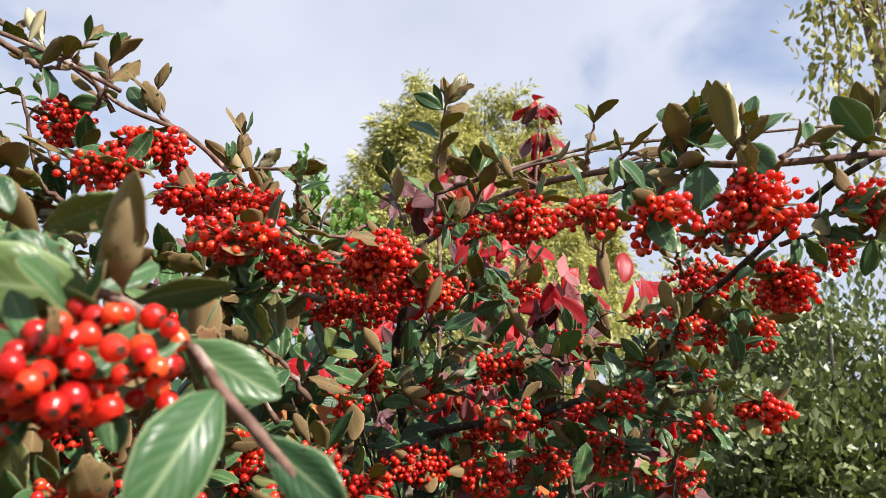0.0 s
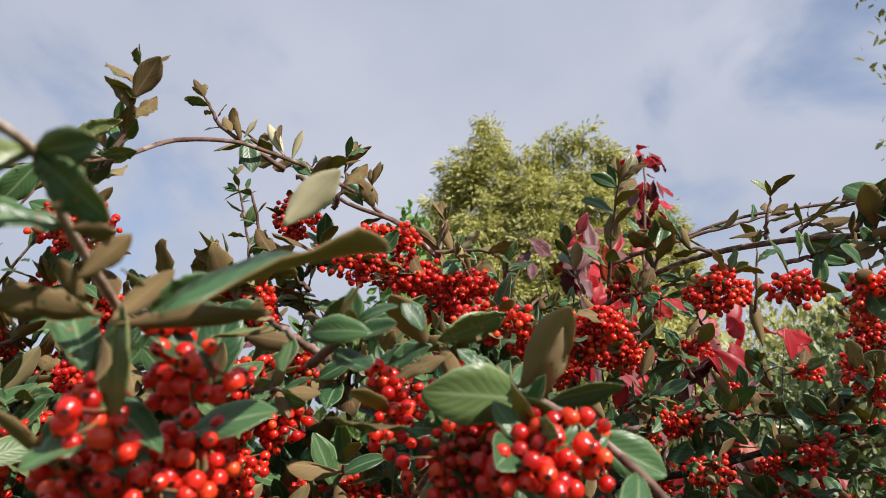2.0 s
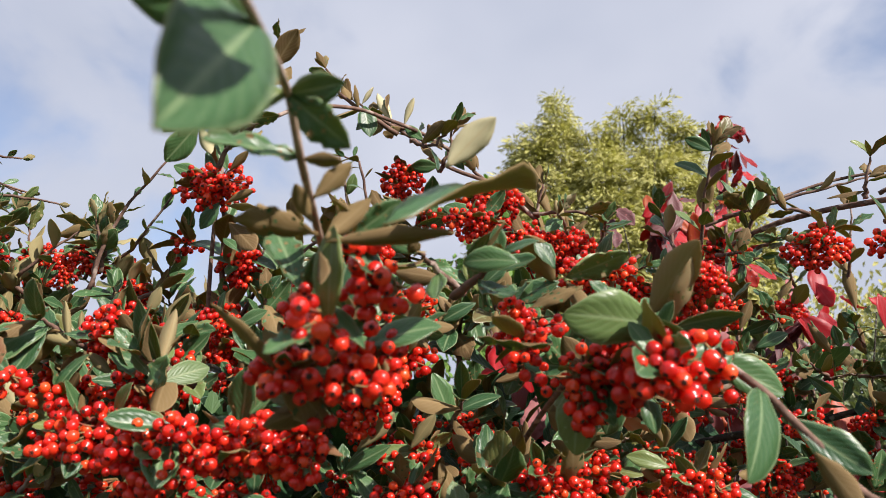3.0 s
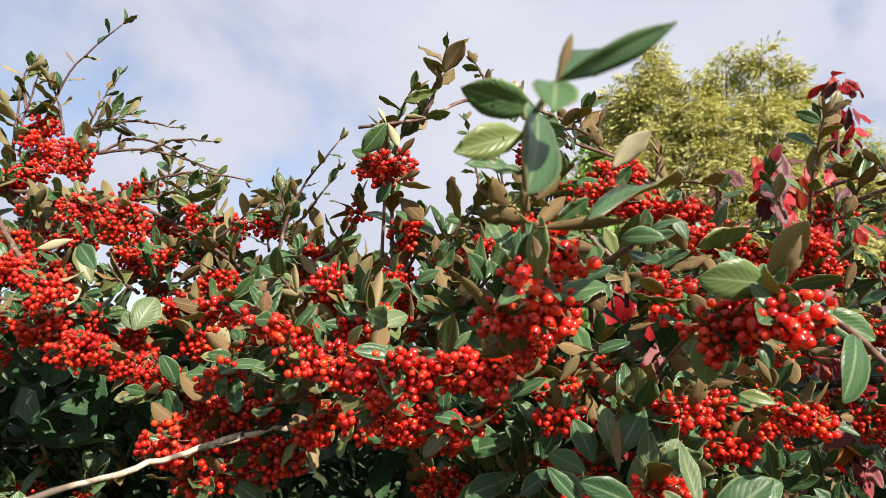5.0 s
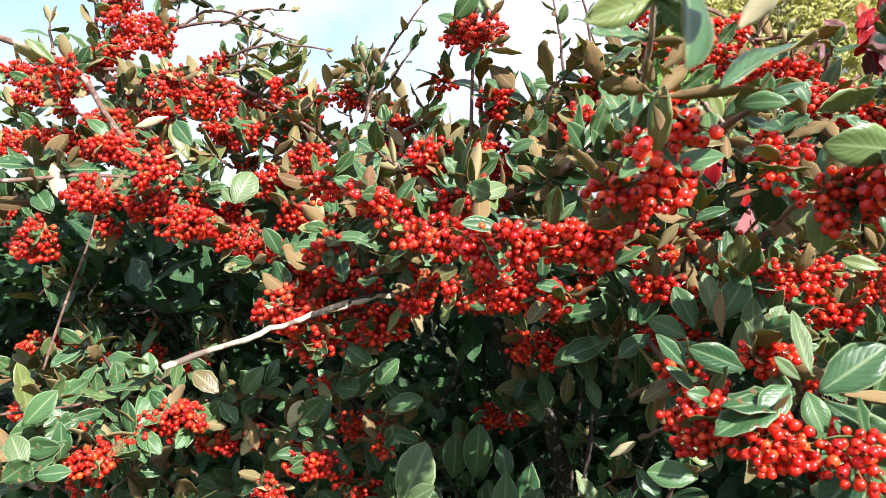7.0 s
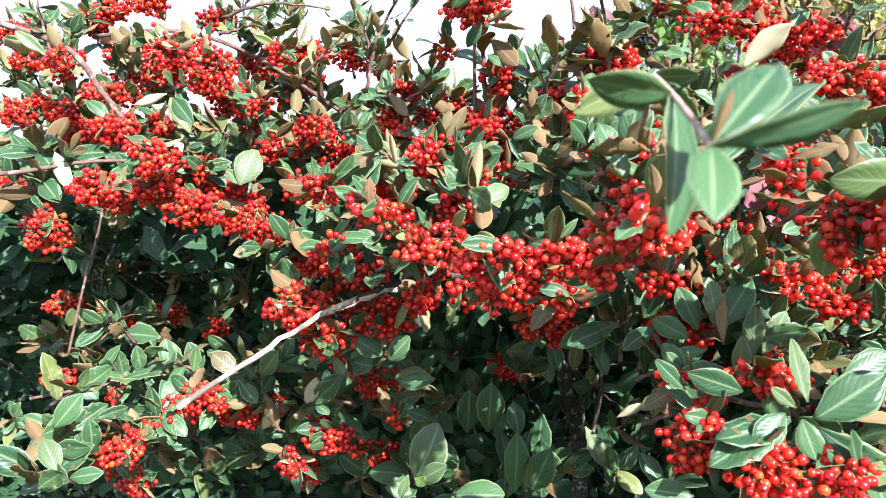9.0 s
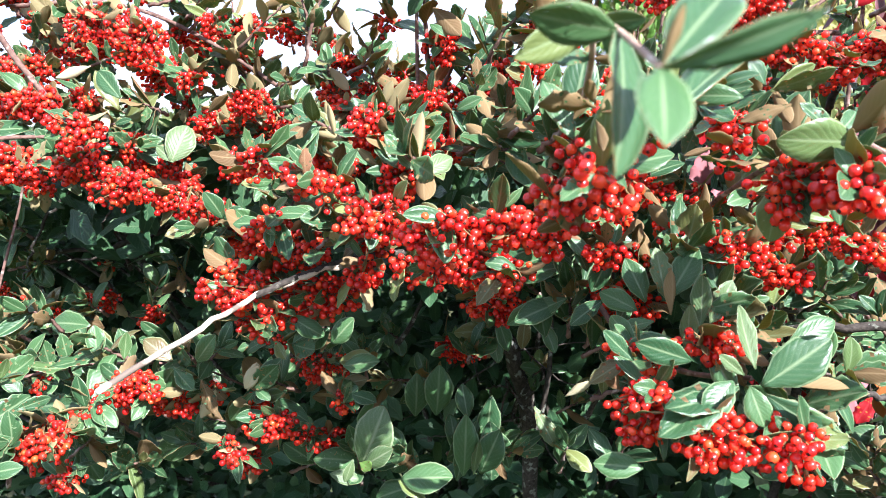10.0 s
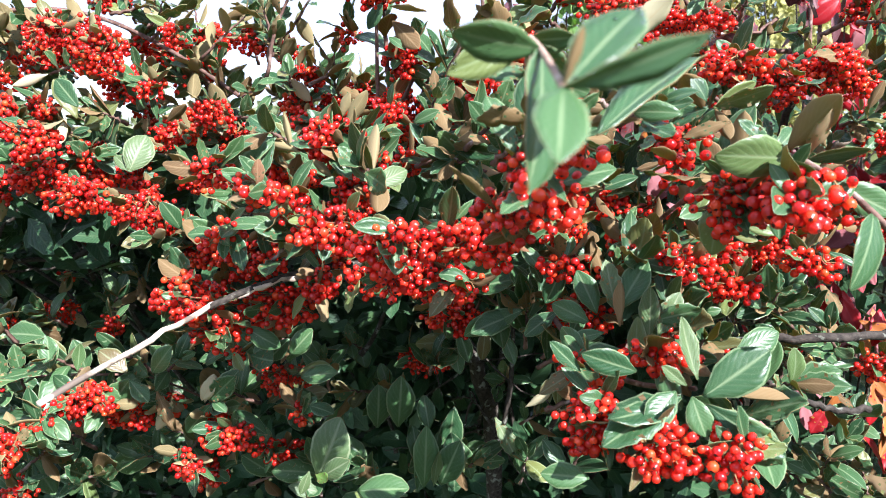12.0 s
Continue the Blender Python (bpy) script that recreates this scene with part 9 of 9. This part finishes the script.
def yellow_tree():
    """A tall tree of drooping plumes: its crown's clumps are set in tiers about upright leaders."""
    rng = np.random.default_rng(5)
    tree = tagged(new("tree"), "broad tree with feathery yellow-green foliage against the sky", "tree")
    tree.location = (0.85, 11.6, 0.0)
    line = curve([(0, 0, -0.1), (0.06, 0.1, 1.4), (-0.05, 0.05, 3.2), (0.05, 0, 5.2)], 6, 0.01, 3)
    pieces = [tube(line, np.linspace(0.22, 0.06, len(line)), 10, 1, 0.08)]
    # leaders: x, y, height of the tip, spread
    leaders = [(-0.98, 0.0, 6.80, 0.50), (-1.35, -0.1, 6.40, 0.45), (-1.66, 0.1, 6.15, 0.4), (-1.94, 0.0, 5.5, 0.45), (-2.2, 0.0, 4.9, 0.5), (-0.53, -0.1, 6.25, 0.6),
               (0.11, 0.1, 6.65, 0.5), (0.64, 0.0, 6.65, 0.5), (1.02, 0.1, 6.35, 0.45), (1.34, 0.0, 5.6, 0.55), (1.84, 0.0, 5.2, 0.5), (2.05, 0.1, 4.6, 0.5), (-0.3, -0.5, 5.6, 0.7),
               (-1.2, -0.6, 5.2, 0.7), (0.5, -0.6, 5.5, 0.8), (1.1, -0.6, 4.7, 0.8), (0.0, -0.8, 4.6, 0.9), (-0.8, -0.8, 4.3, 0.9), (-1.7, -0.4, 4.3, 0.6), (0.8, -0.8, 3.8, 0.9), (-0.2, -0.9, 3.6, 1.0)]
    places, ways = [], []
    for x, y, top, wide in leaders:
        pieces.append(tube(curve([(0, 0, 1.6), (x * 0.55, y * 0.5, (1.6 + top) * 0.45), (x, y, top - 0.1)], 5, 0.02, 9), np.linspace(0.035, 0.006, 11), 5))
        for k in range(95):
            drop = rng.uniform(0, 1) ** 0.8
            z = top - 0.06 - drop * 2.4
            r = wide * (0.18 + 0.9 * drop ** 0.6) * rng.uniform(0.3, 1) ** 0.5
            a = rng.uniform(0, 2 * math.pi)
            hub = np.array((x + r * math.cos(a), y + r * math.sin(a), z + rng.normal(0, 0.06)))
            out = np.array((math.cos(a), math.sin(a), 0.25))
            m = 64
            off = spray(rng, m) * rng.uniform(0.02, 0.2, (m, 1)) * np.array((1.1, 1.1, 0.7))
            places.append(hub + off)
            ways.append(off * 3 + out * 0.5 + np.array((0, 0, -0.35)) + rng.normal(0, 0.25, (m, 3)))
    c, f = gather(pieces)
    part("trunk", raw_mesh("trunk", c, f, [BARK]), tree)
    places, ways = np.concatenate(places), np.concatenate(ways)
    tagged(part("crown", leafy_cloud("crown", places, ways, [WILLOW, WILLOW], 0.120, 1.25, 6, 0.8, NARROW), tree, "feathery yellow-green leaves"), kind="stuff")


yellow_tree()


def clipped_hedge(name, label, centre, size, count, length, mats, seed, lumps=0.18):
    """A dense hedge: leaves over a lumpy body, with stems beneath."""
    rng = np.random.default_rng(seed)
    hedge = tagged(new(name), label, "hedge")
    hedge.location = (centre[0], centre[1], 0)
    v = spray(rng, count)
    v[:, 2] = abs(v[:, 2])
    box = np.sign(v) * abs(v) ** 0.6
    bump = np.array([noise.noise((a * 3.1 + seed, b * 3.1, c * 3.1)) + 0.5 * noise.noise((a * 8 + seed, b * 8, c * 8)) for a, b, c in v])
    shell = box * (1 + lumps * bump[:, None]) * rng.uniform(0.72, 1.0, (count, 1)) ** 0.7
    p = shell * np.array(size) * (1, 1, 1) + np.array((0, 0, 0))
    p[:, 2] = np.maximum(0.08, p[:, 2])
    way = v + spray(rng, count) * 1.1 + np.array((0, 0, 0.35))
    tagged(part("foliage", leafy_cloud("foliage", p, way, mats, length, 1.3, seed + 1, 0.7, FAR_SHEETS), hedge), kind="stuff")
    stems = []
    for k in range(30):
        a = np.array((rng.uniform(-0.8, 0.8) * size[0], rng.uniform(-0.5, 0.5) * size[1], 0.0))
        b = a + np.array((rng.normal(0, 0.15), rng.normal(0, 0.1), size[2] * rng.uniform(0.7, 0.95)))
        stems.append(tube(curve([a, (a + b) / 2 + rng.normal(0, 0.06, 3), b], 4), np.linspace(0.02, 0.005, 9), 5))
    c, f = gather(stems)
    part("brushwood", raw_mesh("brushwood", c, f, [BARK]), hedge)


clipped_hedge("privet_hedge", "tall dense grey-green hedge in sunlight behind the shrub", (1.95, 2.9), (1.42, 0.8, 1.92), 66000, 0.042, [HEDGE, HEDGE], 31)
clipped_hedge("golden_bush", "rounded yellow-green bush beyond the hedge", (1.55, 5.6), (1.5, 0.9, 2.45), 22000, 0.055, [WILLOW, WILLOW], 39, 0.25)
clipped_hedge("far_hedge", "long low green hedge across the lawn", (-3.5, 9.5), (7.0, 0.9, 1.75), 8000, 0.2, [HEDGE, HEDGE], 35)


def coloured_shrub(name, label, foot, stems, count, length, mats, seed, spread=0.06, sprays=()):
    """A shrub whose leaves hang in autumn colours along upright stems, with sprays of larger leaves: place, leaves, length, faces."""
    rng = np.random.default_rng(seed)
    bush = tagged(new(name), label, "shrub")
    bush.location = foot
    for k, (low, mid, top) in enumerate(stems):
        line = curve([np.array((0.02 * k, 0, 0)), np.array(low) - foot, np.array(mid) - foot, np.array(top) - foot], 6, 0.004, seed + k)
        c, f = tube(line, np.linspace(0.009, 0.002, len(line)), 6, k, 0.05)
        stem = part("stem", raw_mesh("stem", c, f, [TWIG]), bush)
        upper = line[6:]
        for j in range(count):
            high = rng.uniform(0, 1) ** 0.55
            p = upper[int(len(upper) * high)] + rng.normal(0, spread, 3) * (1, 1, 0.6) * (1.1 - 0.85 * high)
            way = np.array((rng.normal(0, 0.5), rng.normal(0, 0.5), -0.7 + rng.normal(0, 0.45)))
            nrm = np.array((0.2, -0.8, 0.3)) + rng.normal(0, 0.6, 3)
            top_mat, under_mat = mats[rng.integers(0, len(mats))]
            m = leaf_frames([p], [way], [nrm], length * rng.uniform(0.65, 1.2), rng.uniform(1.0, 1.4))[0]
            part("leaf", leaf_mesh(int(rng.integers(0, 6)), top_mat, under_mat), stem).matrix_basis = Matrix(m.tolist())
    for place, many, long, top_mat, under_mat in sprays:
        tip = np.array(place) - foot
        line = curve([np.array((0.05, 0.0, 0.3)), tip * (0.6, 0.6, 0.7) + (0, 0.05, 0), tip + (0, 0.02, 0.0)], 6, 0.003, seed)
        c, f = tube(line, np.linspace(0.004, 0.001, len(line)), 5, seed, 0.05)
        stem = part("stem", raw_mesh("stem", c, f, [BARK]), bush)
        for j in range(many):
            p = tip + rng.normal(0, 0.35 * long, 3) * (min(1, many - 1))
            way = np.array((rng.normal(0, 0.45), rng.normal(-0.2, 0.3), -0.8))
            m = leaf_frames([p], [way], [np.array((0.4, -0.9, 0.4)) + rng.normal(0, 0.35, 3)], 0.8 * long * rng.uniform(0.7, 1.15), rng.uniform(1.0, 1.4))[0]
            part("leaf", leaf_mesh(int(rng.integers(0, 6)), top_mat, under_mat), stem).matrix_basis = Matrix(m.tolist())


coloured_shrub("red_leaved_shrub", "shrub with crimson and purple autumn leaves behind the berries", (0.22, 1.25, 0.0),
               [((0.20, 1.3, 0.9), (0.20, 1.42, 1.7), (0.23, 1.49, 2.12)), ((0.15, 1.15, 0.8), (0.08, 1.1, 1.45), (0.04, 1.05, 1.84)),
                ((0.0, 1.05, 0.8), (-0.08, 1.0, 1.35), (-0.08, 0.98, 1.70)), ((0.2, 1.0, 0.9), (0.15, 0.85, 1.3), (0.13, 0.82, 1.62)),
                ((0.3, 1.1, 0.8), (0.32, 1.0, 1.2), (0.30, 0.98, 1.48)), ((-0.1, 1.0, 0.8), (-0.20, 1.02, 1.25), (-0.22, 1.0, 1.62)), ((0.0, 0.95, 0.7), (0.0, 0.85, 1.1), (0.0, 0.82, 1.74))],
               70, 0.050, [(RED, PINK), (RED, RED), (PLUM, PINK), (RED, PINK), (PLUM, RED)], 41, 0.045,
               [((-0.155, 0.788, 1.51), 1, 0.066, PINK, PINK), ((-0.135, 0.80, 1.50), 2, 0.055, RED, PINK), ((-0.129, 0.883, 1.605), 2, 0.075, RED, RED), ((0.56, 1.82, 1.79), 4, 0.11, RED, PINK),
                ((0.165, 0.75, 1.50), 3, 0.055, RED, PINK), ((0.117, 1.034, 1.72), 5, 0.06, RED, PINK), ((0.09, 0.98, 1.66), 4, 0.055, PINK, PINK), ((-0.105, 0.831, 1.525), 3, 0.055, RED, RED),
                ((0.013, 1.09, 1.84), 6, 0.065, RED, PINK), ((0.023, 0.995, 1.77), 5, 0.06, RED, RED), ((-0.043, 0.97, 1.78), 4, 0.05, PLUM, PINK), ((-0.10, 0.82, 1.44), 3, 0.05, PINK, RED), ((0.05, 0.80, 1.52), 4, 0.05, PINK, PINK), ((0.029, 0.70, 1.36), 5, 0.05, RED, PINK), ((0.004, 0.60, 1.30), 4, 0.045, EMBER, PINK), ((0.062, 0.78, 1.40), 5, 0.055, EMBER, EMBER),
                ((0.074, 0.995, 1.72), 5, 0.055, RED, RED), ((0.075, 0.70, 1.33), 5, 0.05, PINK, EMBER), ((-0.165, 0.622, 1.51), 2, 0.055, PINK, PINK),
                ((0.036, 0.660, 1.279), 4, 0.050, EMBER, EMBER), ((0.061, 0.660, 1.263), 4, 0.050, EMBER, RED), ((-0.002, 0.660, 1.263), 3, 0.040, PINK, EMBER), ((0.056, 0.720, 1.404), 4, 0.055, PINK, PINK), ((0.028, 0.700, 1.350), 4, 0.050, PINK, PLUM), ((0.065, 0.640, 1.221), 4, 0.050, RED, EMBER), ((-0.005, 0.720, 1.383), 3, 0.050, PLUM, PINK), ((-0.044, 0.660, 1.212), 3, 0.045, PINK, EMBER), ((0.058, 0.680, 1.331), 4, 0.050, EMBER, PINK), ((0.027, 0.640, 1.184), 4, 0.050, EMBER, PLUM),
                ((-0.121, 0.840, 1.578), 1, 0.075, EMBER, RED), ((-0.137, 0.850, 1.515), 3, 0.050, PINK, PINK), ((-0.173, 0.860, 1.496), 3, 0.050, PINK, PLUM), ((-0.111, 0.850, 1.465), 3, 0.050, PINK, RED), ((-0.080, 0.820, 1.533), 3, 0.045, RED, RED), ((0.159, 0.950, 1.667), 4, 0.055, PINK, RED), ((0.188, 0.950, 1.651), 3, 0.055, RED, RED), ((0.119, 0.900, 1.581), 4, 0.050, PLUM, PINK), ((0.261, 0.900, 1.629), 3, 0.050, RED, PINK), ((0.194, 0.800, 1.471), 4, 0.050, RED, PINK), ((0.169, 0.800, 1.460), 3, 0.050, PINK, RED), ((0.167, 0.950, 1.592), 4, 0.050, PLUM, PLUM), ((0.068, 0.850, 1.520), 4, 0.050, RED, PLUM), ((-0.035, 0.850, 1.471), 4, 0.050, PLUM, PINK), ((0.262, 0.800, 1.453), 3, 0.040, PINK, EMBER), ((0.060, 0.900, 1.561), 4, 0.050, RED, PINK),
                ((-0.159, 0.540, 1.519), 1, 0.066, PINK, PINK), ((-0.155, 0.500, 1.482), 1, 0.066, PINK, PINK), ((-0.167, 0.520, 1.481), 1, 0.055, PINK, PLUM), ((-0.143, 0.550, 1.549), 2, 0.050, EMBER, RED), ((-0.123, 0.550, 1.532), 2, 0.050, EMBER, EMBER), ((-0.170, 0.560, 1.556), 2, 0.050, RED, RED), ((-0.135, 0.550, 1.492), 2, 0.050, RED, PINK), ((-0.110, 0.560, 1.495), 2, 0.045, EMBER, PINK), ((-0.080, 0.560, 1.545), 2, 0.050, RED, RED)])
coloured_shrub("green_bush", "bright green leafy bush behind the berry shrub", (-0.48, 2.1, 0.0),
               [((-0.40, 2.1, 1.0), (-0.37, 2.08, 1.8), (-0.36, 2.05, 2.16)), ((-0.5, 2.1, 1.0), (-0.46, 2.05, 1.6), (-0.45, 2.0, 1.95)), ((-0.6, 2.1, 1.0), (-0.58, 2.05, 1.5), (-0.57, 2.0, 1.86)),
                ((-0.35, 2.1, 1.0), (-0.30, 2.1, 1.6), (-0.27, 2.1, 1.98)), ((-0.45, 2.0, 0.8), (-0.52, 1.95, 1.3), (-0.50, 1.95, 1.7)), ((-0.3, 2.0, 0.8), (-0.36, 1.95, 1.3), (-0.38, 1.95, 1.75)),
                ((-0.35, 2.0, 1.2), (-0.34, 1.97, 1.85), (-0.335, 1.95, 2.15)), ((-0.3, 2.0, 1.2), (-0.27, 1.98, 1.75), (-0.26, 1.98, 2.04)), ((-0.4, 2.0, 1.2), (-0.39, 2.0, 1.7), (-0.38, 2.0, 1.98)), ((-0.25, 2.0, 1.2), (-0.21, 1.98, 1.8), (-0.2, 1.98, 2.06))], 130, 0.034, [(LIME, LIME)], 45, 0.065)
coloured_shrub("purple_leaved_shrub", "slender shrub with dull purple leaves behind the berries", (-0.50, 1.5, 0.0),
               [((-0.50, 1.45, 0.9), (-0.47, 1.3, 1.5), (-0.46, 1.28, 1.78)), ((-0.52, 1.45, 0.9), (-0.53, 1.3, 1.4), (-0.55, 1.26, 1.72))], 26, 0.04, [(PLUM, PLUM), (PLUM, PINK)], 43, 0.035)


def weeping_tree():
    """Hanging twigs of a small tree whose trunk stands beside the hedge."""
    rng = np.random.default_rng(8)
    tree = tagged(new("weeping_tree"), "small tree with hanging twigs of yellowing leaves", "tree")
    tree.location = (3.2, 4.6, 0)
    pieces = [tube(curve([(0, 0, -0.1), (0.05, 0, 1.5), (0.0, 0.05, 3.4), (-0.2, 0, 4.3)], 6, 0.01, 2), np.linspace(0.09, 0.03, 19), 8)]
    places, ways = [], []
    for x, y, top, low in [(-1.28, -1.3, 3.9, 2.85), (-1.22, -1.3, 3.95, 2.75), (-1.02, -1.35, 4.1, 2.62), (-0.80, -1.3, 4.2, 2.4), (-0.55, -1.1, 4.3, 2.3), (-0.3, -0.9, 4.4, 2.4), (-1.12, -1.25, 3.9, 3.1), (0.2, -0.5, 4.3, 2.5), (-0.9, -1.2, 4.1, 2.9)]:
        low -= 0.28
        pieces.append(tube(curve([(-0.1, 0, 4.0), (x * 0.6, y * 0.6, top + 0.15), (x, y, top), (x + 0.05, y, (top + low) / 2), (x + rng.normal(0, 0.05), y, low)], 5), np.linspace(0.012, 0.002, 21), 5))
        for k in range(230):
            s = rng.uniform(0, 1)
            z = top + (low - top) * s
            hub = np.array((x + rng.normal(0, 0.05 + 0.05 * math.sin(9 * s + x * 7) ** 2) + 0.03, y + rng.normal(0, 0.08), z))
            places.append(hub), ways.append(np.array((rng.normal(0, 0.6), rng.normal(0, 0.6), -0.8)))
    c, f = gather(pieces)
    part("trunk", raw_mesh("trunk", c, f, [TWIG]), tree)
    tagged(part("crown", leafy_cloud("crown", np.array(places), np.array(ways), [AUTUMN, AUTUMN], 0.052, 1.1, 9, 0.5), tree), kind="stuff")


weeping_tree()
